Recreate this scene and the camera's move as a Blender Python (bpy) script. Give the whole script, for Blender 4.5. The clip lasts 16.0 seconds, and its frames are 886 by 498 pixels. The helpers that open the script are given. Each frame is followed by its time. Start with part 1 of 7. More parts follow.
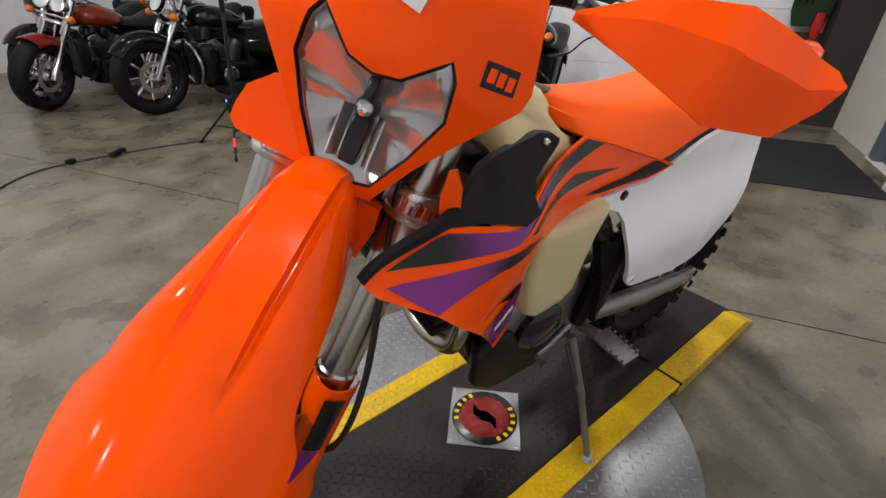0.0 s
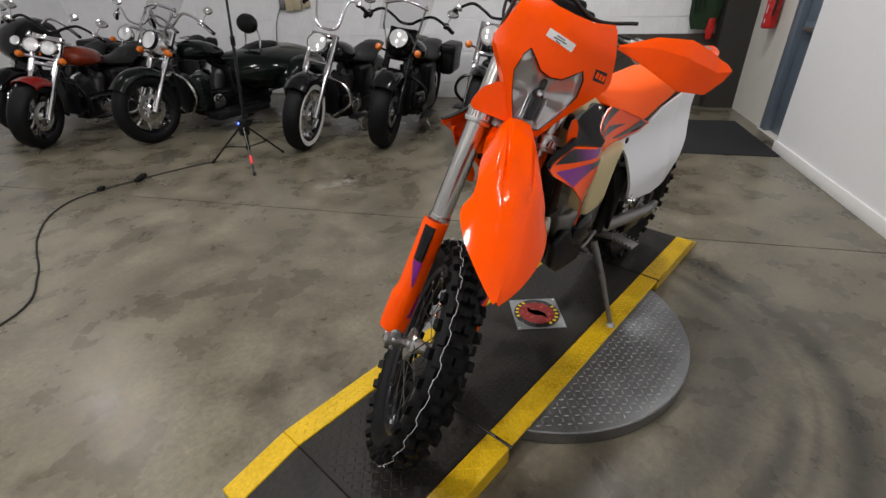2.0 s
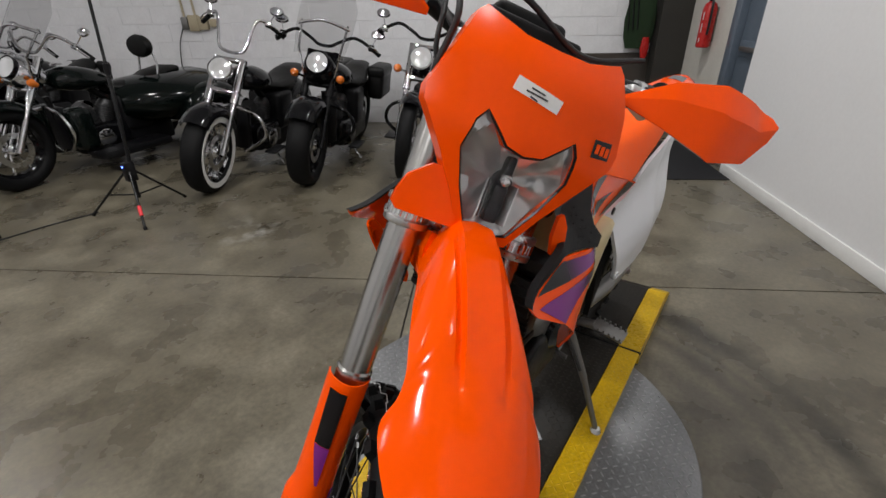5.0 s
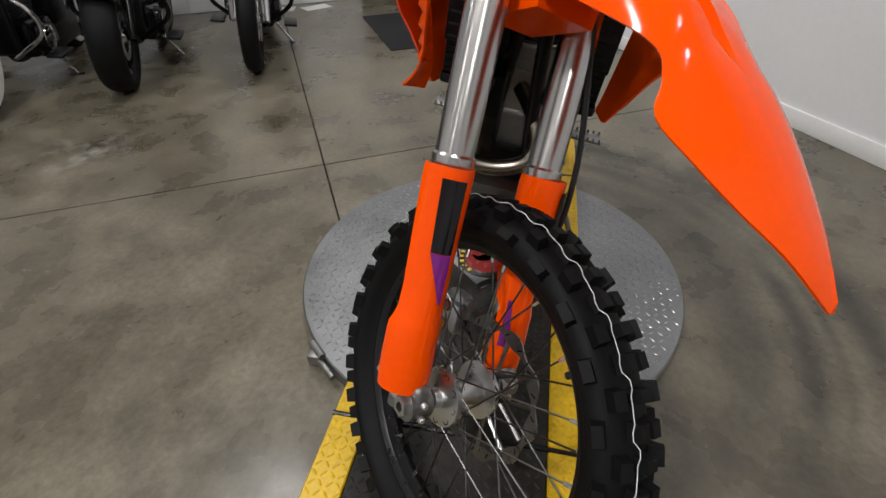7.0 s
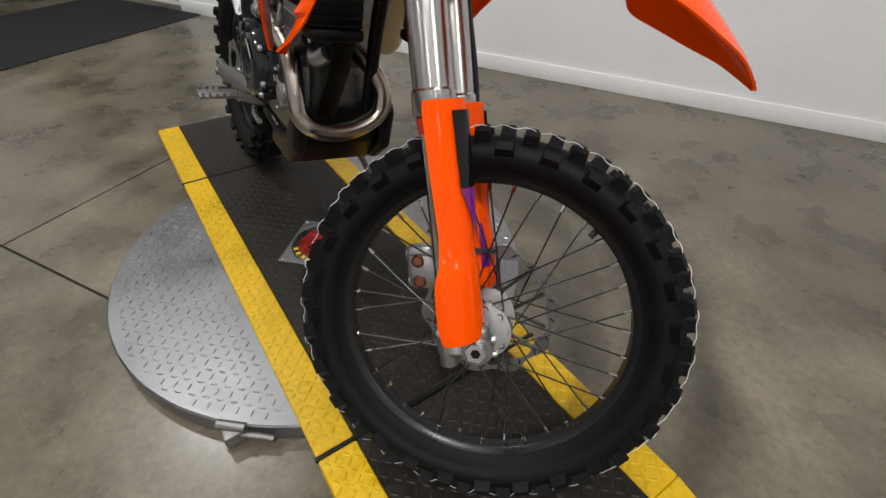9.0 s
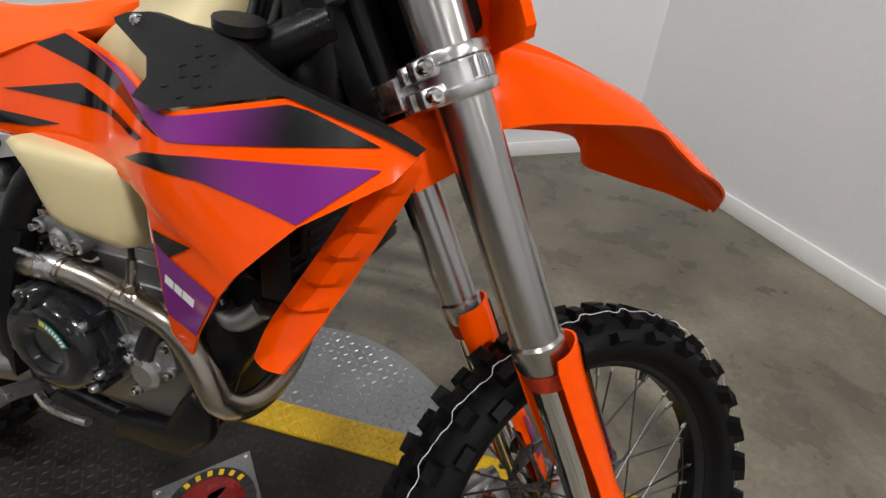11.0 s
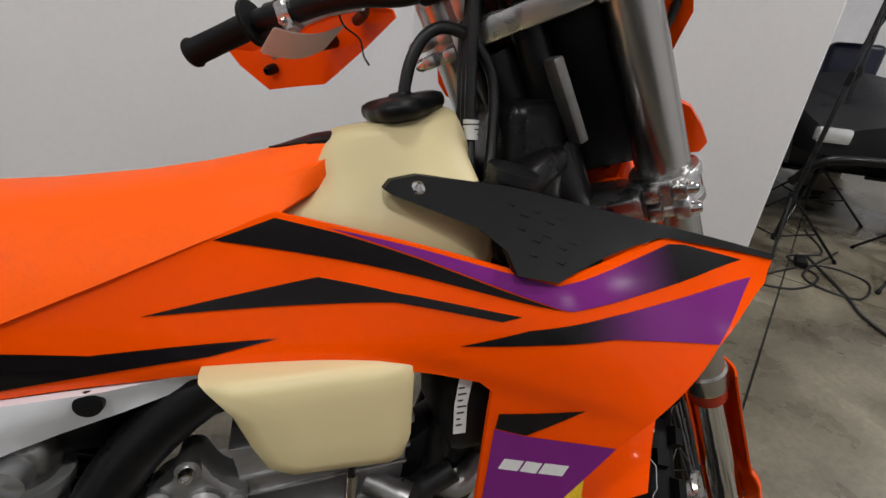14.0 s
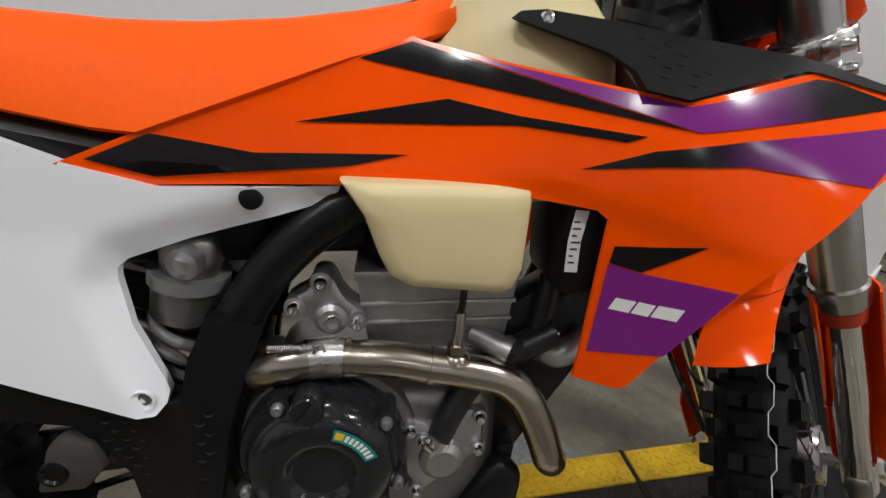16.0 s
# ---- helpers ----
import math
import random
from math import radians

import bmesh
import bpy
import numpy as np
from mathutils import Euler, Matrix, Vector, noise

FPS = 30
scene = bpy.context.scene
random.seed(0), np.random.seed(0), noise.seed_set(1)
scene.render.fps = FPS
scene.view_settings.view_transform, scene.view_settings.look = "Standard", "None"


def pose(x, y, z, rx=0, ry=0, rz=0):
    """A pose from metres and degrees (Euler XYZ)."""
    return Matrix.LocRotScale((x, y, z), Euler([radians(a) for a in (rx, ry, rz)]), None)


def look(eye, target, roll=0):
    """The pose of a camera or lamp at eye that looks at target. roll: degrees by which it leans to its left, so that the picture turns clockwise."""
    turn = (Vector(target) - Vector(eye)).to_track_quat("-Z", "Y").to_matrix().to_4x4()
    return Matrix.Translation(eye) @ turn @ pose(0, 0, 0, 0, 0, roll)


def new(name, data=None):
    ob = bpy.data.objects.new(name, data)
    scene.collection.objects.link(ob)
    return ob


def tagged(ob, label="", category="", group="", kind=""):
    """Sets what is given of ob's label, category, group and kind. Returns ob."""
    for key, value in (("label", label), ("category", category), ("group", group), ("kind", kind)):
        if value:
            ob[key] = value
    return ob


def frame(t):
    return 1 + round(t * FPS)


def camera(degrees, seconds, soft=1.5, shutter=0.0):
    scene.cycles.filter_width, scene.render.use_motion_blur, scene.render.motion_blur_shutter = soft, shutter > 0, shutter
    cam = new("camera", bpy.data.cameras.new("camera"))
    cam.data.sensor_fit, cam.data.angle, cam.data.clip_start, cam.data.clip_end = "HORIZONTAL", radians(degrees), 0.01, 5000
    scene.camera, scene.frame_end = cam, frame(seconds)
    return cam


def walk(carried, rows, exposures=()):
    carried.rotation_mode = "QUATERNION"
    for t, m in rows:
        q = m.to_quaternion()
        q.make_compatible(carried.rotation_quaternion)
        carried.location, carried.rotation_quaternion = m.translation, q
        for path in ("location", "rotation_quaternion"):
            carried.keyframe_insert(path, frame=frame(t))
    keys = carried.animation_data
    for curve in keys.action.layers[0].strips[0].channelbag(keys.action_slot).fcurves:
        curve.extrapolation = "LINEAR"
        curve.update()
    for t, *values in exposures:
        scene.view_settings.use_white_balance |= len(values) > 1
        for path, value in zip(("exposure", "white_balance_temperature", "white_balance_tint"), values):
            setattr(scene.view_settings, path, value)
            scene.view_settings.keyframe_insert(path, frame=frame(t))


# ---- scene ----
cam = camera(87.3, 16.0)
PATH = [
    (0, (0.751, 0.655, 1.192), (-0.343, -0.666, 0.164), 1.2),
    (0.5, (0.943, 0.74, 1.21), (-0.201, -0.562, 0.212), 0.4),
    (1, (1.15, 0.799, 1.229), (-0.025, -0.473, 0.229), -0.0),
    (1.5, (1.371, 0.809, 1.25), (0.153, -0.424, 0.252), -0.6),
    (2, (1.545, 0.829, 1.299), (0.264, -0.351, 0.316), -1.4),
    (2.5, (1.581, 0.8, 1.346), (0.241, -0.346, 0.403), -1.8),
    (3, (1.501, 0.73, 1.369), (0.115, -0.387, 0.458), -2.1),
    (3.2, (1.447, 0.702, 1.371), (0.051, -0.411, 0.469), -2.1),
    (5.5, (1.061, 0.417, 1.247), (-0.408, -0.511, 0.256), -1.4),
    (6, (1.15, 0.319, 1.182), (-0.332, -0.468, 0.094), -2.1),
    (6.5, (1.21, 0.231, 1.099), (-0.283, -0.373, -0.088), -2.8),
    (7, (1.257, 0.11, 1.043), (-0.262, -0.223, -0.214), -1.6),
    (7.5, (1.315, -0.014, 1.02), (-0.201, 0.005, -0.283), -0.7),
    (8, (1.33, -0.162, 0.989), (-0.143, 0.191, -0.317), -1.0),
    (8.2, (1.319, -0.216, 0.977), (-0.125, 0.262, -0.321), -0.1),
    (10.5, (0.785, -0.459, 1.037), (0.143, 0.997, -0.175), 2.5),
    (11, (0.632, -0.412, 1.099), (0.247, 1.209, -0.008), 2.9),
    (11.5, (0.511, -0.381, 1.152), (0.407, 1.351, 0.157), 4.8),
    (12, (0.367, -0.331, 1.208), (0.57, 1.438, 0.297), 5.2),
    (12.5, (0.269, -0.309, 1.225), (0.688, 1.437, 0.343), 5.3),
    (13, (0.172, -0.292, 1.211), (0.75, 1.415, 0.343), 4.9),
    (13.5, (0.112, -0.309, 1.191), (0.783, 1.363, 0.321), 4.5),
    (14, (0.078, -0.351, 1.153), (0.776, 1.295, 0.257), 4.3),
    (14.5, (0.088, -0.382, 1.127), (0.757, 1.272, 0.223), 4.3),
    (15, (0.103, -0.402, 1.107), (0.715, 1.279, 0.214), 4.0),
    (15.5, (0.082, -0.416, 1.073), (0.556, 1.31, 0.181), 3.2),
    (16, (0.033, -0.427, 1.027), (0.37, 1.308, 0.091), 2.4),
]
EXPOSURE = [(0.0, 0.26), (1.2, 0.16), (2.5, 0.09), (5.5, -0.07), (6.5, -0.05), (8.0, 0.17), (10.5, 0.18), (11.5, -0.1), (13.0, -0.25), (14.5, -0.2), (16.0, -0.12)]
walk(cam, [(t, look(eye, target, roll)) for t, eye, target, roll in PATH], EXPOSURE)

# ---- light ----
FZ = -0.068          # the hall's floor, below the ramp's deck
TURN = 29.7          # the hall stands at this angle to the ramp
HALL = pose(0, 0, 0, 0, 0, TURN)
CEIL = 4.3
world = bpy.data.worlds.new("hall_air")
scene.world = world
world.use_nodes = True
world.node_tree.nodes["Background"].inputs[0].default_value = (0.9, 0.95, 1.0, 1)
world.node_tree.nodes["Background"].inputs[1].default_value = 0.0


def overhead_light(e1, e2, power, size=(0.46, 0.20), turn=0.0):
    lamp = bpy.data.lights.new("overhead_light", "AREA")
    lamp.shape, lamp.size, lamp.size_y, lamp.energy = "RECTANGLE", size[0], size[1], power
    lamp.color = (1.0, 0.985, 0.97)
    ob = new("lamp_light", lamp)
    ob.matrix_world = HALL @ pose(e1, e2, CEIL - 0.16, 0, 0, turn)
    return ob


# the last entry is fill added to lift the door end, no known fixture
LAMPS_AND_FILL = [(-2.0, -6.0, 30), (1.6, -6.0, 30), (5.2, -6.0, 32), (1.7, -2.6, 138), (-1.3, -1.6, 56), (5.2, -2.4, 66), (3.6, 0.3, 98), (0.6, 0.5, 32), (-2.6, 0.5, 64)]
for e1, e2, power in LAMPS_AND_FILL:
    overhead_light(e1, e2, power * 0.8)

from mathutils.geometry import delaunay_2d_cdt

# ---- helpers for building ----
def mesh_of(bm, smooth=35.0):
    me = bpy.data.meshes.new("mesh")
    bmesh.ops.recalc_face_normals(bm, faces=bm.faces[:])
    bm.to_mesh(me)
    bm.free()
    if smooth:
        me.shade_smooth()
        me.set_sharp_from_angle(angle=radians(smooth))
    return me


def part(name, bm, material, parent=None, label="", smooth=35.0, m=None):
    """Links a bmesh as one mesh object, under a thing or a part."""
    if m is not None:
        bm.transform(m)
    me = mesh_of(bm, smooth)
    for mat in (material if isinstance(material, (list, tuple)) else [material]):
        me.materials.append(mat)
    ob = new(name, me)
    if parent is not None:
        ob.parent = parent
    if label:
        tagged(ob, label)
    return ob


def thing(name, m, label, category, group="", kind=""):
    ob = new(name)
    ob.empty_display_size = 0.1
    ob.matrix_world = m
    return tagged(ob, label, category, group, kind)


def join(*bms):
    out = bms[0]
    for b in bms[1:]:
        me = bpy.data.meshes.new("tmp")
        b.to_mesh(me)
        b.free()
        out.from_mesh(me)
        bpy.data.meshes.remove(me)
    return out


def moved(bm, m):
    bm.transform(m)
    return bm


def block(x0, x1, y0, y1, z0, z1, bevel=0.0, seg=2):
    bm = bmesh.new()
    bmesh.ops.create_cube(bm, size=1, matrix=Matrix.Translation(((x0 + x1) / 2, (y0 + y1) / 2, (z0 + z1) / 2)) @ Matrix.Diagonal((abs(x1 - x0), abs(y1 - y0), abs(z1 - z0), 1)))
    if bevel:
        bmesh.ops.bevel(bm, geom=bm.edges[:], offset=bevel, segments=seg, affect="EDGES", profile=0.5)
    return bm


def spline(points, n=8, closed=False):
    """A smooth line (Catmull-Rom) through the points."""
    ps = [Vector(p) for p in points]
    k = len(ps)
    out = []
    for i in range(k if closed else k - 1):
        a = ps[(i - 1) % k] if closed or i else ps[0] * 2 - ps[1]
        b, c = ps[i], ps[(i + 1) % k]
        d = ps[(i + 2) % k] if closed or i + 2 < k else ps[-1] * 2 - ps[-2]
        for j in range(n):
            t = j / n
            out.append(0.5 * ((2 * b) + (c - a) * t + (2 * a - 5 * b + 4 * c - d) * t * t + (3 * b - a - 3 * c + d) * t ** 3))
    if not closed:
        out.append(ps[-1])
    return out


def tube(points, r, seg=12, caps=True, closed=False):
    """A round tube along the points; r: one radius, or one for each point."""
    bm = bmesh.new()
    ps = [Vector(p) for p in points]
    k = len(ps)
    rs = r if isinstance(r, (list, tuple)) else [r] * k
    rings, ref = [], None
    for i, p in enumerate(ps):
        a = ps[i - 1] if i or closed else p
        b = ps[(i + 1) % k] if i + 1 < k or closed else p
        d = (b - a).normalized()
        if ref is None:
            ref = d.orthogonal().normalized()
        ref = (ref - d * ref.dot(d)).normalized()
        side = d.cross(ref)
        rings.append([bm.verts.new(p + (ref * math.cos(2 * math.pi * j / seg) + side * math.sin(2 * math.pi * j / seg)) * rs[i]) for j in range(seg)])
    for i in range(k if closed else k - 1):
        a, b = rings[i], rings[(i + 1) % k]
        for j in range(seg):
            bm.faces.new((a[j], a[(j + 1) % seg], b[(j + 1) % seg], b[j]))
    if caps and not closed:
        bm.faces.new(rings[0][::-1])
        bm.faces.new(rings[-1])
    return bm


def bar(a, b, r, seg=16, r2=None):
    return tube([a, b], [r, r if r2 is None else r2], seg)


def lathe(profile, seg=48, axis="Z", closed=False):
    """Turns (radius, height) pairs about an axis. closed: the profile is a ring of its own."""
    bm = bmesh.new()
    turn = {"Z": Matrix.Identity(4), "Y": pose(0, 0, 0, -90), "X": pose(0, 0, 0, 0, 90)}[axis]
    rings = []
    for j in range(seg):
        a = 2 * math.pi * j / seg
        rings.append([bm.verts.new(turn @ Vector((r * math.cos(a), r * math.sin(a), h))) for r, h in profile])
    k = len(profile)
    for j in range(seg):
        p, q = rings[j], rings[(j + 1) % seg]
        for i in range(k if closed else k - 1):
            i2 = (i + 1) % k
            if profile[i][0] < 1e-6 and profile[i2][0] < 1e-6:
                continue
            bm.faces.new((p[i], q[i], q[i2], p[i2]))
    bmesh.ops.remove_doubles(bm, verts=bm.verts[:], dist=1e-6)
    return bm


def slab(outline, at, thick, bevel=0.0, seg=2):
    """A plate with a flat outline. at(a, b, c): the place of outline point (a, b) at depth c, c from 0 to thick."""
    bm = bmesh.new()
    lo = [bm.verts.new(at(a, b, 0.0)) for a, b in outline]
    hi = [bm.verts.new(at(a, b, thick)) for a, b in outline]
    bm.faces.new(lo)
    bm.faces.new(hi[::-1])
    k = len(outline)
    for i in range(k):
        bm.faces.new((lo[i], hi[i], hi[(i + 1) % k], lo[(i + 1) % k]))
    if bevel:
        bmesh.ops.recalc_face_normals(bm, faces=bm.faces[:])
        bmesh.ops.bevel(bm, geom=bm.edges[:], offset=bevel, segments=seg, affect="EDGES", profile=0.5)
    return bm


def loft(rings, caps=True, closed=True):
    """A skin over rings of points, all of one length."""
    bm = bmesh.new()
    vs = [[bm.verts.new(p) for p in ring] for ring in rings]
    k = len(rings[0])
    for a, b in zip(vs, vs[1:]):
        for j in range(k if closed else k - 1):
            bm.faces.new((a[j], a[(j + 1) % k], b[(j + 1) % k], b[j]))
    if caps and closed:
        bm.faces.new(vs[0][::-1])
        bm.faces.new(vs[-1])
    return bm


def solid(bm, thick):
    """Gives a skin its thickness."""
    bmesh.ops.recalc_face_normals(bm, faces=bm.faces[:])
    bmesh.ops.solidify(bm, geom=bm.faces[:], thickness=thick)
    return bm


def cut(poly, n_fine=0.02, seed=None):
    """Splits the edges of an outline into short pieces, so that a bent skin follows it."""
    out = []
    for i, a in enumerate(poly):
        b = poly[(i + 1) % len(poly)]
        k = max(1, int(math.hypot(b[0] - a[0], b[1] - a[1]) / n_fine))
        out += [(a[0] + (b[0] - a[0]) * j / k, a[1] + (b[1] - a[1]) * j / k) for j in range(k)]
    return out


def inside(x, y, poly):
    hit, k = False, len(poly)
    for i in range(k):
        (x0, y0), (x1, y1) = poly[i], poly[i - 1]
        if (y0 > y) != (y1 > y) and x < (x1 - x0) * (y - y0) / (y1 - y0) + x0:
            hit = not hit
    return hit


def skin(outline, surface, inward=None, step=0.02, hole=None):
    """A bent panel: the flat outline (a, b), cut into a grid, laid on surface(a, b) -> place. inward: the way to its back."""
    ring = cut(outline, step)
    inner = cut(hole, step) if hole else []
    rings = ring + inner
    a0, a1 = min(p[0] for p in ring), max(p[0] for p in ring)
    b0, b1 = min(p[1] for p in ring), max(p[1] for p in ring)
    pts = [Vector(p) for p in rings]
    na, nb = int((a1 - a0) / step), int((b1 - b0) / step)
    for i in range(1, na + 1):
        for j in range(1, nb + 1):
            p = (a0 + (i + (0.5 if j % 2 else 0)) * (a1 - a0) / (na + 1), b0 + j * (b1 - b0) / (nb + 1))
            if inside(p[0], p[1], ring) and min((p[0] - q[0]) ** 2 + (p[1] - q[1]) ** 2 for q in rings) > (step * 0.45) ** 2:
                pts.append(Vector(p))
    k, h = len(ring), len(inner)
    edges = [(i, (i + 1) % k) for i in range(k)] + [(k + i, k + (i + 1) % h) for i in range(h)]
    verts, _, faces = delaunay_2d_cdt(pts, edges, [], 1, 1e-6)[:3]
    if hole:
        faces = [f for f in faces if not inside(sum(verts[i].x for i in f) / len(f), sum(verts[i].y for i in f) / len(f), inner)]
    bm = bmesh.new()
    vs = [bm.verts.new(surface(v.x, v.y)) for v in verts]
    for f in faces:
        bm.faces.new([vs[i] for i in f])
    if inward is not None:
        off = Vector(inward)
        back = [bm.verts.new(v.co + off) for v in vs]
        rim = [e for e in bm.edges if len(e.link_faces) == 1]
        index = {v: i for i, v in enumerate(vs)}
        for f in faces:
            bm.faces.new([back[i] for i in reversed(f)])
        for e in rim:
            a, b = (index[v] for v in e.verts)
            bm.faces.new((vs[a], vs[b], back[b], back[a]))
    loose = [v for v in bm.verts if not v.link_faces]
    bmesh.ops.delete(bm, geom=loose, context="VERTS")
    return bm


# ---- materials ----
def material(name, colour, rough=0.5, metal=0.0, bump=0.0, scale=20.0, vary=0.12, coat=0.0, detail=6.0, rough_vary=0.1, fine=6.0, trans=0.0, ior=1.45, spec=0.5, stretch=(1, 1, 1)):
    """A surface with grain at two scales: broad stains and fine grain drive colour, gloss and relief."""
    mat = bpy.data.materials.new(name)
    mat.use_nodes = True
    nt = mat.node_tree
    b = nt.nodes["Principled BSDF"]
    b.inputs["Roughness"].default_value, b.inputs["Metallic"].default_value = rough, metal
    b.inputs["Coat Weight"].default_value, b.inputs["Coat Roughness"].default_value = coat, 0.06
    b.inputs["IOR"].default_value = ior
    b.inputs["Specular IOR Level"].default_value = spec
    b.inputs["Transmission Weight"].default_value = trans
    b.inputs["Base Color"].default_value = (*colour, 1)
    geo = nt.nodes.new("ShaderNodeTexCoord")
    mp = nt.nodes.new("ShaderNodeMapping")
    mp.inputs["Scale"].default_value = stretch
    nt.links.new(geo.outputs["Object"], mp.inputs["Vector"])
    big, small = nt.nodes.new("ShaderNodeTexNoise"), nt.nodes.new("ShaderNodeTexNoise")
    big.inputs["Scale"].default_value, big.inputs["Detail"].default_value = scale / fine, detail
    small.inputs["Scale"].default_value, small.inputs["Detail"].default_value = scale, detail
    for n in (big, small):
        nt.links.new(mp.outputs["Vector"], n.inputs["Vector"])
    mix = nt.nodes.new("ShaderNodeMath")
    mix.operation = "ADD"
    nt.links.new(big.outputs["Fac"], mix.inputs[0])
    nt.links.new(small.outputs["Fac"], mix.inputs[1])
    if vary:
        rng = nt.nodes.new("ShaderNodeMapRange")
        rng.inputs["From Min"].default_value, rng.inputs["From Max"].default_value = 0.6, 1.4
        rng.inputs["To Min"].default_value, rng.inputs["To Max"].default_value = 1 - vary, 1 + vary
        nt.links.new(mix.outputs[0], rng.inputs["Value"])
        mul = nt.nodes.new("ShaderNodeMix")
        mul.data_type, mul.blend_type = "RGBA", "MULTIPLY"
        mul.inputs["Factor"].default_value = 1.0
        mul.inputs["A"].default_value = (*colour, 1)
        nt.links.new(rng.outputs["Result"], mul.inputs["B"])
        nt.links.new(mul.outputs["Result"], b.inputs["Base Color"])
    if rough_vary:
        rr = nt.nodes.new("ShaderNodeMapRange")
        rr.inputs["From Min"].default_value, rr.inputs["From Max"].default_value = 0.6, 1.4
        rr.inputs["To Min"].default_value, rr.inputs["To Max"].default_value = max(0.0, rough - rough_vary), min(1.0, rough + rough_vary)
        nt.links.new(mix.outputs[0], rr.inputs["Value"])
        nt.links.new(rr.outputs["Result"], b.inputs["Roughness"])
    if bump:
        bp = nt.nodes.new("ShaderNodeBump")
        bp.inputs["Strength"].default_value, bp.inputs["Distance"].default_value = 0.6, bump
        nt.links.new(small.outputs["Fac"], bp.inputs["Height"])
        nt.links.new(bp.outputs["Normal"], b.inputs["Normal"])
    return mat


ORANGE = material("orange_plastic", (1.0, 0.086, 0.0), 0.11, scale=90, vary=0.03, rough_vary=0.04, spec=0.22)
ORANGE_SATIN = material("orange_mask_plastic", (1.0, 0.086, 0.0), 0.20, scale=90, vary=0.03, rough_vary=0.05, spec=0.2)
SEAT = material("orange_grip_vinyl", (1.0, 0.110, 0.0), 0.55, scale=260, vary=0.05, bump=0.0004, spec=0.2)
BLACK = material("black_plastic", (0.004, 0.004, 0.005), 0.38, scale=300, vary=0.2, bump=0.0004, spec=0.3)
BLACK_PAD = material("black_grained_plastic", (0.006, 0.006, 0.0065), 0.50, scale=700, vary=0.2, bump=0.0006, spec=0.18)
DECAL_BLACK = material("black_gloss_vinyl", (0.007, 0.006, 0.007), 0.08, scale=40, vary=0.1, rough_vary=0.04, spec=0.4)
PURPLE = material("purple_gloss_vinyl", (0.19, 0.018, 0.20), 0.09, scale=40, vary=0.06, rough_vary=0.04, spec=0.4)


def fade(name, colour, x0, x1):
    """Printed vinyl whose colour runs into black along the bike."""
    mat = material(name, colour, 0.18, scale=40, vary=0.0, rough_vary=0.04, spec=0.4)
    nt = mat.node_tree
    tc, sep, rng, mix = nt.nodes.new("ShaderNodeTexCoord"), nt.nodes.new("ShaderNodeSeparateXYZ"), nt.nodes.new("ShaderNodeMapRange"), nt.nodes.new("ShaderNodeMix")
    mix.data_type = "RGBA"
    mix.inputs["A"].default_value, mix.inputs["B"].default_value = (0.008, 0.008, 0.009, 1), (*colour, 1)
    rng.inputs["From Min"].default_value, rng.inputs["From Max"].default_value = x0, x1
    rng.interpolation_type = "SMOOTHSTEP"
    nt.links.new(tc.outputs["Object"], sep.inputs[0])
    nt.links.new(sep.outputs["X"], rng.inputs["Value"])
    nt.links.new(rng.outputs["Result"], mix.inputs["Factor"])
    nt.links.new(mix.outputs["Result"], nt.nodes["Principled BSDF"].inputs["Base Color"])
    return mat


PURPLE_UP = fade("purple_vinyl_fading_forward", (0.19, 0.018, 0.20), 0.445, 0.345)
PURPLE_LOW = fade("purple_vinyl_fading_back", (0.19, 0.018, 0.20), 0.322, 0.415)
WHITE = material("white_plastic", (0.82, 0.84, 0.88), 0.22, scale=30, vary=0.008, rough_vary=0.03)
TANK = material("translucent_cream_tank", (0.66, 0.56, 0.31), 0.4, scale=14, vary=0.05, bump=0.0003)
ALLOY = material("machined_alloy", (0.62, 0.62, 0.62), 0.3, 1.0, scale=60, vary=0.08, rough_vary=0.1, bump=0.0002)
FORK = material("brushed_fork_tube", (0.50, 0.49, 0.475), 0.25, 1.0, scale=90, vary=0.02, rough_vary=0.02, stretch=(1, 1, 0.3))
CHROME = material("hard_chrome", (0.75, 0.75, 0.76), 0.1, 1.0, scale=60, vary=0.03, rough_vary=0.04)
CAST = material("cast_engine_alloy", (0.24, 0.235, 0.23), 0.42, 0.9, scale=180, vary=0.15, bump=0.0006)
SILVER = material("bare_silver_casting", (0.40, 0.40, 0.405), 0.40, 0.9, scale=140, vary=0.12, bump=0.0004, rough_vary=0.1)
COVER = material("dark_engine_cover", (0.012, 0.013, 0.015), 0.14, 0.0, scale=120, vary=0.25, coat=0.1, rough_vary=0.05)
STEEL = material("brushed_stainless_pipe", (0.40, 0.36, 0.31), 0.24, 1.0, scale=40, vary=0.08, rough_vary=0.05)
RUBBER = material("black_tyre_rubber", (0.004, 0.004, 0.0045), 0.60, scale=200, vary=0.3, bump=0.0006, spec=0.20)
RUBBER_HOSE = material("black_hose_rubber", (0.010, 0.010, 0.011), 0.4, scale=200, vary=0.15)
RIM = material("black_anodised_rim", (0.010, 0.010, 0.012), 0.32, 0.3, scale=80, vary=0.1)
SPOKE = material("dark_steel_spoke", (0.09, 0.09, 0.09), 0.35, 1.0, scale=80)
RED = material("red_rubber_seal", (0.42, 0.03, 0.008), 0.5, scale=120)
CHALK = material("white_paint_line", (0.75, 0.75, 0.75), 0.8, scale=300, vary=0.15)
PAPER = material("white_paper_label", (0.75, 0.75, 0.74), 0.6, scale=200, vary=0.05)
INK = material("dark_print", (0.03, 0.03, 0.035), 0.6, scale=200)
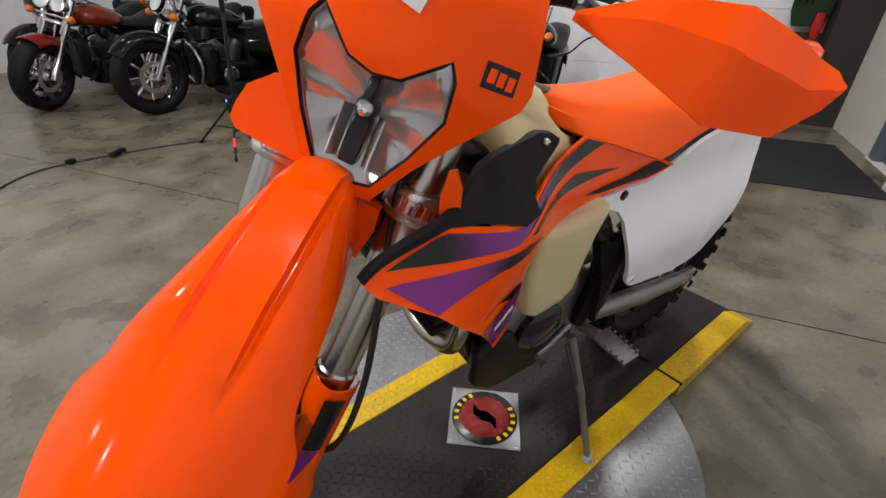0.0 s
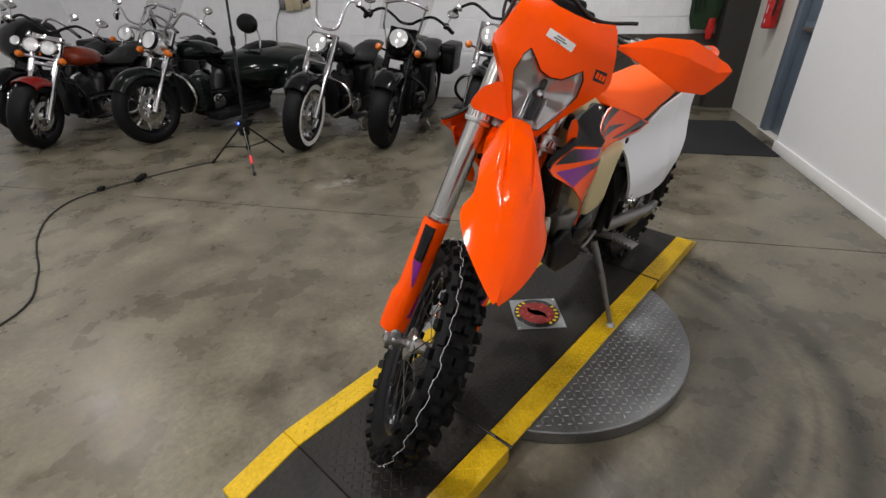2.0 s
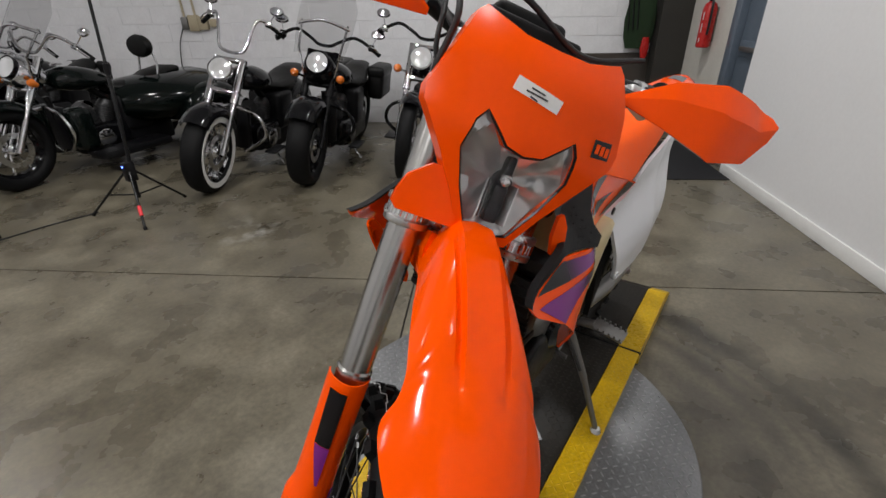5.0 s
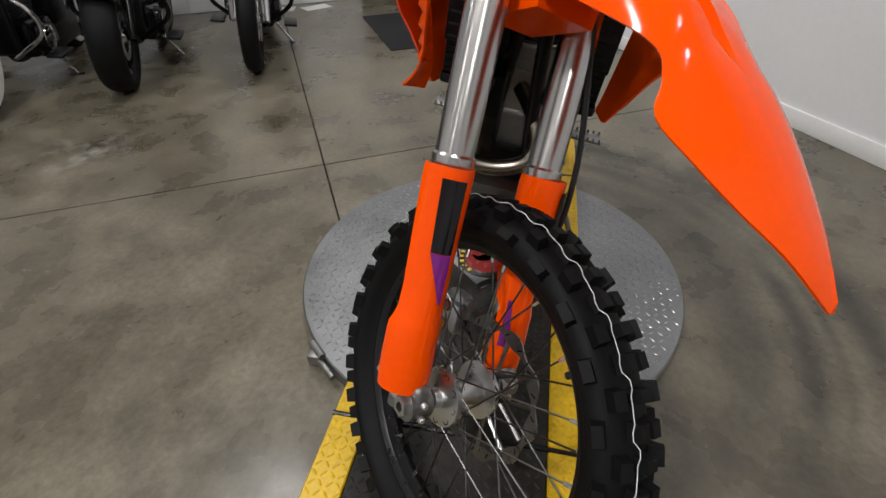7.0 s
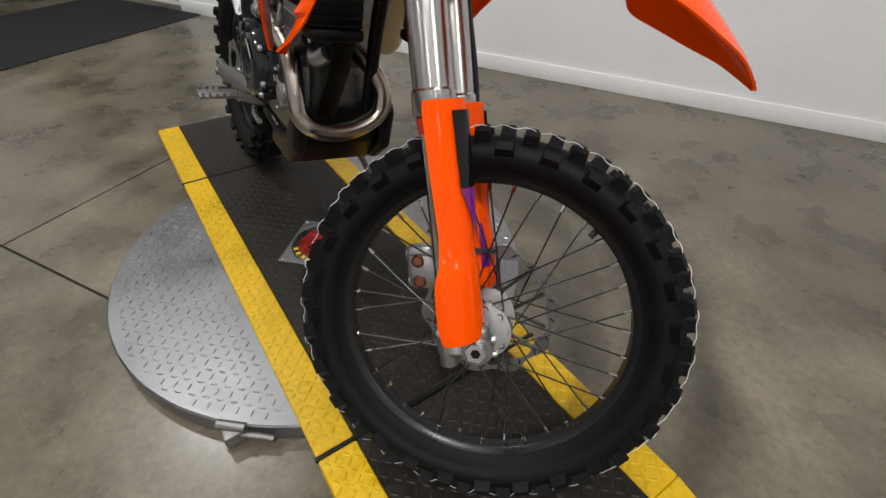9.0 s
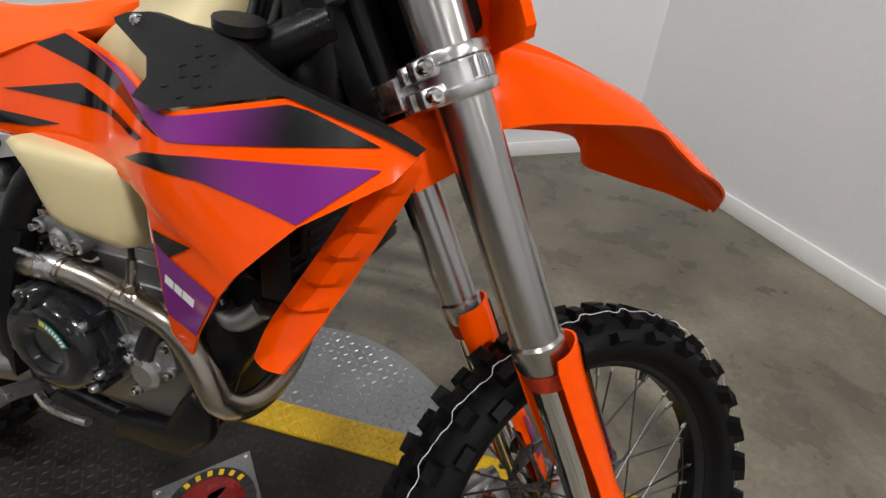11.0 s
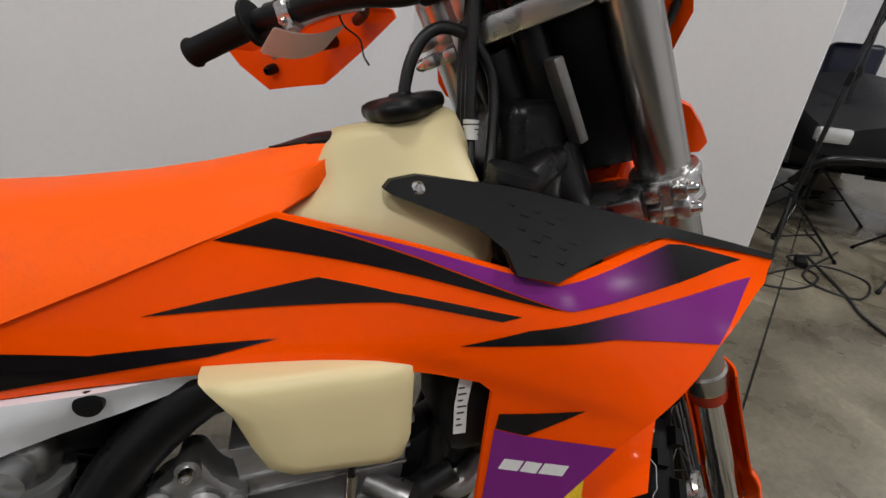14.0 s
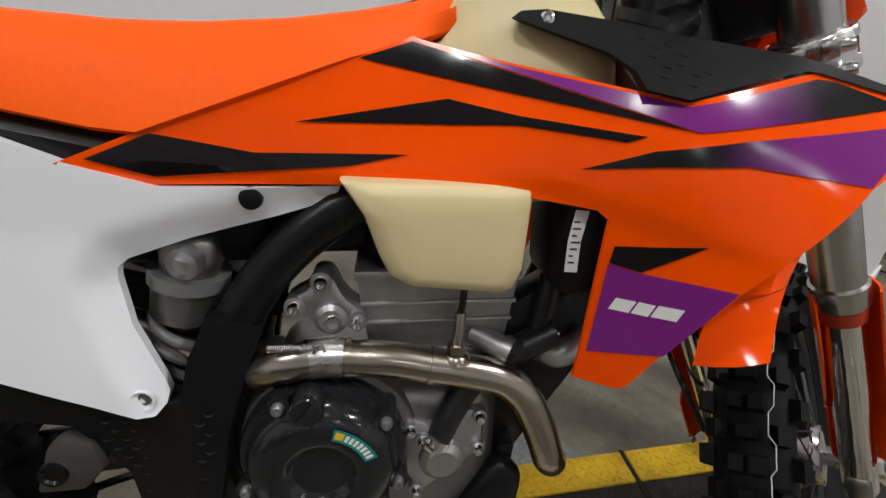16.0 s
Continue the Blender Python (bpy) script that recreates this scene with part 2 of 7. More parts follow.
FRAME = material("black_frame_paint", (0.005, 0.005, 0.0055), 0.32, scale=120, vary=0.15, bump=0.0002, spec=0.3)
GREY_DECAL = material("grey_decal", (0.16, 0.16, 0.17), 0.4, scale=60)
WALLPAINT = material("pale_grey_wall_paint", (0.80, 0.80, 0.81), 0.55, scale=40, vary=0.03, bump=0.0008, fine=30)
BLOCKPAINT = material("white_block_paint", (0.78, 0.78, 0.80), 0.6, scale=60, vary=0.06, bump=0.002)
JOINT = material("mortar_joint", (0.45, 0.45, 0.45), 0.9, scale=100)
TRIM = material("white_baseboard", (0.84, 0.84, 0.83), 0.4, scale=60, vary=0.04)

# ---- the hall ----
def hall_point(e1, e2, z=0.0):
    return HALL @ Vector((e1, e2, z))


def concrete():
    mat = bpy.data.materials.new("sealed_concrete")
    mat.use_nodes = True
    nt = mat.node_tree
    b = nt.nodes["Principled BSDF"]
    tc = nt.nodes.new("ShaderNodeTexCoord")

    def noise_at(scale, detail, rough=0.6):
        n = nt.nodes.new("ShaderNodeTexNoise")
        n.inputs["Scale"].default_value, n.inputs["Detail"].default_value, n.inputs["Roughness"].default_value = scale, detail, rough
        nt.links.new(tc.outputs["Object"], n.inputs["Vector"])
        return n
    broad, cloud, grain = noise_at(0.9, 4), noise_at(4.0, 6, 0.52), noise_at(42, 9, 0.72)
    ramp = nt.nodes.new("ShaderNodeValToRGB")
    ramp.color_ramp.elements[0].position, ramp.color_ramp.elements[0].color = 0.32, (0.050, 0.042, 0.029, 1)
    ramp.color_ramp.elements[1].position, ramp.color_ramp.elements[1].color = 0.64, (0.200, 0.178, 0.130, 1)
    mix = nt.nodes.new("ShaderNodeMath")
    mix.operation = "MULTIPLY_ADD"
    mix.inputs[1].default_value = 0.45
    nt.links.new(broad.outputs["Fac"], mix.inputs[0])
    mul = nt.nodes.new("ShaderNodeMath")
    mul.operation = "MULTIPLY"
    mul.inputs[1].default_value = 0.55
    nt.links.new(cloud.outputs["Fac"], mul.inputs[0])
    nt.links.new(mul.outputs[0], mix.inputs[2])
    nt.links.new(mix.outputs[0], ramp.inputs["Fac"])
    spots = nt.nodes.new("ShaderNodeValToRGB")
    spots.color_ramp.elements[0].position, spots.color_ramp.elements[0].color = 0.24, (0.78, 0.76, 0.73, 1)
    spots.color_ramp.elements[1].position, spots.color_ramp.elements[1].color = 0.56, (1, 1, 1, 1)
    blot = noise_at(2.6, 5, 0.5)
    nt.links.new(blot.outputs["Fac"], spots.inputs["Fac"])
    m = nt.nodes.new("ShaderNodeMix")
    m.data_type, m.blend_type = "RGBA", "MULTIPLY"
    m.inputs["Factor"].default_value = 1.0
    nt.links.new(ramp.outputs["Color"], m.inputs["A"])
    nt.links.new(spots.outputs["Color"], m.inputs["B"])
    g = nt.nodes.new("ShaderNodeMapRange")
    g.inputs["From Min"].default_value, g.inputs["From Max"].default_value = 0.28, 0.72
    g.inputs["To Min"].default_value, g.inputs["To Max"].default_value = 0.72, 1.30
    nt.links.new(grain.outputs["Fac"], g.inputs["Value"])
    m2 = nt.nodes.new("ShaderNodeMix")
    m2.data_type, m2.blend_type = "RGBA", "MULTIPLY"
    m2.inputs["Factor"].default_value = 1.0
    nt.links.new(m.outputs["Result"], m2.inputs["A"])
    nt.links.new(g.outputs["Result"], m2.inputs["B"])
    def calc(op, *vals):
        n = nt.nodes.new("ShaderNodeMath")
        n.operation = op
        for k, v in enumerate(vals):
            if isinstance(v, (int, float)):
                n.inputs[k].default_value = v
            else:
                nt.links.new(v, n.inputs[k])
        return n.outputs[0]
    xyz = nt.nodes.new("ShaderNodeSeparateXYZ")
    nt.links.new(tc.outputs["Object"], xyz.inputs[0])
    warp = calc("MULTIPLY", calc("SUBTRACT", broad.outputs["Fac"], 0.5), 0.10)
    dist = calc("ADD", calc("SQRT", calc("ADD", calc("POWER", calc("SUBTRACT", xyz.outputs["X"], 0.05), 2.0), calc("POWER", calc("SUBTRACT", xyz.outputs["Y"], 0.03), 2.0))), warp)
    mark = None
    for rad, wide, depth in ((0.80, 0.070, 0.42), (0.95, 0.045, 0.62), (1.03, 0.018, 0.40), (1.14, 0.060, 0.72)):
        one = calc("MULTIPLY", calc("EXPONENT", calc("MULTIPLY", calc("POWER", calc("DIVIDE", calc("SUBTRACT", dist, rad), wide), 2.0), -1.0)), depth)
        mark = one if mark is None else calc("ADD", mark, one)
    patch = noise_at(1.7, 3)
    keep = nt.nodes.new("ShaderNodeMapRange")
    keep.inputs["From Min"].default_value, keep.inputs["From Max"].default_value = 0.28, 0.52
    nt.links.new(patch.outputs["Fac"], keep.inputs["Value"])
    # tyre marks deepen towards the partition, with the bike's shadow put into the colour
    aim = (hall_point(0.4, 1) - hall_point(0, 0)).normalized()
    side = calc("DIVIDE", calc("ADD", calc("MULTIPLY", xyz.outputs["X"], aim.x), calc("MULTIPLY", xyz.outputs["Y"], aim.y)), calc("MAXIMUM", dist, 0.3))
    side_weight = calc("MINIMUM", calc("MAXIMUM", calc("MULTIPLY_ADD", side, 0.5, 0.55), 0.30), 1.0)
    shade = calc("SUBTRACT", 1.0, calc("MULTIPLY", calc("MULTIPLY", mark, side_weight), keep.outputs["Result"]))
    m3 = nt.nodes.new("ShaderNodeMix")
    m3.data_type, m3.blend_type = "RGBA", "MULTIPLY"
    m3.inputs["Factor"].default_value = 1.0
    nt.links.new(m2.outputs["Result"], m3.inputs["A"])
    nt.links.new(shade, m3.inputs["B"])
    sx, sy = hall_point(-1.60, -1.70).x, hall_point(-1.60, -1.70).y
    off = calc("SQRT", calc("ADD", calc("POWER", calc("SUBTRACT", xyz.outputs["X"], sx), 2.0), calc("POWER", calc("SUBTRACT", xyz.outputs["Y"], sy), 2.0)))
    scuff = nt.nodes.new("ShaderNodeMapRange")
    scuff.inputs["From Min"].default_value, scuff.inputs["From Max"].default_value = 0.34, 0.0
    scuff.inputs["To Max"].default_value = 0.75
    nt.links.new(off, scuff.inputs["Value"])
    streak = noise_at(9.0, 4)
    thin = nt.nodes.new("ShaderNodeMapRange")
    thin.inputs["From Min"].default_value, thin.inputs["From Max"].default_value = 0.5, 0.68
    nt.links.new(streak.outputs["Fac"], thin.inputs["Value"])
    m4 = nt.nodes.new("ShaderNodeMix")
    m4.data_type = "RGBA"
    m4.inputs["B"].default_value = (0.34, 0.33, 0.30, 1)
    nt.links.new(calc("MULTIPLY", scuff.outputs["Result"], thin.outputs["Result"]), m4.inputs["Factor"])
    nt.links.new(m3.outputs["Result"], m4.inputs["A"])
    nt.links.new(m4.outputs["Result"], b.inputs["Base Color"])
    r = nt.nodes.new("ShaderNodeMapRange")
    r.inputs["From Min"].default_value, r.inputs["From Max"].default_value = 0.3, 0.7
    r.inputs["To Min"].default_value, r.inputs["To Max"].default_value = 0.20, 0.42
    nt.links.new(cloud.outputs["Fac"], r.inputs["Value"])
    nt.links.new(r.outputs["Result"], b.inputs["Roughness"])
    bp = nt.nodes.new("ShaderNodeBump")
    b.inputs["Coat Weight"].default_value, b.inputs["Coat Roughness"].default_value = 0.14, 0.24
    bp.inputs["Strength"].default_value, bp.inputs["Distance"].default_value = 0.25, 0.002
    nt.links.new(cloud.outputs["Fac"], bp.inputs["Height"])
    nt.links.new(bp.outputs["Normal"], b.inputs["Normal"])
    return mat


CONCRETE = concrete()
GROOVE = material("dark_saw_cut", (0.012, 0.011, 0.009), 0.9, scale=60)
JOINT_A, JOINT_B = -1.0, -0.463          # the saw cuts across and along the hall
E0, E9, N0, N9 = -4.9, 8.0, -7.5, 3.6
floor = tagged(new("floor"), "grey-brown sealed concrete floor with dark saw-cut joints", "floor", kind="structure")
gap = 0.0045
cuts1, cuts2 = [E0, JOINT_A, 3.0, E9], [N0, -4.6, JOINT_B, N9]
for i in range(3):
    for j in range(3):
        part("floor_bay", moved(block(cuts1[i] + gap, cuts1[i + 1] - gap, cuts2[j] + gap, cuts2[j + 1] - gap, FZ - 0.1, FZ), HALL), CONCRETE, floor)
part("joint_bed", moved(block(E0, E9, N0, N9, FZ - 0.15, FZ - 0.006), HALL), GROOVE, floor)


def wall(name, x0, x1, y0, y1, z1, mat, label, base=None):
    ob = part(name, moved(block(x0, x1, y0, y1, FZ, z1), HALL), mat)
    return tagged(ob, label, "wall", kind="structure")


WC, WB = 2.0, 2.455                        # the two near white walls
wall("wall_north", -2.93, WB + 0.12, WC, WC + 0.15, CEIL, WALLPAINT, "smooth pale grey painted partition wall")
wall("wall_east", WB, WB + 0.14, -0.257, WC, CEIL, WALLPAINT, "smooth pale grey painted partition wall with a free end")
wall("wall_west", E0 - 0.2, E0, N0, N9, CEIL, BLOCKPAINT, "white painted concrete block wall behind the motorcycles")
wall("wall_far_south", E0, E9, N0 - 0.2, N0, CEIL, BLOCKPAINT, "white painted block wall")
wall("wall_far_east", E9, E9 + 0.2, N0, N9, CEIL, BLOCKPAINT, "white painted block wall")
wall("wall_far_north", E0, E9, N9, N9 + 0.2, CEIL, BLOCKPAINT, "white painted block wall")
tagged(part("ceiling", moved(block(E0 - 0.2, E9 + 0.2, N0 - 0.2, N9 + 0.2, CEIL, CEIL + 0.1), HALL), WALLPAINT), "white painted ceiling", "ceiling", kind="structure")
BB, BT = 0.095, 0.014
base = tagged(new("baseboard"), "white wooden baseboard", "baseboard", kind="structure")
part("board", moved(block(-2.93 - BT, WB - BT, WC - BT, WC - 0.001, FZ, FZ + BB, 0.004), HALL), TRIM, base)
part("board", moved(block(WB - BT, WB - 0.001, -0.257 - BT, WC - BT, FZ, FZ + BB, 0.004), HALL), TRIM, base)
part("board", moved(block(WB - 0.001, WB + 0.14 + BT, -0.257 - BT, -0.258, FZ, FZ + BB, 0.004), HALL), TRIM, base)

# ---- the lift's turntable and ramp ----
def tread_bars(keep, x0, x1, y0, y1, z=0.0, pitch=0.026, tall=0.0023, half=0.0122, wide=0.0040):
    """The raised bars of tread plate, set crosswise in turn, as one low relief."""
    verts, faces = [], []
    for i in range(int((x1 - x0) / pitch)):
        for j in range(int((y1 - y0) / pitch)):
            cx, cy = x0 + (i + 0.5) * pitch, y0 + (j + 0.5) * pitch
            if not keep(cx, cy):
                continue
            a = radians(45 if (i + j) % 2 else -45)
            c, s = math.cos(a), math.sin(a)
            k = len(verts)
            for u, v, h in ((-half, 0, 0), (-half * 0.5, -wide, 0), (half * 0.5, -wide, 0), (half, 0, 0), (half * 0.5, wide, 0), (-half * 0.5, wide, 0), (-half * 0.55, -wide * 0.25, tall), (half * 0.55, -wide * 0.25, tall), (half * 0.55, wide * 0.25, tall), (-half * 0.55, wide * 0.25, tall)):
                verts.append((cx + c * u - s * v, cy + s * u + c * v, z + h))
            faces += [tuple(k + n for n in f) for f in ((6, 7, 8, 9), (1, 2, 7, 6), (4, 5, 9, 8), (0, 1, 6), (0, 6, 9), (0, 9, 5), (3, 7, 2), (3, 8, 7), (3, 4, 8))]
    bm = bmesh.new()
    vs = [bm.verts.new(p) for p in verts]
    for f in faces:
        bm.faces.new([vs[n] for n in f])
    return bm


TREAD = material("bare_tread_plate", (0.25, 0.255, 0.262), 0.40, 0.95, bump=0.0004, scale=120, vary=0.28, rough_vary=0.14, fine=22)
YELLOW = material("yellow_painted_tread_plate", (0.60, 0.375, 0.003), 0.34, 0.0, bump=0.0003, scale=90, vary=0.28, rough_vary=0.12, fine=12)
DECK = material("worn_black_deck", (0.015, 0.0127, 0.010), 0.48, 0.0, bump=0.0004, scale=60, vary=0.7, rough_vary=0.14, spec=0.28, fine=14)
# bars paler and glossier than the plate, so that their relief reads
BARS = material("pale_tread_bars", (0.36, 0.365, 0.375), 0.36, 0.95, scale=120, vary=0.25, rough_vary=0.12, fine=22)
DECKBAR = material("worn_deck_bars", (0.021, 0.018, 0.014), 0.46, 0.0, bump=0.0003, scale=60, vary=0.6, rough_vary=0.14, spec=0.28, fine=14)
DARKSIDE = material("dark_steel_side", (0.06, 0.058, 0.054), 0.55, 0.3, scale=60, vary=0.25)

lift = thing("motorcycle_turntable", Matrix.Translation((0, 0, FZ)), "round tread-plate turntable with a black ramp edged in yellow", "turntable")
UP = Matrix.Translation((0, 0, -FZ))
DISC_X, DISC_R = 0.03, 0.63
part("disc", moved(lathe([(0, -0.012), (DISC_R - 0.004, -0.012), (DISC_R, -0.016), (DISC_R, -0.062), (0, -0.062)], 128), UP @ Matrix.Translation((DISC_X, 0, 0))), TREAD, lift, "bare galvanised tread-plate disc")
part("disc_skirt", moved(lathe([(DISC_R - 0.03, -0.062), (DISC_R - 0.03, FZ), (0, FZ)], 96), UP @ Matrix.Translation((DISC_X, 0, 0))), DARKSIDE, lift)
XA, XB, XC, XD, XE = -1.25, -0.605, 0.678, 1.13, 1.36       # rear end, hinges, where the ramp tips down, front end
SW, YO = 0.088, 0.307                                        # strip's width, outer edge


def ramp_piece(x0, x1, y0, y1, z0a, z1a, z1b, z0b):
    bm = bmesh.new()
    vs = [bm.verts.new(p) for p in ((x0, y0, z0a), (x1, y0, z0b), (x1, y1, z0b), (x0, y1, z0a), (x0, y0, z1a), (x1, y0, z1b), (x1, y1, z1b), (x0, y1, z1a))]
    for f in ((0, 3, 2, 1), (4, 5, 6, 7), (0, 1, 5, 4), (1, 2, 6, 5), (2, 3, 7, 6), (3, 0, 4, 7)):
        bm.faces.new([vs[i] for i in f])
    bmesh.ops.bevel(bm, geom=bm.edges[:], offset=0.003, segments=1, affect="EDGES")
    return bm


for y0, y1, mat, nm, top in ((-YO, -YO + SW, YELLOW, "edge_strip", 0.0), (YO - SW, YO, YELLOW, "edge_strip", 0.0), (-YO + SW + 0.001, YO - SW - 0.001, DECK, "deck_plate", -0.002)):
    g = 0.006
    part(nm, ramp_piece(XB + g, XC - g, y0, y1, -0.011, top, top, -0.011), mat, lift, m=UP, smooth=20)
    part(nm, ramp_piece(XC + g, XD, y0, y1, FZ, top, top, FZ), mat, lift, m=UP, smooth=20)
    part(nm, ramp_piece(XD + 0.001, XE, y0, y1, FZ, top, FZ + 0.012, FZ), mat, lift, m=UP, smooth=20)
    part(nm, ramp_piece(-1.13, XB - g, y0, y1, FZ, top, top, FZ), mat, lift, m=UP, smooth=20)
    part(nm, ramp_piece(XA, -1.131, y0, y1, FZ, FZ + 0.012, top, FZ), mat, lift, m=UP, smooth=20)


# the metal plate with a round emblem, set cornerwise in the deck's middle
EMRED = material("emblem_red", (0.20, 0.012, 0.010), 0.25, scale=40, vary=0.5)
EMYEL = material("emblem_yellow", (0.75, 0.48, 0.01), 0.35, scale=60, vary=0.08)
EMBLK = material("emblem_black", (0.010, 0.009, 0.008), 0.3, scale=60)
em = Matrix.Translation((0.022, -0.006, -FZ)) @ pose(0, 0, 0, 0, 0, 45)
plate = part("logo_plate", moved(block(-0.108, 0.108, -0.108, 0.108, -0.0015, 0.002, 0.0006, 1), em), TREAD, lift, "square tread-plate cover with a round emblem")
part("emblem_ring", moved(lathe([(0, 0.0045), (0.098, 0.0045), (0.101, 0.003), (0.101, 0.002)], 72), em), EMBLK, plate)
part("emblem_field", moved(lathe([(0, 0.0052), (0.076, 0.0052), (0.077, 0.0045)], 64), em), EMRED, plate)
part("emblem_rider", moved(loft([oval2 for oval2 in [[Vector((0.05 * u + 0.016 * math.cos(a) * (1.2 - abs(u)), 0.012 * math.sin(3 * u) + 0.016 * math.sin(a) * (1.2 - abs(u)), 0.0056)) for a in [2 * math.pi * j / 12 for j in range(12)]] for u in (-1, -0.5, 0, 0.5, 1)]]), em @ pose(0, 0, 0, 0, 0, 40)), EMBLK, plate)
for start, count in ((30, 6), (212, 5)):
    for k in range(count):
        a = start + 17 * k
        part("emblem_mark", moved(block(0.081, 0.095, -0.0055, 0.0055, 0.0045, 0.0056), em @ pose(0, 0, 0, 0, 0, a)), EMYEL, plate)
for i in (-1, 1):
    for j in (-1, 1):
        part("rivet", moved(lathe([(0, 0.004), (0.004, 0.003), (0.005, 0.002)], 12), em @ Matrix.Translation((0.097 * i, 0.097 * j, 0))), ALLOY, plate)
for x, y, a in ((0.50, -0.44, 135),):
    lt = Matrix.Translation((x, y, -FZ - 0.028))
    part("latch_pin", moved(join(tube([(0, 0, 0), (0.06, 0.075, -0.01)], 0.009, 12), tube([(-0.03, -0.02, 0.012), (0.015, 0.03, 0.012)], 0.012, 12), block(-0.03, 0.02, -0.02, 0.025, -0.03, 0.012, 0.006)), lt), CAST, lift, "steel locking pin at the turntable's rim")
part("hinge_rod", moved(bar((XC, -YO - 0.004, -0.006), (XC, YO + 0.004, -0.006), 0.0065, 10), UP), FRAME, lift)
part("hinge_rod", moved(bar((XB, -YO - 0.004, -0.006), (XB, YO + 0.004, -0.006), 0.0065, 10), UP), FRAME, lift)

# raised tread on the disc, the strips and the deck
disc = [o for o in lift.children if o.name.split(".")[0] == "disc"][0]
tagged(part("tread_relief", tread_bars(lambda x, y: math.hypot(x - DISC_X, y) < DISC_R - 0.02 and abs(y) > YO + 0.012, -0.62, 0.66, -0.63, 0.63, -0.012 - FZ, 0.0255, 0.0020, 0.0098, 0.0030), BARS, disc), "raised tread bars", kind="stuff")
clear = lambda x: all(abs(x - h) > 0.02 for h in (XB, XC)) and -1.12 < x < XD - 0.012
for o, y0, y1, mat, top in ((-1, -YO + 0.0, -YO + SW, YELLOW, 0.0), (1, YO - SW, YO, YELLOW, 0.0), (0, -YO + SW, YO - SW, DECK, -0.002)):
    host = [c for c in lift.children if c.name.split(".")[0] == ("deck_plate" if o == 0 else "edge_strip")][0 if o <= 0 else 5]
    tagged(part("tread_relief", tread_bars(lambda x, y: clear(x) and (o or math.hypot(x - 0.022, y + 0.006) > 0.16), -1.12, XD, y0 + 0.0015, y1 - 0.001, top - FZ, 0.0213, 0.0017 if o else 0.0015, 0.0105, 0.0032), mat if o else DECKBAR, host), "raised tread bars", kind="stuff")

# ---- the orange enduro motorcycle ----
BIKE = pose(-0.0162, -0.0352, -0.0294, -9.49, 0.15, -3.25)          # leaning to its left, a little askew on the ramp
bike = thing("enduro_motorcycle", BIKE, "orange, white and purple enduro motorcycle leaning on its side stand", "motorcycle")
RAKE = math.degrees(math.atan2(0.446, 0.895))
STEER = pose(0.7469, 0.0008, 0.3494, -17.24, -18.21, 47.91)
FORKS = STEER


def on_bike(name, bm, mat, label="", smooth=35.0, parent=None):
    return part(name, bm, mat, parent or bike, label, smooth)


def on_bars(name, bm, mat, label="", smooth=35.0, parent=None):
    return part(name, bm, mat, parent or bike, label, smooth, STEER)


def on_fork(name, bm, mat, label="", smooth=35.0, parent=None):
    return part(name, bm, mat, parent or bike, label, smooth, FORKS)


def bolt(at, way, r, h=0.005, mat=None, parent=None, m=None, name="bolt"):
    """A round-headed screw with a socket."""
    turn = Vector(way).to_track_quat("Z", "Y").to_matrix().to_4x4()
    bm = lathe([(0, h * 0.45), (r * 0.5, h * 0.45), (r * 0.5, h), (r * 0.75, h), (r, h * 0.5), (r, -h * 0.4), (0, -h * 0.4)], 14)
    return part(name, bm, mat or ALLOY, parent or bike, m=(m or Matrix.Identity(4)) @ Matrix.Translation(at) @ turn)


# -- wheels
def knob_mesh(l, w, h):
    bm = bmesh.new()
    vs = [bm.verts.new((x * l / 2 * k, y * w / 2 * k, z)) for z, k in ((0, 1.12), (h, 0.92)) for x, y in ((-1, -1), (1, -1), (1, 1), (-1, 1))]
    for f in ((3, 2, 1, 0), (4, 5, 6, 7), (0, 1, 5, 4), (1, 2, 6, 5), (2, 3, 7, 6), (3, 0, 4, 7)):
        bm.faces.new([vs[i] for i in f])
    me = mesh_of(bm, 0)
    me.materials.append(RUBBER)
    return me


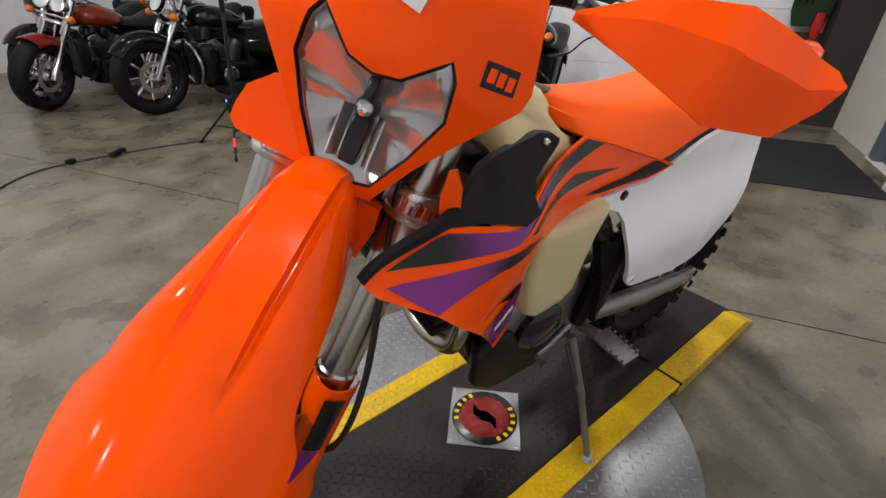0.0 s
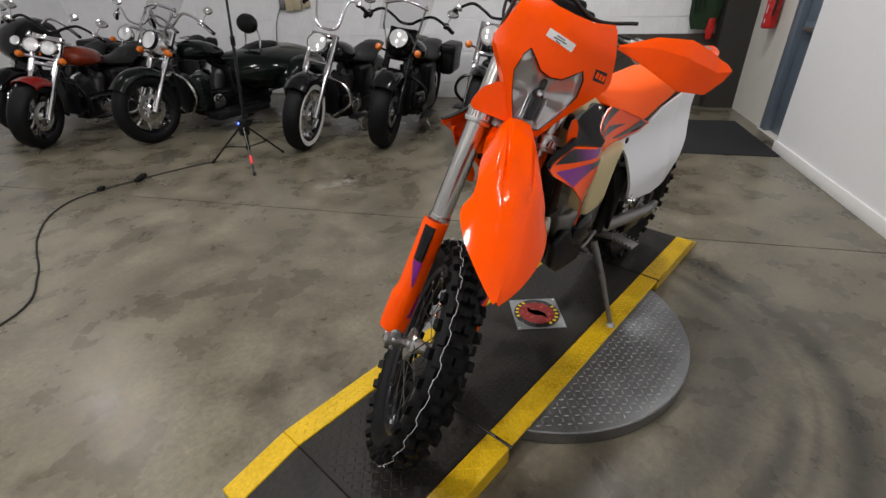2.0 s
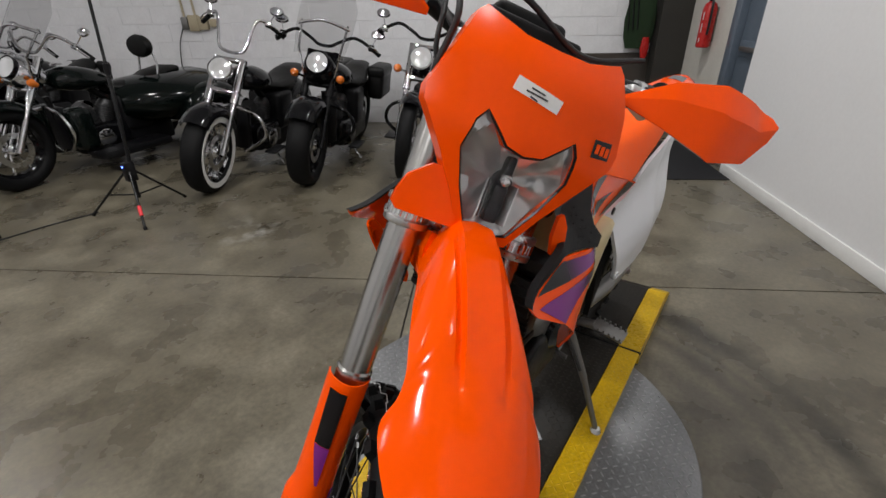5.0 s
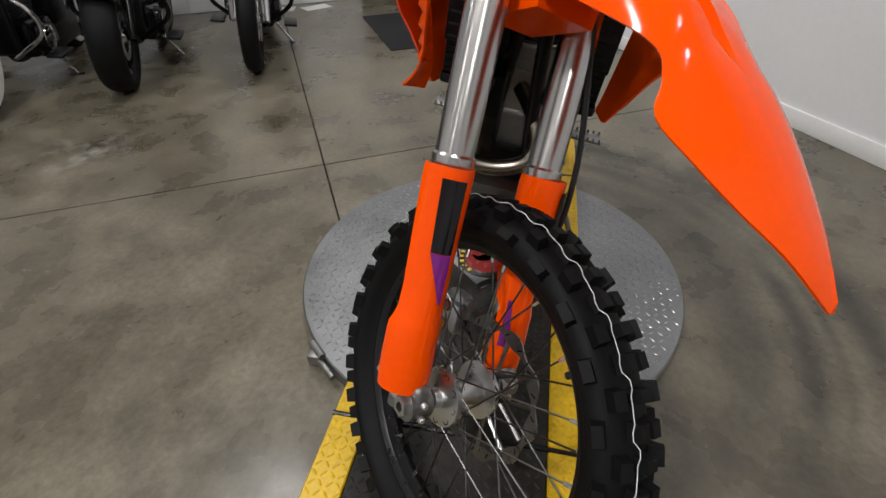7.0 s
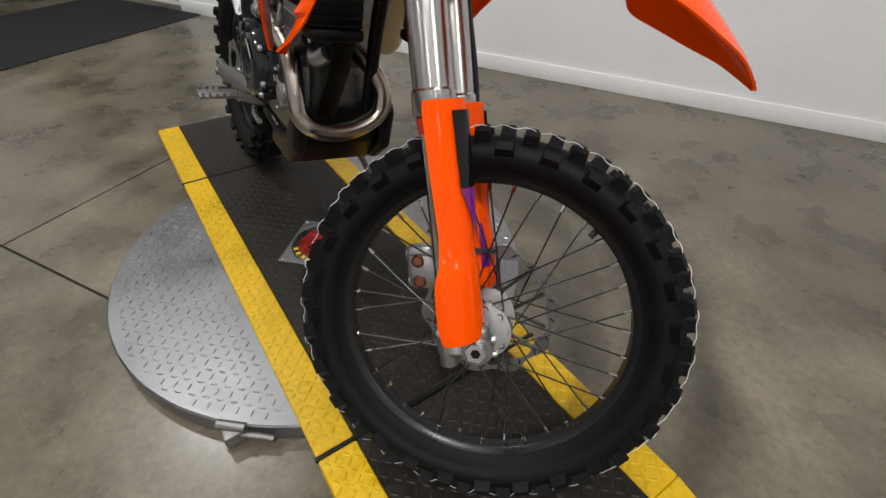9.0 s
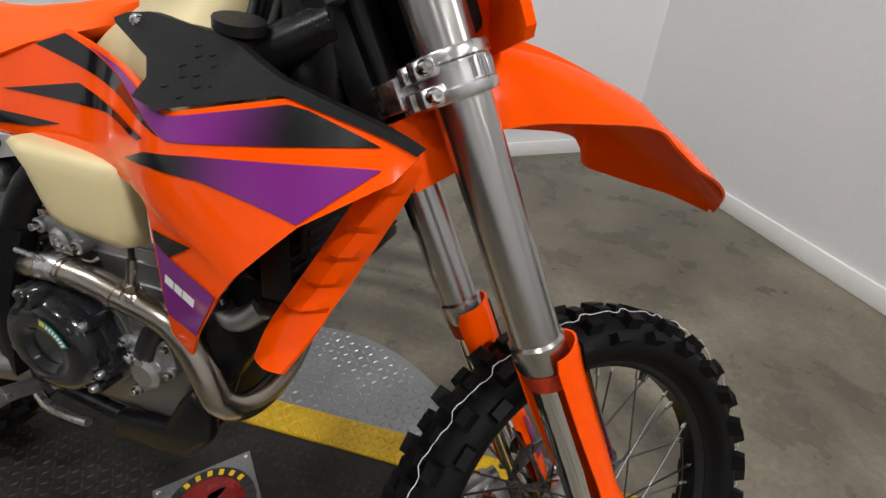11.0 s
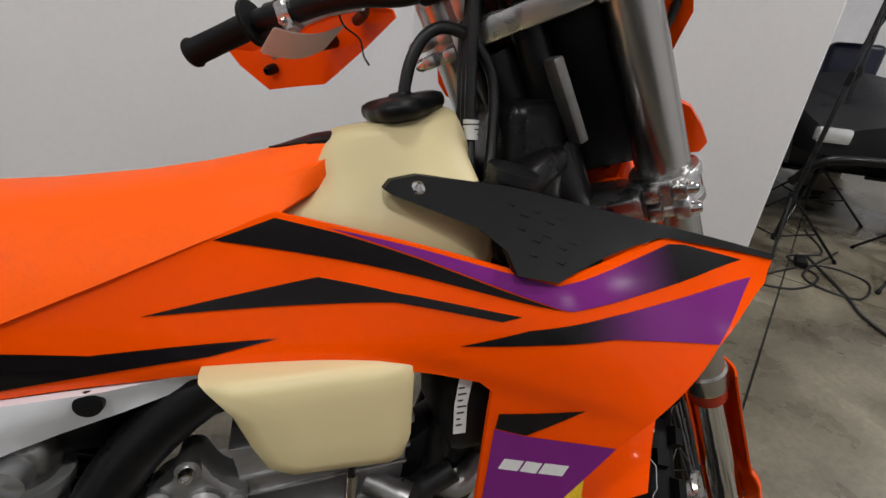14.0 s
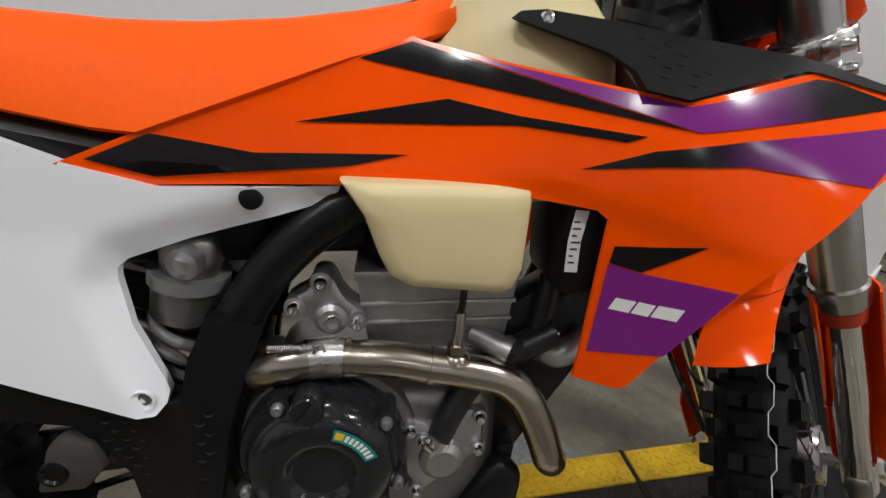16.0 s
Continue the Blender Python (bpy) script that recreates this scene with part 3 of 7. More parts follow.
def spoked_wheel(m, side, rim_r, carcass, R, half, pitches, spokes, rows):
    """A wire wheel with a knobbly tyre. rows: (shift across, tilt, every second pitch, length, width, height)"""
    mid, hgt = (rim_r + 0.012 + carcass) / 2, (carcass - rim_r - 0.012) / 2
    prof = []
    for d in range(-150, 151, 15):
        a = radians(d)
        prof.append((mid + hgt * 1.05 * math.cos(a), half * (abs(math.sin(a)) ** 0.8) * (1 if a > 0 else -1)))
    prof += [(rim_r + 0.004, half * 0.45), (rim_r + 0.004, -half * 0.45)]
    tyre = part(side + "_tyre", moved(lathe(prof, 96, "Y", True), m), RUBBER, bike, "black knobbly off-road tyre")
    me = {}
    for j in range(pitches):
        a = 2 * math.pi * j / pitches
        for shift, tilt, when, l, w, h in rows:
            if when >= 0 and j % 2 != when:
                continue
            if (l, w, h) not in me:
                me[(l, w, h)] = knob_mesh(l, w, h)
            rr = carcass + hgt * 0.05 - 0.004 - (1 - math.cos(radians(tilt))) * 0.045
            kn = new("knob", me[(l, w, h)])
            kn.parent = tyre
            kn.matrix_local = m @ pose(0, 0, 0, 0, -math.degrees(a)) @ Matrix.Translation((rr, shift, 0)) @ pose(0, 0, 0, 0, 90, 0) @ pose(0, 0, 0, -tilt * (1 if shift > 0 else -1)) 
    rim = part(side + "_rim", moved(lathe([(rim_r - 0.008, -0.012), (rim_r, -0.020), (rim_r + 0.014, -0.024), (rim_r + 0.022, -0.027), (rim_r + 0.022, 0.027), (rim_r + 0.014, 0.024), (rim_r, 0.020), (rim_r - 0.008, 0.012)], 96, "Y", True), m), RIM, bike, "black anodised rim")
    hub = part(side + "_hub", moved(lathe([(0, -0.066), (0.017, -0.066), (0.017, -0.052), (0.050, -0.047), (0.052, -0.036), (0.030, -0.032), (0.023, -0.02), (0.021, 0), (0.023, 0.02), (0.030, 0.032), (0.052, 0.036), (0.050, 0.047), (0.017, 0.052), (0.017, 0.066), (0, 0.066)], 48, "Y"), m), ALLOY, bike, "bare machined alloy hub")
    for j in range(spokes):
        a = 2 * math.pi * (j + 0.5) / spokes
        s = 1 if j % 2 else -1
        lean = radians(26) * (1 if (j // 2) % 2 else -1)
        p0 = Vector((0.046 * math.cos(a + lean * 2.0), s * 0.040, 0.046 * math.sin(a + lean * 2.0)))
        p1 = Vector(((rim_r - 0.006) * math.cos(a), s * 0.006, (rim_r - 0.006) * math.sin(a)))
        part("spoke", moved(tube([p0, p1], 0.0017, 6), m), SPOKE, rim)
        d = (p0 - p1).normalized()
        part("nipple", moved(tube([p1, p1 + d * 0.016], 0.0034, 6), m), CHROME, rim)
    return tyre, rim, hub


FRONT = STEER @ pose(0.0713, -0.002, 0.0, -2.05, 0, 0.98)
ftyre, frim, fhub = spoked_wheel(FRONT, "front", 0.263, 0.333, 0.353, 0.050, 54, 36,
    [(0.0125, 0, 0, 0.022, 0.018, 0.021), (-0.0125, 0, 0, 0.022, 0.018, 0.021), (0.0, 0, 1, 0.017, 0.024, 0.021), (0.032, 30, 1, 0.025, 0.017, 0.022), (-0.032, 30, 1, 0.025, 0.017, 0.022), (0.046, 58, 0, 0.028, 0.015, 0.019), (-0.046, 58, 0, 0.028, 0.015, 0.019)])
line = []
for j in range(224):
    a = 2 * math.pi * j / 224
    up = 0.3500 if (j // 2) % 2 else 0.3465
    line.append((up * math.cos(a), -0.030 + (0.004 if (j // 4) % 2 else -0.003), up * math.sin(a)))
on_bike("paint_line", moved(tube(line, 0.00065, 5, closed=True), FRONT), CHALK, "white marker line round the tyre", parent=ftyre)
on_bike("valve_stem", moved(bar((0.20, 0.0, 0.165), (0.186, 0.0, 0.152), 0.0055, 10), FRONT), RUBBER_HOSE, parent=frim)
REAR = Matrix.Translation((-0.69, 0, 0.362))
rtyre, rrim, rhub = spoked_wheel(REAR, "rear", 0.222, 0.312, 0.33, 0.062, 44, 36,
    [(0.018, 4, 0, 0.024, 0.026, 0.018), (-0.018, 4, 0, 0.024, 0.026, 0.018), (0.0, 0, 1, 0.020, 0.030, 0.018), (0.044, 34, 1, 0.026, 0.020, 0.018), (-0.044, 34, 1, 0.026, 0.020, 0.018), (0.060, 62, 0, 0.030, 0.016, 0.016), (-0.060, 62, 0, 0.030, 0.016, 0.016)])


def wave_disc(R, r, waves, amp, t=0.0035):
    bm = bmesh.new()
    n = waves * 12
    rings = []
    for rad, y in ((R, -t / 2), (R, t / 2), (r, t / 2), (r, -t / 2)):
        ring = []
        for j in range(n):
            a = 2 * math.pi * j / n
            k = rad + amp * math.cos(waves * a) * (1.0 if rad == R else -0.8)
            ring.append(bm.verts.new((k * math.cos(a), y, k * math.sin(a))))
        rings.append(ring)
    for i in range(4):
        a, b = rings[i], rings[(i + 1) % 4]
        for j in range(n):
            bm.faces.new((a[j], a[(j + 1) % n], b[(j + 1) % n], b[j]))
    return bm


DISC = material("dark_worn_disc_steel", (0.20, 0.195, 0.19), 0.32, 1.0, scale=90, vary=0.2, rough_vary=0.1)
fdisc = on_bike("brake_disc", moved(wave_disc(0.130, 0.113, 10, 0.0055), FRONT @ Matrix.Translation((0, 0.056, 0))), DISC, "dark steel wave brake disc")
# black bars set in the ring, colouring in the dark of its slots
for j in range(20):
    a = 2 * math.pi * j / 20
    on_bike("disc_slot", moved(block(-0.0055, 0.0055, -0.0020, 0.0020, -0.0016, 0.0016), FRONT @ Matrix.Translation((0, 0.056, 0)) @ pose(0, 0, 0, 0, 18 * j + 9) @ Matrix.Translation((0.1215, 0, 0)) @ pose(0, 0, 0, 0, 40)), FRAME, parent=fdisc)
for j in range(6):
    for lean in (-17, 17):
        p0, p1 = Vector((0.040, 0, 0)), Vector((0.113 * math.cos(radians(lean)), 0, 0.113 * math.sin(radians(lean))))
        on_bike("disc_arm", moved(tube([p0, p0.lerp(p1, 0.5), p1], [0.0052, 0.0036, 0.0052], 6), FRONT @ Matrix.Translation((0, 0.056, 0)) @ pose(0, 0, 0, 0, 60 * j)), DISC, parent=fdisc)
on_bike("disc_carrier", moved(wave_disc(0.046, 0.026, 6, 0.004, 0.005), FRONT @ Matrix.Translation((0, 0.056, 0))), DISC, parent=fdisc)
# no holes are cut: the black dots paint the dark inside of drillings
for j in range(9):
    hole = FRONT @ pose(0, 0, 0, 0, 40 * j) @ Matrix.Translation((0.041, -0.0478, 0))
    on_bike("flange_hole", moved(lathe([(0, 0.0006), (0.0042, 0.0006), (0.0046, -0.0004), (0.0062, -0.0008), (0.0066, 0.001)], 14, "Y"), hole), FRAME if j % 3 else CHROME, parent=fhub)
cal = on_bars("brake_caliper", join(block(-0.085, -0.030, 0.045, 0.078, 0.045, 0.135, 0.012), block(-0.075, -0.02, 0.03, 0.05, 0.06, 0.12, 0.008), bar((-0.085, 0.062, 0.060), (-0.020, 0.062, 0.060), 0.012, 16), bar((-0.085, 0.062, 0.118), (-0.020, 0.062, 0.118), 0.012, 16)), SILVER, "cast alloy brake caliper")
for r in (0.068, 0.108):
    on_bars("piston_cap", moved(lathe([(0, 0.001), (0.009, 0.001), (0.011, 0.004), (0.013, 0.0), (0.013, -0.01)], 20, "Y"), Matrix.Translation((-0.056, 0.030, r)) @ pose(0, 0, 0, 180)), material("copper_piston", (0.30, 0.12, 0.07), 0.28, 0.9), parent=cal)
on_bars("axle", bar((0.0713, -0.112, 0), (0.0713, 0.112, 0), 0.011, 20), ALLOY)
on_bars("axle_nut", bar((0.0713, -0.128, 0), (0.0713, -0.110, 0), 0.017, 6), ALLOY)
# flat black disc: the socket's shade painted on the axle end
on_bars("axle_star", moved(lathe([(0, 0.001), (0.0075, 0.001), (0.009, -0.001)], 6, "Y"), Matrix.Translation((0.0713, -0.1285, 0)) @ pose(0, 0, 0, 180)), FRAME)

# -- fork
FP, FQ = 0.033, 0.0975
for s in (-1, 1):
    q = s * FQ
    leg = on_fork("fork_tube", tube([(FP, q, z) for z in (0.367, 0.370, 0.375, 0.403, 0.407, 0.985)], [0.027, 0.0315, 0.033, 0.033, 0.0298, 0.0298], 40), FORK, "bare brushed alloy fork tube")
    on_fork("dust_seal", tube([(FP, q, 0.344), (FP, q, 0.367)], [0.027, 0.030], 32), RED, parent=leg)
    on_fork("slider", tube([(FP, q, -0.005), (FP, q, 0.38)], 0.0238, 32), CHROME, "polished inner fork tube", parent=leg)
    on_fork("fork_cap", tube([(FP, q, 0.985), (FP, q, 0.995), (FP, q, 0.995), (FP, q, 1.006)], [0.0298, 0.0285, 0.017, 0.017], 28), ALLOY, parent=leg)
    shoe = on_bars("fork_shoe", join(block(FP - 0.030, 0.0713 + 0.022, q - 0.016, q + 0.016, -0.020, 0.040, 0.012, 3), tube([(0.0713, q - 0.020, 0), (0.0713, q + 0.020, 0)], 0.026, 24), tube([(FP - 0.012, q, -0.034), (FP - 0.012, q, 0.0)], 0.016, 20)), CAST, "cast alloy axle clamp")
    for dz in (-0.014, 0.012):
        bolt((0.097, q - 0.001, dz), (1, 0, 0), 0.006, 0.006, ALLOY, shoe, STEER)


# fork guards: a curved orange shell in front of and beside each leg
def guard_shell(s):
    n = 17
    rings = []
    for r, a0, a1, rad, push in ((0.390, -120, 100, 0.042, 0.0), (0.376, -128, 104, 0.042, 0.0), (0.29, -126, 100, 0.041, 0.0), (0.20, -112, 92, 0.041, 0.0), (0.165, -88, 95, 0.0415, 0.0), (0.150, -72, 97, 0.042, 0.001), (0.135, -74, 106, 0.0425, 0.002), (0.12, -74, 112, 0.0425, 0.002), (0.08, -74, 116, 0.0435, 0.003), (0.044, -72, 114, 0.0435, 0.003), (0.022, -60, 106, 0.042, 0.003)):
        ring = []
        for i in range(n):
            a = radians(a0 + (a1 - a0) * i / (n - 1))
            bulge = 1.0 + 0.10 * math.cos(2 * a)
            flare = 0.009 * max(0.0, min(1.0, (0.165 - r) / 0.03)) * max(0.0, math.sin(a))
            ring.append(Vector((FP + push + rad * bulge * math.cos(a), s * (FQ + 0.005 + flare + rad * 0.92 * math.sin(a)), r)))
        rings.append(ring)
    bm = loft(rings, closed=False)
    return solid(bm, 0.003)


def guard_strip(s, a0, a1, r0, r1, cut_to, mat, name, parent):
    rings = []
    for i in range(9):
        k = i / 8
        r = r0 + (r1 - r0) * k
        end = a1 + (cut_to - a1) * k
        ring = []
        for j in range(5):
            a = radians(a0 + (end - a0) * j / 4)
            bulge = 1.0 + 0.10 * math.cos(2 * a)
            rad = 0.0462
            ring.append(Vector((FP + rad * bulge * math.cos(a), s * (FQ + 0.005 + rad * 0.92 * math.sin(a)), r)))
        rings.append(ring)
    return on_fork(name, loft(rings, closed=False), mat, parent=parent)


for s in (-1, 1):
    g = on_fork("fork_guard", guard_shell(s), ORANGE, "orange plastic fork guard")
    guard_strip(s, 0, 46, 0.374, 0.265, 40, DECAL_BLACK, "black_decal", g)
    guard_strip(s, 0, 40, 0.264, 0.185, 6, PURPLE, "purple_decal", g)
    guard_strip(s, -52, -44, 0.17, 0.08, -26, PURPLE, "purple_decal", g)
    for p, q in ((0.072, 0.119), (0.019, 0.142)):
        bolt((p, s * q, 0.042), (0.6, s * 0.8, 0), 0.006, 0.005, ALLOY, g, FORKS)


def clamp_plate(r, h, name, label):
    """A fork clamp: a waisted bridge between two split rings, with pinch bolts behind."""
    bridge = [(0.046, 0.0), (0.040, 0.05), (0.030, 0.075), (-0.022, 0.075), (-0.030, 0.045), (-0.026, 0.0)]
    flat = bridge + [(p, -q) for p, q in reversed(bridge[1:-1])]
    bm = slab(flat, lambda a, b, c: (a, b, r - h * 0.36 + c), h * 0.72, 0.004)
    ob = on_fork(name, bm, ALLOY, label)
    for s in (-1, 1):
        at = Matrix.Translation((FP, s * FQ, r))
        prof = [(0.0302, -h / 2), (0.0375, -h / 2), (0.0395, -h / 2 + 0.003), (0.0395, -h / 2 + 0.011), (0.0365, -h / 2 + 0.013), (0.0365, h / 2 - 0.013), (0.0395, h / 2 - 0.011), (0.0395, h / 2 - 0.003), (0.0375, h / 2), (0.0302, h / 2)]
        ring = on_fork("clamp_ring", moved(lathe(prof, 48, closed=True), at), ALLOY, "machined split ring", parent=ob)
        for k in range(9):
            on_fork("knurl", moved(block(0.0355, 0.0385, -0.0022, 0.0022, -h * 0.2, h * 0.2, 0.0008, 1), at @ pose(0, 0, 0, 0, 0, s * (-30 + 15 * k))), CHROME, parent=ring)
        for dz in (-h * 0.27, h * 0.27):
            for dq in (-0.012, 0.016):
                on_fork("pinch_ear", join(block(FP - 0.052, FP - 0.022, s * (FQ + dq) - 0.009, s * (FQ + dq) + 0.009, r + dz - h * 0.2, r + dz + h * 0.2, 0.004)), ALLOY, parent=ring)
            bolt((FP - 0.042, s * (FQ + 0.027), r + dz), (0, s, 0), 0.0075, 0.009, CHROME, ring, FORKS)
    return ob


upper = clamp_plate(0.941, 0.036, "upper_fork_clamp", "machined silver upper fork clamp")
lower = clamp_plate(0.704, 0.046, "lower_fork_clamp", "machined silver lower fork clamp")
on_bars("steering_stem", bar((0, 0, 0.69), (0, 0, 0.985), 0.020, 24), FRAME)
for s in (-1, 1):
    on_fork("bar_riser", join(block(-0.026, 0.014, s * 0.05 - 0.012, s * 0.05 + 0.012, 0.955, 0.992, 0.006)), ALLOY)

# -- handlebar with grips, levers, guards
barline = spline([(-0.072, -0.392, 1.050), (-0.046, -0.298, 1.048), (-0.036, -0.256, 1.041), (-0.029, -0.20, 1.034), (-0.025, -0.155, 1.023), (-0.018, -0.108, 1.006), (-0.014, -0.05, 1.000), (-0.014, 0.05, 1.000), (-0.018, 0.108, 1.006), (-0.025, 0.155, 1.023), (-0.029, 0.20, 1.034), (-0.036, 0.256, 1.041), (-0.046, 0.298, 1.048), (-0.072, 0.392, 1.050)], 6)
hbar = on_bars("handlebar", tube(barline, 0.0135, 18), BLACK, "black tapered handlebar")
for s in (-1, 1):
    gp = [Vector((-0.047 - 0.026 * k, s * (0.302 + 0.093 * k), 1.048 + 0.002 * k)) for k in (0, 0.06, 0.08, 0.5, 0.92, 0.96, 1.0)]
    grip = on_bars("grip", tube(gp, [0.017, 0.017, 0.0158, 0.0155, 0.0160, 0.0185, 0.0175], 22), RUBBER, "ribbed black rubber grip", parent=hbar)
    on_bars("grip_flange", moved(lathe([(0.012, -0.003), (0.027, -0.003), (0.0285, -0.001), (0.0285, 0.002), (0.027, 0.004), (0.016, 0.004), (0.012, 0.007)], 32, "Y", True), Matrix.Translation((-0.046, s * 0.300, 1.0480)) @ pose(0, 0, 0, 0, 0, s * 16)), RUBBER, "round black grip flange", parent=grip)
    on_bars("clutch_clamp" if s > 0 else "brake_clamp", join(tube([(-0.0405, s * 0.278, 1.045), (-0.036, s * 0.256, 1.041)], 0.0165, 22), block(-0.034, -0.004, s * 0.262 - 0.010, s * 0.262 + 0.010, 1.030, 1.050, 0.005)), BLACK, parent=hbar)
    mount = on_bars("lever_mount", join(tube([(-0.037, s * 0.258, 1.041), (-0.034, s * 0.243, 1.039)], 0.019, 22), block(-0.052, -0.036, s * 0.250 - 0.008, s * 0.250 + 0.008, 1.024, 1.056, 0.004), block(-0.032, 0.006, s * 0.236 - 0.022, s * 0.236 + 0.018, 1.022, 1.040, 0.006, 3)), ALLOY, "bare alloy lever perch", parent=hbar)
    bolt((-0.044, s * 0.250, 1.056), (0, 0, 1), 0.0055, 0.006, BLACK, mount, STEER)
    bolt((-0.053, s * 0.250, 1.034), (-1, 0, 0), 0.0045, 0.006, CHROME, mount, STEER)
    on_bars("perch_tail", bar((-0.016, s * 0.222, 1.030), (-0.006, s * 0.172, 1.018), 0.0085, 14), ALLOY, parent=mount)
    on_bars("lever", tube(spline([(-0.004, s * 0.226, 1.031), (0.016, s * 0.262, 1.034), (0.020, s * 0.31, 1.026), (0.024, s * 0.345, 1.018), (0.026, s * 0.365, 1.014)], 5), [0.0055] * 20 + [0.0075], 10), ALLOY, "bare alloy lever", parent=hbar)

on_bars("bar_pad", join(block(-0.046, 0.036, -0.088, 0.088, 0.984, 1.050, 0.010, 3), block(-0.052, 0.004, -0.066, 0.066, 1.030, 1.076, 0.014, 3)), BLACK_PAD, "black bar pad over the clamps")
on_bars("master_cylinder", join(block(-0.05, 0.0, -0.225, -0.16, 1.055, 1.088, 0.007), bar((-0.03, -0.235, 1.045), (-0.03, -0.155, 1.04), 0.013, 16)), BLACK, "black brake fluid reservoir", parent=hbar)


GUARD_TOP = [(0.172, 1.000), (0.25, 1.050), (0.335, 1.076), (0.40, 1.076), (0.468, 1.068), (0.484, 1.058)]
GUARD_LOW = [(0.172, 0.990), (0.356, 0.950), (0.444, 0.975), (0.476, 1.025), (0.484, 1.052)]
GUARD_OUT = [(0.172, 0.056), (0.25, 0.088), (0.34, 0.103), (0.40, 0.090), (0.444, 0.074), (0.484, 0.068)]


def hand_guard(s):
    """A broad deflector with a crease along it."""
    rings = []
    for a in (0.172, 0.18, 0.20, 0.23, 0.25, 0.262, 0.29, 0.315, 0.335, 0.356, 0.38, 0.41, 0.43, 0.444, 0.46, 0.468, 0.476, 0.484):
        top, low, out = (float(np.interp(a, [p[0] for p in line], [p[1] for p in line])) for line in (GUARD_TOP, GUARD_LOW, GUARD_OUT))
        crease = low + (top - low) * 0.62
        ring = []
        for r in (top, top * 0.66 + crease * 0.34, top * 0.33 + crease * 0.67, crease, crease * 0.66 + low * 0.34, crease * 0.33 + low * 0.67, low):
            ring.append(Vector((out - 0.12 * max(0.0, crease - r) - 0.35 * max(0.0, r - crease), s * a, r)))
        rings.append(ring)
    bm = loft([[p.copy() for p in ring] + [p + Vector((-0.004, 0, 0)) for p in reversed(ring)] for ring in rings])
    g = on_bars("hand_guard", bm, ORANGE_SATIN, "orange plastic hand guard", 24)
    on_bars("guard_arm", tube(spline([(-0.01, s * 0.185, 1.028), (0.035, s * 0.20, 1.012), (0.070, s * 0.24, 1.008)], 4), 0.007, 10), BLACK, parent=g)
    bolt((0.066, s * 0.420, 1.000), (-1, 0, 0), 0.008, 0.014, BLACK, g, STEER)
    on_bars("guard_stay", bar((0.060, s * 0.300, 1.000), (0.090, s * 0.304, 0.998), 0.009, 14), BLACK, parent=g)
    return g


for s in (-1, 1):
    hand_guard(s)
CARD = (Vector((-0.078, 0.245, 1.031)), Vector((-0.076, 0.285, 1.016)), Vector((0.020, 0.222, 1.008)), Vector((0.012, 0.262, 0.992)))


def card_at(u, v):
    p = CARD[0].lerp(CARD[1], v).lerp(CARD[2].lerp(CARD[3], v), u)
    return (p.x, p.y, p.z - 0.012 * math.sin(math.pi * u) * (1 - 0.3 * u))


card = [(0.02, 0.0), (0.98, 0.0), (1.0, 0.08), (0.96, 0.92), (0.92, 1.0), (0.03, 1.0), (0.0, 0.94), (0.0, 0.06)]
on_bars("price_tag", skin(card, card_at, (0, 0.0004, -0.0007), 0.12), PAPER, "blank white card tied under the lever", parent=hbar)
on_bars("tag_string", tube(spline([(-0.012, 0.200, 1.034), (0.012, 0.222, 1.008), (0.006, 0.204, 0.985), (-0.012, 0.196, 0.966), (-0.030, 0.182, 0.955)], 5), 0.0012, 6), BLACK, parent=hbar)

# -- headlight mask
QC = 0.006


def mask_p(q, r):
    a = abs(q - QC)
    chin = max(0.0, 0.86 - r)
    return 0.168 - 1.5 * a * a - 0.9 * max(0.0, r - 0.95) ** 1.3 - 0.30 * chin


def sym(half):
    return [(QC + a, b) for a, b in half] + [(QC - a, b) for a, b in reversed(half) if a > 1e-6]


mask_out = sym([(0.0, 0.995), (0.05, 0.998), (0.085, 1.010), (0.110, 1.020), (0.120, 1.010), (0.140, 0.95), (0.158, 0.895), (0.155, 0.875), (0.110, 0.815), (0.075, 0.765), (0.042, 0.706), (0.0, 0.700)])
lens_out = sym([(0.0, 0.846), (0.028, 0.852), (0.052, 0.874), (0.070, 0.890), (0.082, 0.872), (0.088, 0.830), (0.066, 0.775), (0.037, 0.722), (0.0, 0.714)])
mask = on_bars("headlight_mask", skin(mask_out, lambda q, r: (mask_p(q, r), q, r), (-0.05, 0, 0), 0.014, lens_out), ORANGE_SATIN, "orange plastic headlight mask")
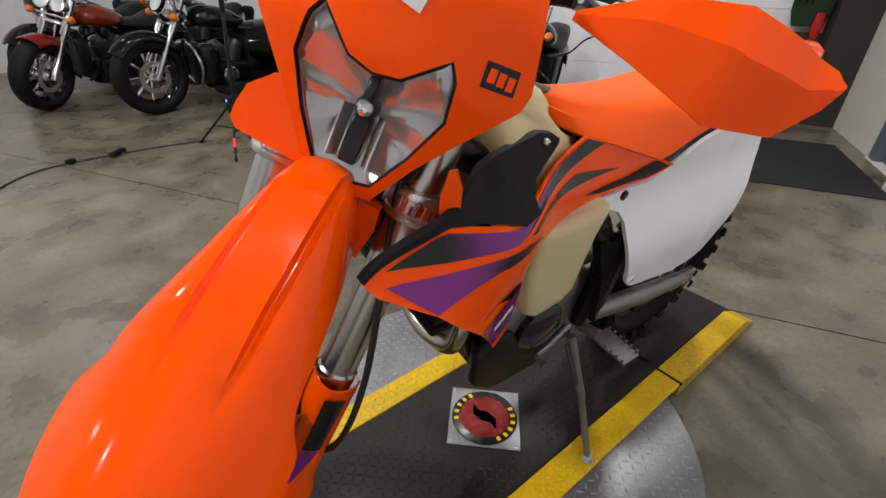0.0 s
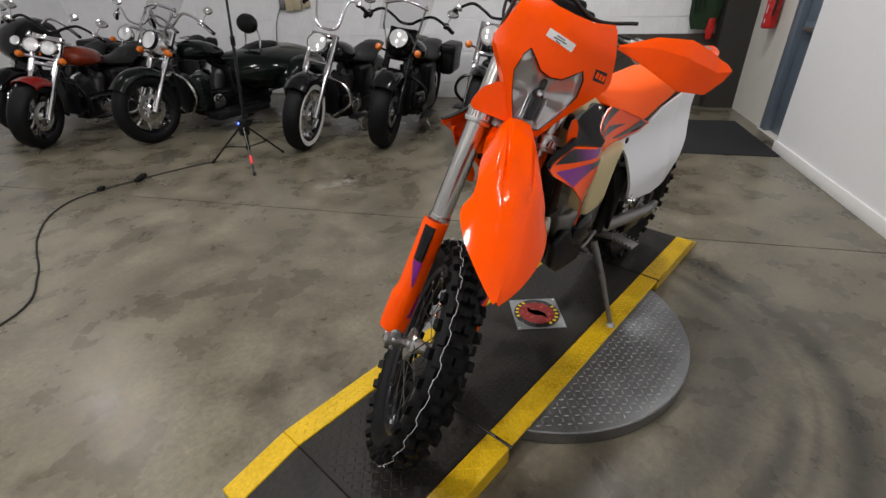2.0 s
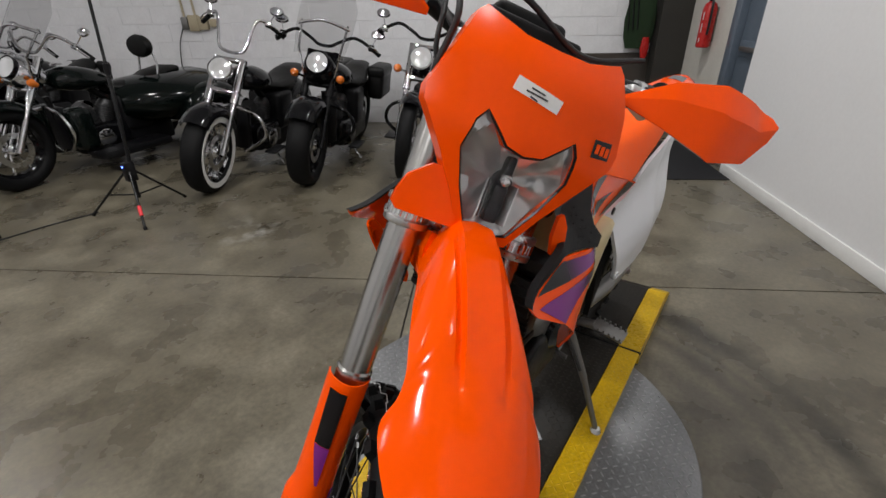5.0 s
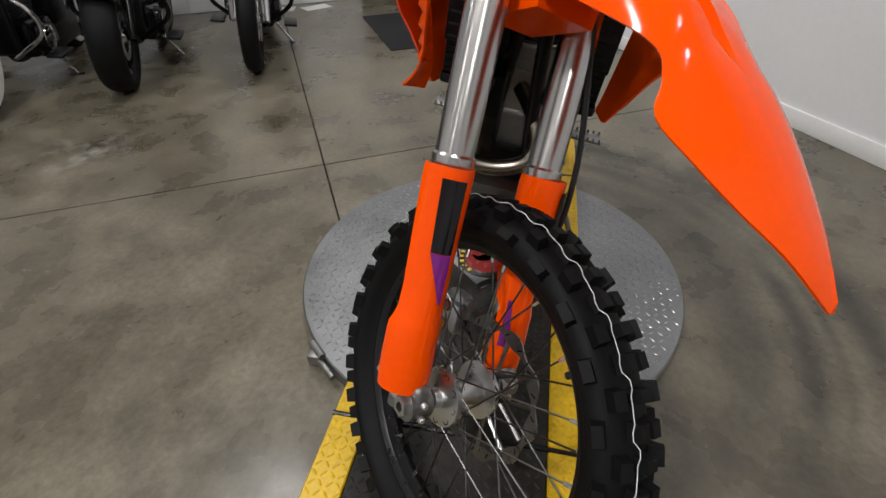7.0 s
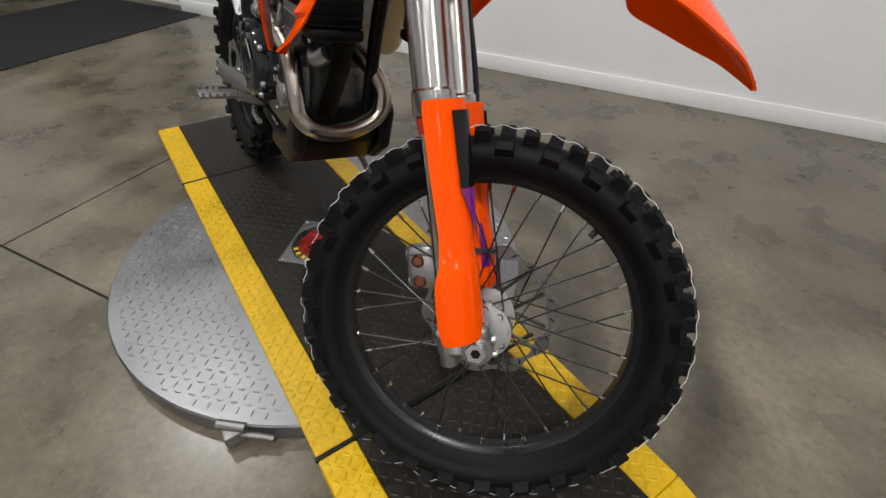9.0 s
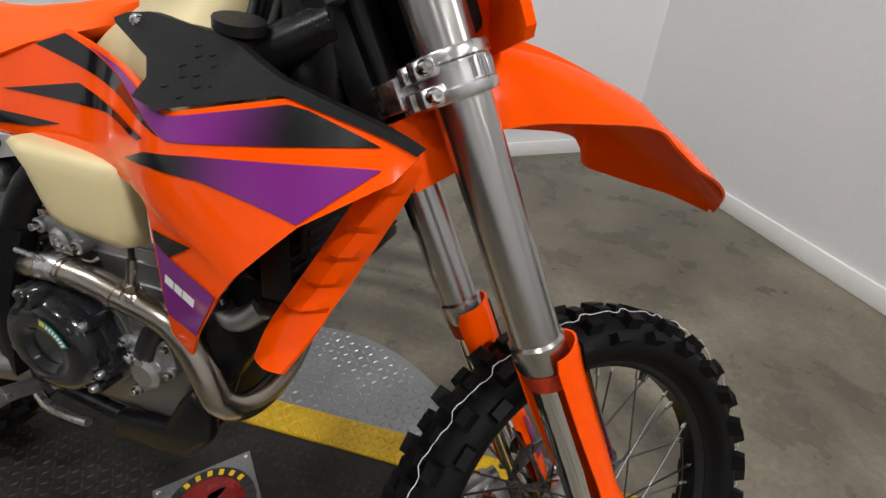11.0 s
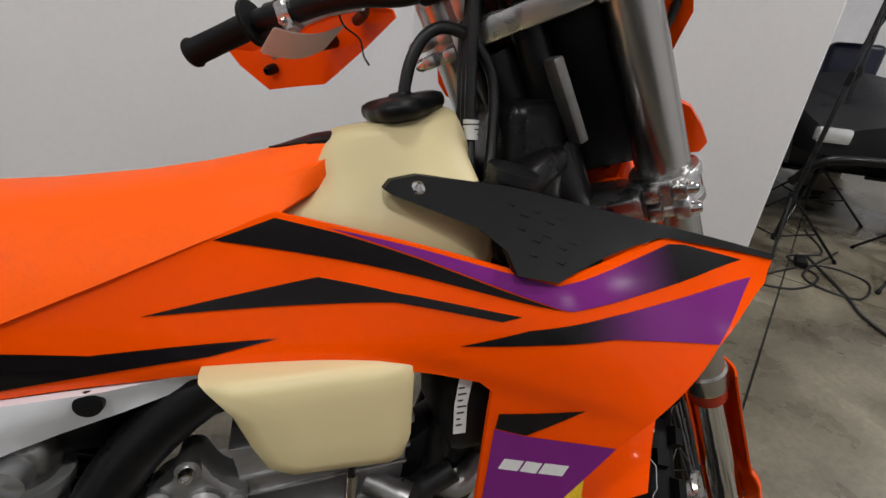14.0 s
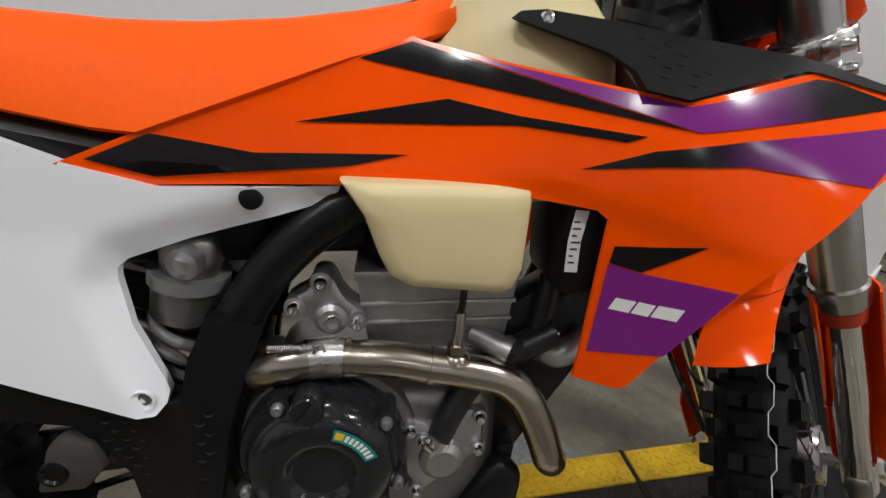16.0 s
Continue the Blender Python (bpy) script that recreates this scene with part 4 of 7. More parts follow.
for s in (-1, 1):
    wing = [(QC + s * a, b) for a, b in (((0.150, 0.722), (0.147, 0.742), (0.138, 0.768), (0.108, 0.795), (0.088, 0.795), (0.060, 0.745), (0.044, 0.712), (0.090, 0.712), (0.140, 0.712)) if s < 0 else ((0.150, 0.722), (0.147, 0.742), (0.138, 0.768), (0.122, 0.786), (0.114, 0.780), (0.118, 0.745), (0.130, 0.716)))]
    on_bars("mask_wing", skin(wing, lambda q, r: (0.122 - 0.22 * max(0.0, abs(q - QC) - 0.06) + 0.10 * (r - 0.70), q, r), (-0.012, 0, 0), 0.012), ORANGE, parent=mask)
    if s < 0:
        continue
    patch = [(QC + s * a, b) for a, b in ((0.103, 0.880), (0.140, 0.884), (0.136, 0.910), (0.100, 0.906))]
    on_bars("logo_patch", skin(patch, lambda q, r: (mask_p(q, r) + 0.0014, q, r), None, 0.01), DECAL_BLACK, parent=mask)
    for k in range(3):
        a0 = 0.107 + 0.0105 * k
        mark = [(QC + s * a, b) for a, b in ((a0, 0.887), (a0 + 0.008, 0.888), (a0 + 0.007, 0.902), (a0 - 0.001, 0.901))]
        on_bars("logo_mark", skin(mark, lambda q, r: (mask_p(q, r) + 0.0022, q, r), None, 0.01), ORANGE, parent=mask)
tagq = [(-0.045, 0.925), (0.028, 0.914), (0.031, 0.933), (-0.042, 0.944)]
lab = on_bars("paper_label", skin(tagq, lambda q, r: (mask_p(q, r) + 0.0012, q, r), None, 0.012), PAPER, "white paper label with small print", parent=mask)
for q0, r0, w in ((-0.020, 0.933, 0.022), (-0.026, 0.9275, 0.034), (-0.018, 0.922, 0.012)):
    on_bars("print_bar", skin([(q0, r0), (q0 + w, r0 - 0.003), (q0 + w, r0 - 0.0005), (q0, r0 + 0.0025)], lambda q, r: (mask_p(q, r) + 0.0018, q, r), None, 0.01), INK, parent=lab)
# headlight: a faceted reflector bowl behind a clear lens
GLASS = bpy.data.materials.new("clear_lens")
GLASS.use_nodes = True
gb = GLASS.node_tree.nodes["Principled BSDF"]
gb.inputs["Transmission Weight"].default_value, gb.inputs["Roughness"].default_value, gb.inputs["IOR"].default_value = 1.0, 0.02, 1.2
REFLECT = material("mirror_reflector", (0.82, 0.83, 0.84), 0.10, 0.65, scale=30, vary=0.05, rough_vary=0.03)
light = on_bars("headlight", skin([(q * 0.97 + QC * 0.03, 0.80 + (r - 0.80) * 0.97) for q, r in lens_out], lambda q, r: (mask_p(q, r) - 0.010, q, r), (-0.002, 0, 0), 0.016), GLASS, "clear faceted headlight with mirror reflector")
light.visible_shadow = False


def bowl(q, r):
    """A mirror bowl pressed into flat facets that fan out from the bulb."""
    a, b = (q - QC) / 0.085, (r - 0.806) / 0.09
    d = math.hypot(a, b)
    turn = (math.degrees(math.atan2(b, a)) / 24) % 2
    ridge = abs(turn - 1) - 0.5
    ring = abs((d * 3.2) % 2 - 1) - 0.5
    return (mask_p(q, r) - 0.014 - 0.034 * max(0.0, 1 - d * d) + 0.0050 * ridge * min(1.0, 1.6 * d) + 0.0018 * ring, q, r)


on_bars("reflector", skin(lens_out, bowl, None, 0.0062), REFLECT, "faceted silver mirror reflector", smooth=14, parent=light)
on_bars("lens_seal", tube([(mask_p(q, r) - 0.004, q, r) for q, r in cut(lens_out, 0.012)], 0.0035, 6, closed=True), BLACK, parent=light)
SHADE = material("dark_bulb_shield", (0.03, 0.03, 0.033), 0.18, 0.5, scale=60, vary=0.1)
shield = on_bars("bulb_shield", tube([(0.085, QC, 0.806), (0.128, QC, 0.806), (0.134, QC, 0.806)], [0.013, 0.013, 0.010], 24), SHADE, "grey metal bulb shield", parent=light)
on_bars("bulb", tube([(0.134, QC, 0.806), (0.139, QC, 0.806), (0.142, QC, 0.806)], [0.010, 0.009, 0.004], 18), CHROME, parent=light)
on_bars("shield_strut", join(block(0.100, 0.130, QC - 0.011, QC + 0.011, 0.738, 0.796, 0.004), block(0.112, 0.136, QC - 0.007, QC + 0.007, 0.796, 0.842, 0.004)), SHADE, parent=light)
for k in (-1, 1):
    on_bars("shield_facet", moved(block(-0.010, 0.010, -0.0012, 0.0012, -0.034, 0.030, 0.0008, 1), Matrix.Translation((0.120, QC + k * 0.021, 0.772)) @ pose(0, 0, 0, 0, 0, k * 28)), REFLECT, parent=light)
on_bars("mask_bracket", block(0.04, 0.094, -0.085, 0.085, 0.735, 0.985, 0.012), BLACK, "black plastic lamp housing behind the mask")

# -- front fender: (along, height of its crest, edge along, half width, height of the edge)
FENDER = [(0.060, 0.712, 0.070, 0.056, 0.640), (0.100, 0.728, 0.110, 0.061, 0.634), (0.135, 0.727, 0.150, 0.067, 0.624), (0.183, 0.703, 0.190, 0.074, 0.610), (0.225, 0.674, 0.235, 0.080, 0.594), (0.262, 0.645, 0.275, 0.084, 0.578), (0.290, 0.622, 0.304, 0.086, 0.560), (0.312, 0.602, 0.317, 0.091, 0.535), (0.338, 0.578, 0.330, 0.106, 0.503), (0.374, 0.540, 0.374, 0.098, 0.470), (0.413, 0.490, 0.415, 0.078, 0.438), (0.449, 0.438, 0.452, 0.052, 0.409), (0.472, 0.402, 0.474, 0.028, 0.384), (0.488, 0.371, 0.488, 0.006, 0.364)]


def fender():
    fine = []
    for k in range(len(FENDER) - 1):
        a, b, c, d = (FENDER[max(0, min(len(FENDER) - 1, k + o))] for o in (-1, 0, 1, 2))
        for n in range(4):
            t = n / 4
            fine.append([0.5 * (2 * y + (z - x) * t + (2 * x - 5 * y + 4 * z - w) * t * t + (3 * y - x - 3 * z + w) * t ** 3) for x, y, z, w in zip(a, b, c, d)])
    fine.append(list(FENDER[-1]))
    rings = []
    for pc, rc, pe, w, re in fine:
        rise = max(0.0, min(1.0, (pc - 0.10) / 0.06)) * max(0.0, min(1.0, (0.356 - pc) / 0.05))
        tail = max(0.0, min(1.0, (pc - 0.30) / 0.08))
        ridge = min(0.030, w * 0.5)
        half = []
        for y in (0.0, ridge * 0.5, ridge * 0.85, ridge * 0.93, ridge, ridge * 1.06, ridge * 1.25):
            half.append(y)
        half += [ridge * 1.25 + (w - ridge * 1.25) * k for k in (0.2, 0.4, 0.6, 0.8, 0.9, 0.96, 1.0)]
        pts = []
        for y in half:
            k = y / w
            low = 0.10 * k + 0.90 * max(0.0, (k - 0.42 * (1 - 0.4 * tail)) / (1 - 0.42 * (1 - 0.4 * tail))) ** 1.7
            step = rise * (0.0075 * (y < ridge * 0.9) - 0.0075 * math.exp(-((y - ridge) / (ridge * 0.22)) ** 2) * (y > ridge * 0.9))
            crest = 0.005 * tail * max(0.0, 1 - 3.5 * k)
            pts.append((pc + (pe - pc) * k, y, rc + (re - rc) * low + step + crest))
        rings.append([Vector((p, -y, r)) for p, y, r in reversed(pts)] + [Vector((p, y, r)) for p, y, r in pts[1:]])
    return solid(loft(rings, closed=False), 0.0035)


on_fork("front_fender", moved(fender(), Matrix.Translation((0, 0, 0.5)) @ pose(0, 0, 0, 3.0) @ Matrix.Translation((0, 0, -0.5))), ORANGE, "glossy orange front fender", smooth=32)
on_fork("fender_root", loft([[Vector((p, q, r)) for p, q, r in ((0.088, -w, z), (0.088, w, z), (-0.030, w * 0.95, z - 0.01), (-0.030, -w * 0.95, z - 0.01))] for z, w in ((0.690, 0.062), (0.66, 0.066), (0.615, 0.058))]), ORANGE)
# brake hose down the left leg and cables at the bars
on_bars("brake_hose", tube(spline([(-0.01, -0.17, 1.05), (0.03, -0.10, 0.98), (0.06, 0.05, 0.90), (0.058, 0.075, 0.70), (0.062, 0.145, 0.42), (0.04, 0.148, 0.25), (-0.045, 0.09, 0.15)], 8), 0.0055, 10), RUBBER_HOSE, "black brake hose")
on_bars("cable", tube(spline([(-0.03, -0.20, 1.08), (0.04, -0.155, 1.06), (0.095, -0.135, 1.00), (0.09, -0.14, 0.90), (0.05, -0.09, 0.84)], 8), 0.005, 10), RUBBER_HOSE)
on_bars("cable", tube(spline([(-0.03, -0.23, 1.09), (0.05, -0.16, 1.04), (0.085, -0.145, 0.94), (0.04, -0.08, 0.90)], 8), 0.004, 10), RUBBER_HOSE)
on_bars("cable", tube(spline([(-0.01, -0.19, 1.10), (0.06, -0.05, 1.07), (0.05, 0.08, 1.03), (0.03, 0.20, 1.07)], 8), 0.005, 10), RUBBER_HOSE)

# -- body panels
def hem(x, z):
    """The rolled lower edge of the panels, and the crease that runs forward from it."""
    roll = 0.0035 * max(0.0, min(1.0, (0.908 - z) / 0.012)) * max(0.0, min(1.0, (0.24 - x) / 0.03))
    line = 0.904 - 0.32 * max(0.0, x - 0.22)
    return roll + 0.0035 * max(0.0, min(1.0, (line - z) / 0.008)) * max(0.0, min(1.0, (x - 0.20) / 0.03)) * max(0.0, min(1.0, (0.42 - x) / 0.06))


def side_y(x, z):
    """Half the width of the tank panels over the bike's side."""
    a, b = x - 0.3, z - 0.9
    w = 0.1772 + 0.291 * a - 0.2725 * b + 0.3534 * a * a - 0.741 * a * b - 0.9572 * b * b
    return w + 0.0371 * math.exp(-((x - 0.31) ** 2 + (z - 0.96) ** 2) / 0.01125) - 0.0396 * math.exp(-((x - 0.55) ** 2 + (z - 0.975) ** 2) / 0.0072) - hem(x, z)


def flank(s, lift=0.0):
    return lambda x, z: (x, s * (side_y(x, z) + lift), z)


SHROUD = [(-0.203, 0.915), (-0.128, 0.945), (-0.024, 0.981), (0.101, 1.026), (0.172, 1.008), (0.238, 0.993), (0.274, 0.984), (0.309, 0.975), (0.425, 1.002), (0.541, 0.974), (0.526, 0.954), (0.455, 0.910), (0.393, 0.851), (0.364, 0.821), (0.316, 0.754), (0.296, 0.715), (0.288, 0.712), (0.253, 0.718), (0.262, 0.875), (0.252, 0.884), (0.196, 0.891), (0.131, 0.894), (0.030, 0.896), (-0.055, 0.896), (-0.141, 0.895)]
DECALS = [
    (DECAL_BLACK, [(0.101, 1.022), (0.054, 1.007), (0.310, 0.953), (0.262, 0.970), (0.205, 0.990), (0.150, 1.008)]),
    (PURPLE_UP, [(0.140, 1.013), (0.205, 0.998), (0.274, 0.981), (0.309, 0.972), (0.330, 0.976), (0.421, 0.996), (0.440, 0.994), (0.508, 0.975), (0.426, 0.965), (0.317, 0.9525), (0.311, 0.9535), (0.263, 0.971), (0.206, 0.991)]),
    (DECAL_BLACK, [(-0.003, 0.952), (0.130, 0.974), (0.189, 0.961), (0.280, 0.948), (0.266, 0.943), (0.189, 0.953), (0.132, 0.952)]),
    (DECAL_BLACK, [(-0.178, 0.919), (-0.124, 0.941), (-0.040, 0.925), (0.096, 0.925), (0.043, 0.914), (-0.125, 0.903)]),
    (PURPLE_LOW, [(0.235, 0.919), (0.285, 0.937), (0.322, 0.9425), (0.346, 0.946), (0.513, 0.960), (0.454, 0.912), (0.351, 0.927), (0.319, 0.926), (0.292, 0.925)]),
    (DECAL_BLACK, [(0.268, 0.853), (0.334, 0.858), (0.291, 0.832), (0.266, 0.838)]),
    (PURPLE, [(0.2655, 0.837), (0.291, 0.831), (0.361, 0.821), (0.318, 0.757), (0.259, 0.752)]),
]


def settle(poly):
    """Eases an outline of the panels to the bike's true length: the rear a little back, the nose forward, the foot down."""
    out = []
    for x, z in poly:
        dx = float(np.interp(x, [-0.2, 0.0, 0.1, 0.25, 0.3, 0.36, 0.54], [-0.010, -0.007, -0.006, 0.0, 0.003, 0.010, 0.010]))
        out.append((x + dx, z - 0.009 * max(0.0, min(1.0, (0.85 - z) / 0.1))))
    return out


SHROUD = settle(SHROUD)
DECALS = [(mat, settle(poly)) for mat, poly in DECALS]
PAD = [(0.184, 1.044), (0.192, 1.050), (0.217, 1.053), (0.306, 1.041), (0.448, 1.007), (0.553, 0.979), (0.550, 0.975), (0.432, 1.001), (0.422, 1.002), (0.309, 0.977), (0.276, 0.984), (0.275, 0.999), (0.258, 1.014), (0.190, 1.040)]


def pad_y(x, z):
    return 0.1121 + (0.0335 * (x - 0.2137) + 0.799 * (z - 1.0433)) / -0.6004


for s in (-1, 1):
    sh = on_bike("tank_shroud", skin(SHROUD, flank(s), (0, -s * 0.005, 0), 0.0085), ORANGE, "orange plastic shroud with black and purple graphics")
    for mat, poly in DECALS:
        on_bike("graphic", skin(poly, flank(s, 0.0016), None, 0.0085), mat, parent=sh)
    for k, (x0, w) in enumerate(((0.272, 0.017), (0.291, 0.014), (0.307, 0.021))):
        z0 = 0.7925 - 0.10 * (x0 - 0.272)
        mark = [(x0, z0 - 0.001), (x0 + w, z0 - 0.003), (x0 + w + 0.005, z0 + 0.009), (x0 + 0.005, z0 + 0.011)]
        on_bike("logo_mark", skin(mark, flank(s, 0.002), None, 0.01), PAPER, parent=sh)
    pad = on_bike("knee_pad", skin(PAD, lambda x, z: (x, s * (pad_y(x, z) + 0.004 + max(0.0, min(1.0, (x - 0.34) / 0.08)) * max(0.0, side_y(x, z) - pad_y(x, z) - 0.001)), z), (0, -s * 0.012, 0), 0.010), BLACK_PAD, "black grained plastic spoiler over the shroud")
    for i in range(8):
        for j in range(5):
            x, z = 0.292 + 0.022 * i + 0.009 * (j % 2), 1.030 - 0.0085 * j - 0.0062 * i
            if not all(inside(x + d, z, PAD) and inside(x + d, z - 0.005, PAD) for d in (-0.004, 0.016)):
                continue
            on_bike("grip_rib", tube([(x, s * (pad_y(x, z) + 0.0042), z), (x + 0.007, s * (pad_y(x + 0.007, z - 0.0026) + 0.0046), z - 0.0026), (x + 0.012, s * (pad_y(x + 0.012, z - 0.0005) + 0.0042), z - 0.0005)], [0.0002, 0.0009, 0.0002], 5), BLACK_PAD, parent=pad)
    on_bike("pad_screw", moved(lathe([(0, 0.0032), (0.0022, 0.0032), (0.0026, 0.0052), (0.0052, 0.0046), (0.0066, 0.002), (0.0066, -0.002)], 18), Matrix.Translation((0.2137, s * 0.1165, 1.0433)) @ pose(0, 0, 0, -90 * s, 0, 0)), CHROME, parent=pad)

# louvred radiator guards, below the noses
for s in (-1, 1):
    EDGE = spline([(0.430, 0.212, 0.741), (0.448, 0.190, 0.77), (0.464, 0.174, 0.80), (0.480, 0.165, 0.83), (0.496, 0.162, 0.86), (0.512, 0.158, 0.89), (0.532, 0.154, 0.93), (0.542, 0.152, 0.955)], 4)
    BACK = spline([(0.374, 0.182, 0.722), (0.384, 0.172, 0.755), (0.400, 0.168, 0.785), (0.422, 0.166, 0.82), (0.444, 0.165, 0.855), (0.466, 0.165, 0.89), (0.488, 0.165, 0.925), (0.512, 0.164, 0.958)], 4)
    rings = []
    for k, (e, bk) in enumerate(zip(EDGE, BACK)):
        saw = 0.0 if k < 9 else 0.010 * (1 - ((k - 9) % 4) / 4)
        rings.append([Vector((bk.x + (e.x - bk.x) * u, s * (bk.y + (e.y - bk.y) * u + 0.006 * math.sin(math.pi * u) + saw * math.sin(math.pi * u)), bk.z + (e.z - bk.z) * u)) for u in (0, 0.25, 0.5, 0.75, 0.94, 1)])
    if s < 0:
        on_bike("radiator_guard", solid(loft(rings, closed=False), 0.004), ORANGE, "orange louvred plastic radiator guard", smooth=22)
    lo, hi = min(s * 0.05, s * 0.145), max(s * 0.05, s * 0.145)
    rad = on_bike("radiator", block(0.36, 0.40, lo, hi, 0.772, 0.915, 0.004), BLACK, "black finned radiator")
    for z0, z1 in ((0.915, 0.955), (0.750, 0.772)):
        on_bike("radiator_tank", block(0.355, 0.405, lo - 0.004, hi + 0.004, z0, z1, 0.008), BLACK, parent=rad)
    for k in range(11):
        z = 0.775 + 0.0138 * k
        on_bike("fin", block(0.4, 0.404, lo + 0.002, hi - 0.002, z, z + 0.004), BLACK, parent=rad)
    grille = on_bike("grille", block(0.412, 0.420, min(s * 0.05, s * 0.145), max(s * 0.05, s * 0.145), 0.835, 0.92, 0.002), BLACK, parent=rad)
    for k in range(4):
        z = 0.842 + 0.020 * k
        on_bike("louvre", moved(block(-0.002, 0.004, min(s * 0.055, s * 0.14), max(s * 0.055, s * 0.14), -0.002, 0.002), Matrix.Translation((0.418, 0, z)) @ pose(0, 0, 0, 0, -25)), BLACK, parent=rad)


# -- tank: a cream shell, broad below the panels, with a lobe on each flank
def ring_section(x, top, half_top, half_mid, zmid, bot, half_bot):
    half = [(0.0, top), (half_top * 0.6, top - 0.003), (half_top * 0.9, top - 0.012), (half_top, top - 0.028), (half_mid * 0.86, (zmid + top) / 2 - 0.005), (half_mid, zmid), (half_bot, bot + 0.01), (half_bot * 0.9, bot), (0.0, bot)]
    pts = [Vector((x, y, z)) for y, z in half] + [Vector((x, -y, z)) for y, z in reversed(half[1:-1])]
    return pts


TANK_ST = ((0.060, 1.020, 0.030, 0.060, 0.99, 0.94, 0.05), (0.095, 1.036, 0.036, 0.084, 0.995, 0.92, 0.07), (0.125, 1.058, 0.046, 0.096, 1.00, 0.90, 0.10), (0.143, 1.076, 0.050, 0.101, 1.00, 0.895, 0.12), (0.156, 1.088, 0.053, 0.104, 1.00, 0.89, 0.13), (0.175, 1.092, 0.056, 0.109, 1.00, 0.885, 0.135), (0.205, 1.097, 0.058, 0.116, 1.00, 0.88, 0.14), (0.245, 1.106, 0.056, 0.124, 0.99, 0.88, 0.14), (0.270, 1.112, 0.052, 0.126, 0.985, 0.90, 0.12), (0.277, 1.108, 0.050, 0.124, 0.982, 0.91, 0.11), (0.288, 1.088, 0.044, 0.116, 0.975, 0.93, 0.09), (0.292, 1.060, 0.030, 0.100, 0.97, 0.94, 0.07))
tank = on_bike("fuel_tank", loft([ring_section(*a) for a in TANK_ST]), TANK, "cream translucent plastic fuel tank", smooth=48)
for s, lobe in ((-1, [(0.028, 0.905), (0.048, 0.873), (0.060, 0.837), (0.070, 0.815), (0.090, 0.803), (0.180, 0.793), (0.192, 0.798), (0.200, 0.818), (0.205, 0.900)]), (1, [(0.030, 0.905), (0.045, 0.85), (0.050, 0.76), (0.052, 0.70), (0.075, 0.675), (0.150, 0.665), (0.178, 0.685), (0.205, 0.80), (0.210, 0.900)])):
    k = cut(lobe, 0.02)
    cx, cz = sum(p[0] for p in k) / len(k), sum(p[1] for p in k) / len(k)
    rings = []
    for f, y in ((0.80, 0.02), (0.97, 0.08), (1.0, 0.135), (0.985, 0.148), (0.93, 0.157), (0.75, 0.161), (0.4, 0.162)):
        rings.append([Vector((cx + (x - cx) * f, s * y * (1 - 0.10 * max(0, 0.87 - z)), cz + (z - cz) * f)) for x, z in k])
    on_bike("tank_lobe", loft(rings), TANK, parent=tank, smooth=60)
capm = Matrix.Translation((0.227, -0.012, 1.1025)) @ pose(0, 0, 0, 0, -12, 12)
rings = []
for r, z in ((0.030, -0.004), (0.0385, 0.000), (0.0415, 0.004), (0.0420, 0.010), (0.0400, 0.0145), (0.034, 0.0172), (0.022, 0.0180), (0.013, 0.0186), (0.011, 0.0215), (0.002, 0.0225)):
    wave = max(0.0, min(1.0, (r - 0.012) / 0.028))
    ring = []
    for j in range(60):
        a = 2 * math.pi * j / 60
        lobe = 1.0 + 0.085 * wave * math.tanh(2.2 * math.cos(3 * a))
        ring.append(Vector((r * lobe * math.cos(a), r * lobe * math.sin(a), z - 0.0035 * wave * max(0.0, -math.cos(3 * a)) * (z > 0.008))))
    rings.append(ring)
cap = on_bike("filler_cap", moved(loft(rings), capm), BLACK, "smooth black three-lobed screw cap", parent=tank, smooth=50)
on_bike("breather_hose", tube(spline([(0.226, -0.012, 1.112), (0.229, -0.011, 1.132), (0.236, -0.010, 1.156), (0.250, -0.010, 1.178), (0.270, -0.010, 1.187), (0.295, -0.012, 1.180), (0.316, -0.014, 1.158), (0.325, -0.018, 1.128), (0.320, -0.030, 1.075), (0.310, -0.045, 1.03)], 6), 0.0064, 12), RUBBER_HOSE, "black breather hose looping from the cap")

# -- seat
def seat_ring(x, top, half, low, wlow, crown=0.010):
    half_pts = [(0.0, top), (half * 0.55, top - crown * 0.35), (half * 0.88, top - crown), (half, top - crown - 0.012), ((half + wlow) / 2 + 0.003, (top + low) / 2), (wlow, low + 0.004), (wlow - 0.008, low), (0.0, low)]
    return [Vector((x, y, z)) for y, z in half_pts] + [Vector((x, -y, z)) for y, z in reversed(half_pts[1:-1])]


SEAT_ST = [(0.160, 1.084, 0.024, 1.058, 0.028, 0.004), (0.135, 1.081, 0.040, 1.035, 0.060), (0.100, 1.070, 0.054, 1.020, 0.094), (0.040, 1.058, 0.066, 1.003, 0.109), (-0.024, 1.049, 0.074, 0.980, 0.116), (-0.10, 1.043, 0.080, 0.953, 0.121), (-0.142, 1.042, 0.083, 0.938, 0.123), (-0.18, 1.042, 0.085, 0.942, 0.121), (-0.26, 1.047, 0.088, 0.958, 0.114), (-0.38, 1.056, 0.088, 0.978, 0.106), (-0.50, 1.064, 0.084, 0.998, 0.094), (-0.60, 1.066, 0.074, 1.015, 0.078)]
seat = on_bike("seat", loft([seat_ring(*a) for a in SEAT_ST]), SEAT, "orange grippy vinyl seat", smooth=60)
NOSE = [(0.092, 0.0), (0.110, 0.014), (0.130, 0.027), (0.150, 0.030), (0.160, 0.026), (0.1635, 0.0), (0.160, -0.026), (0.150, -0.030), (0.130, -0.027), (0.110, -0.014)]
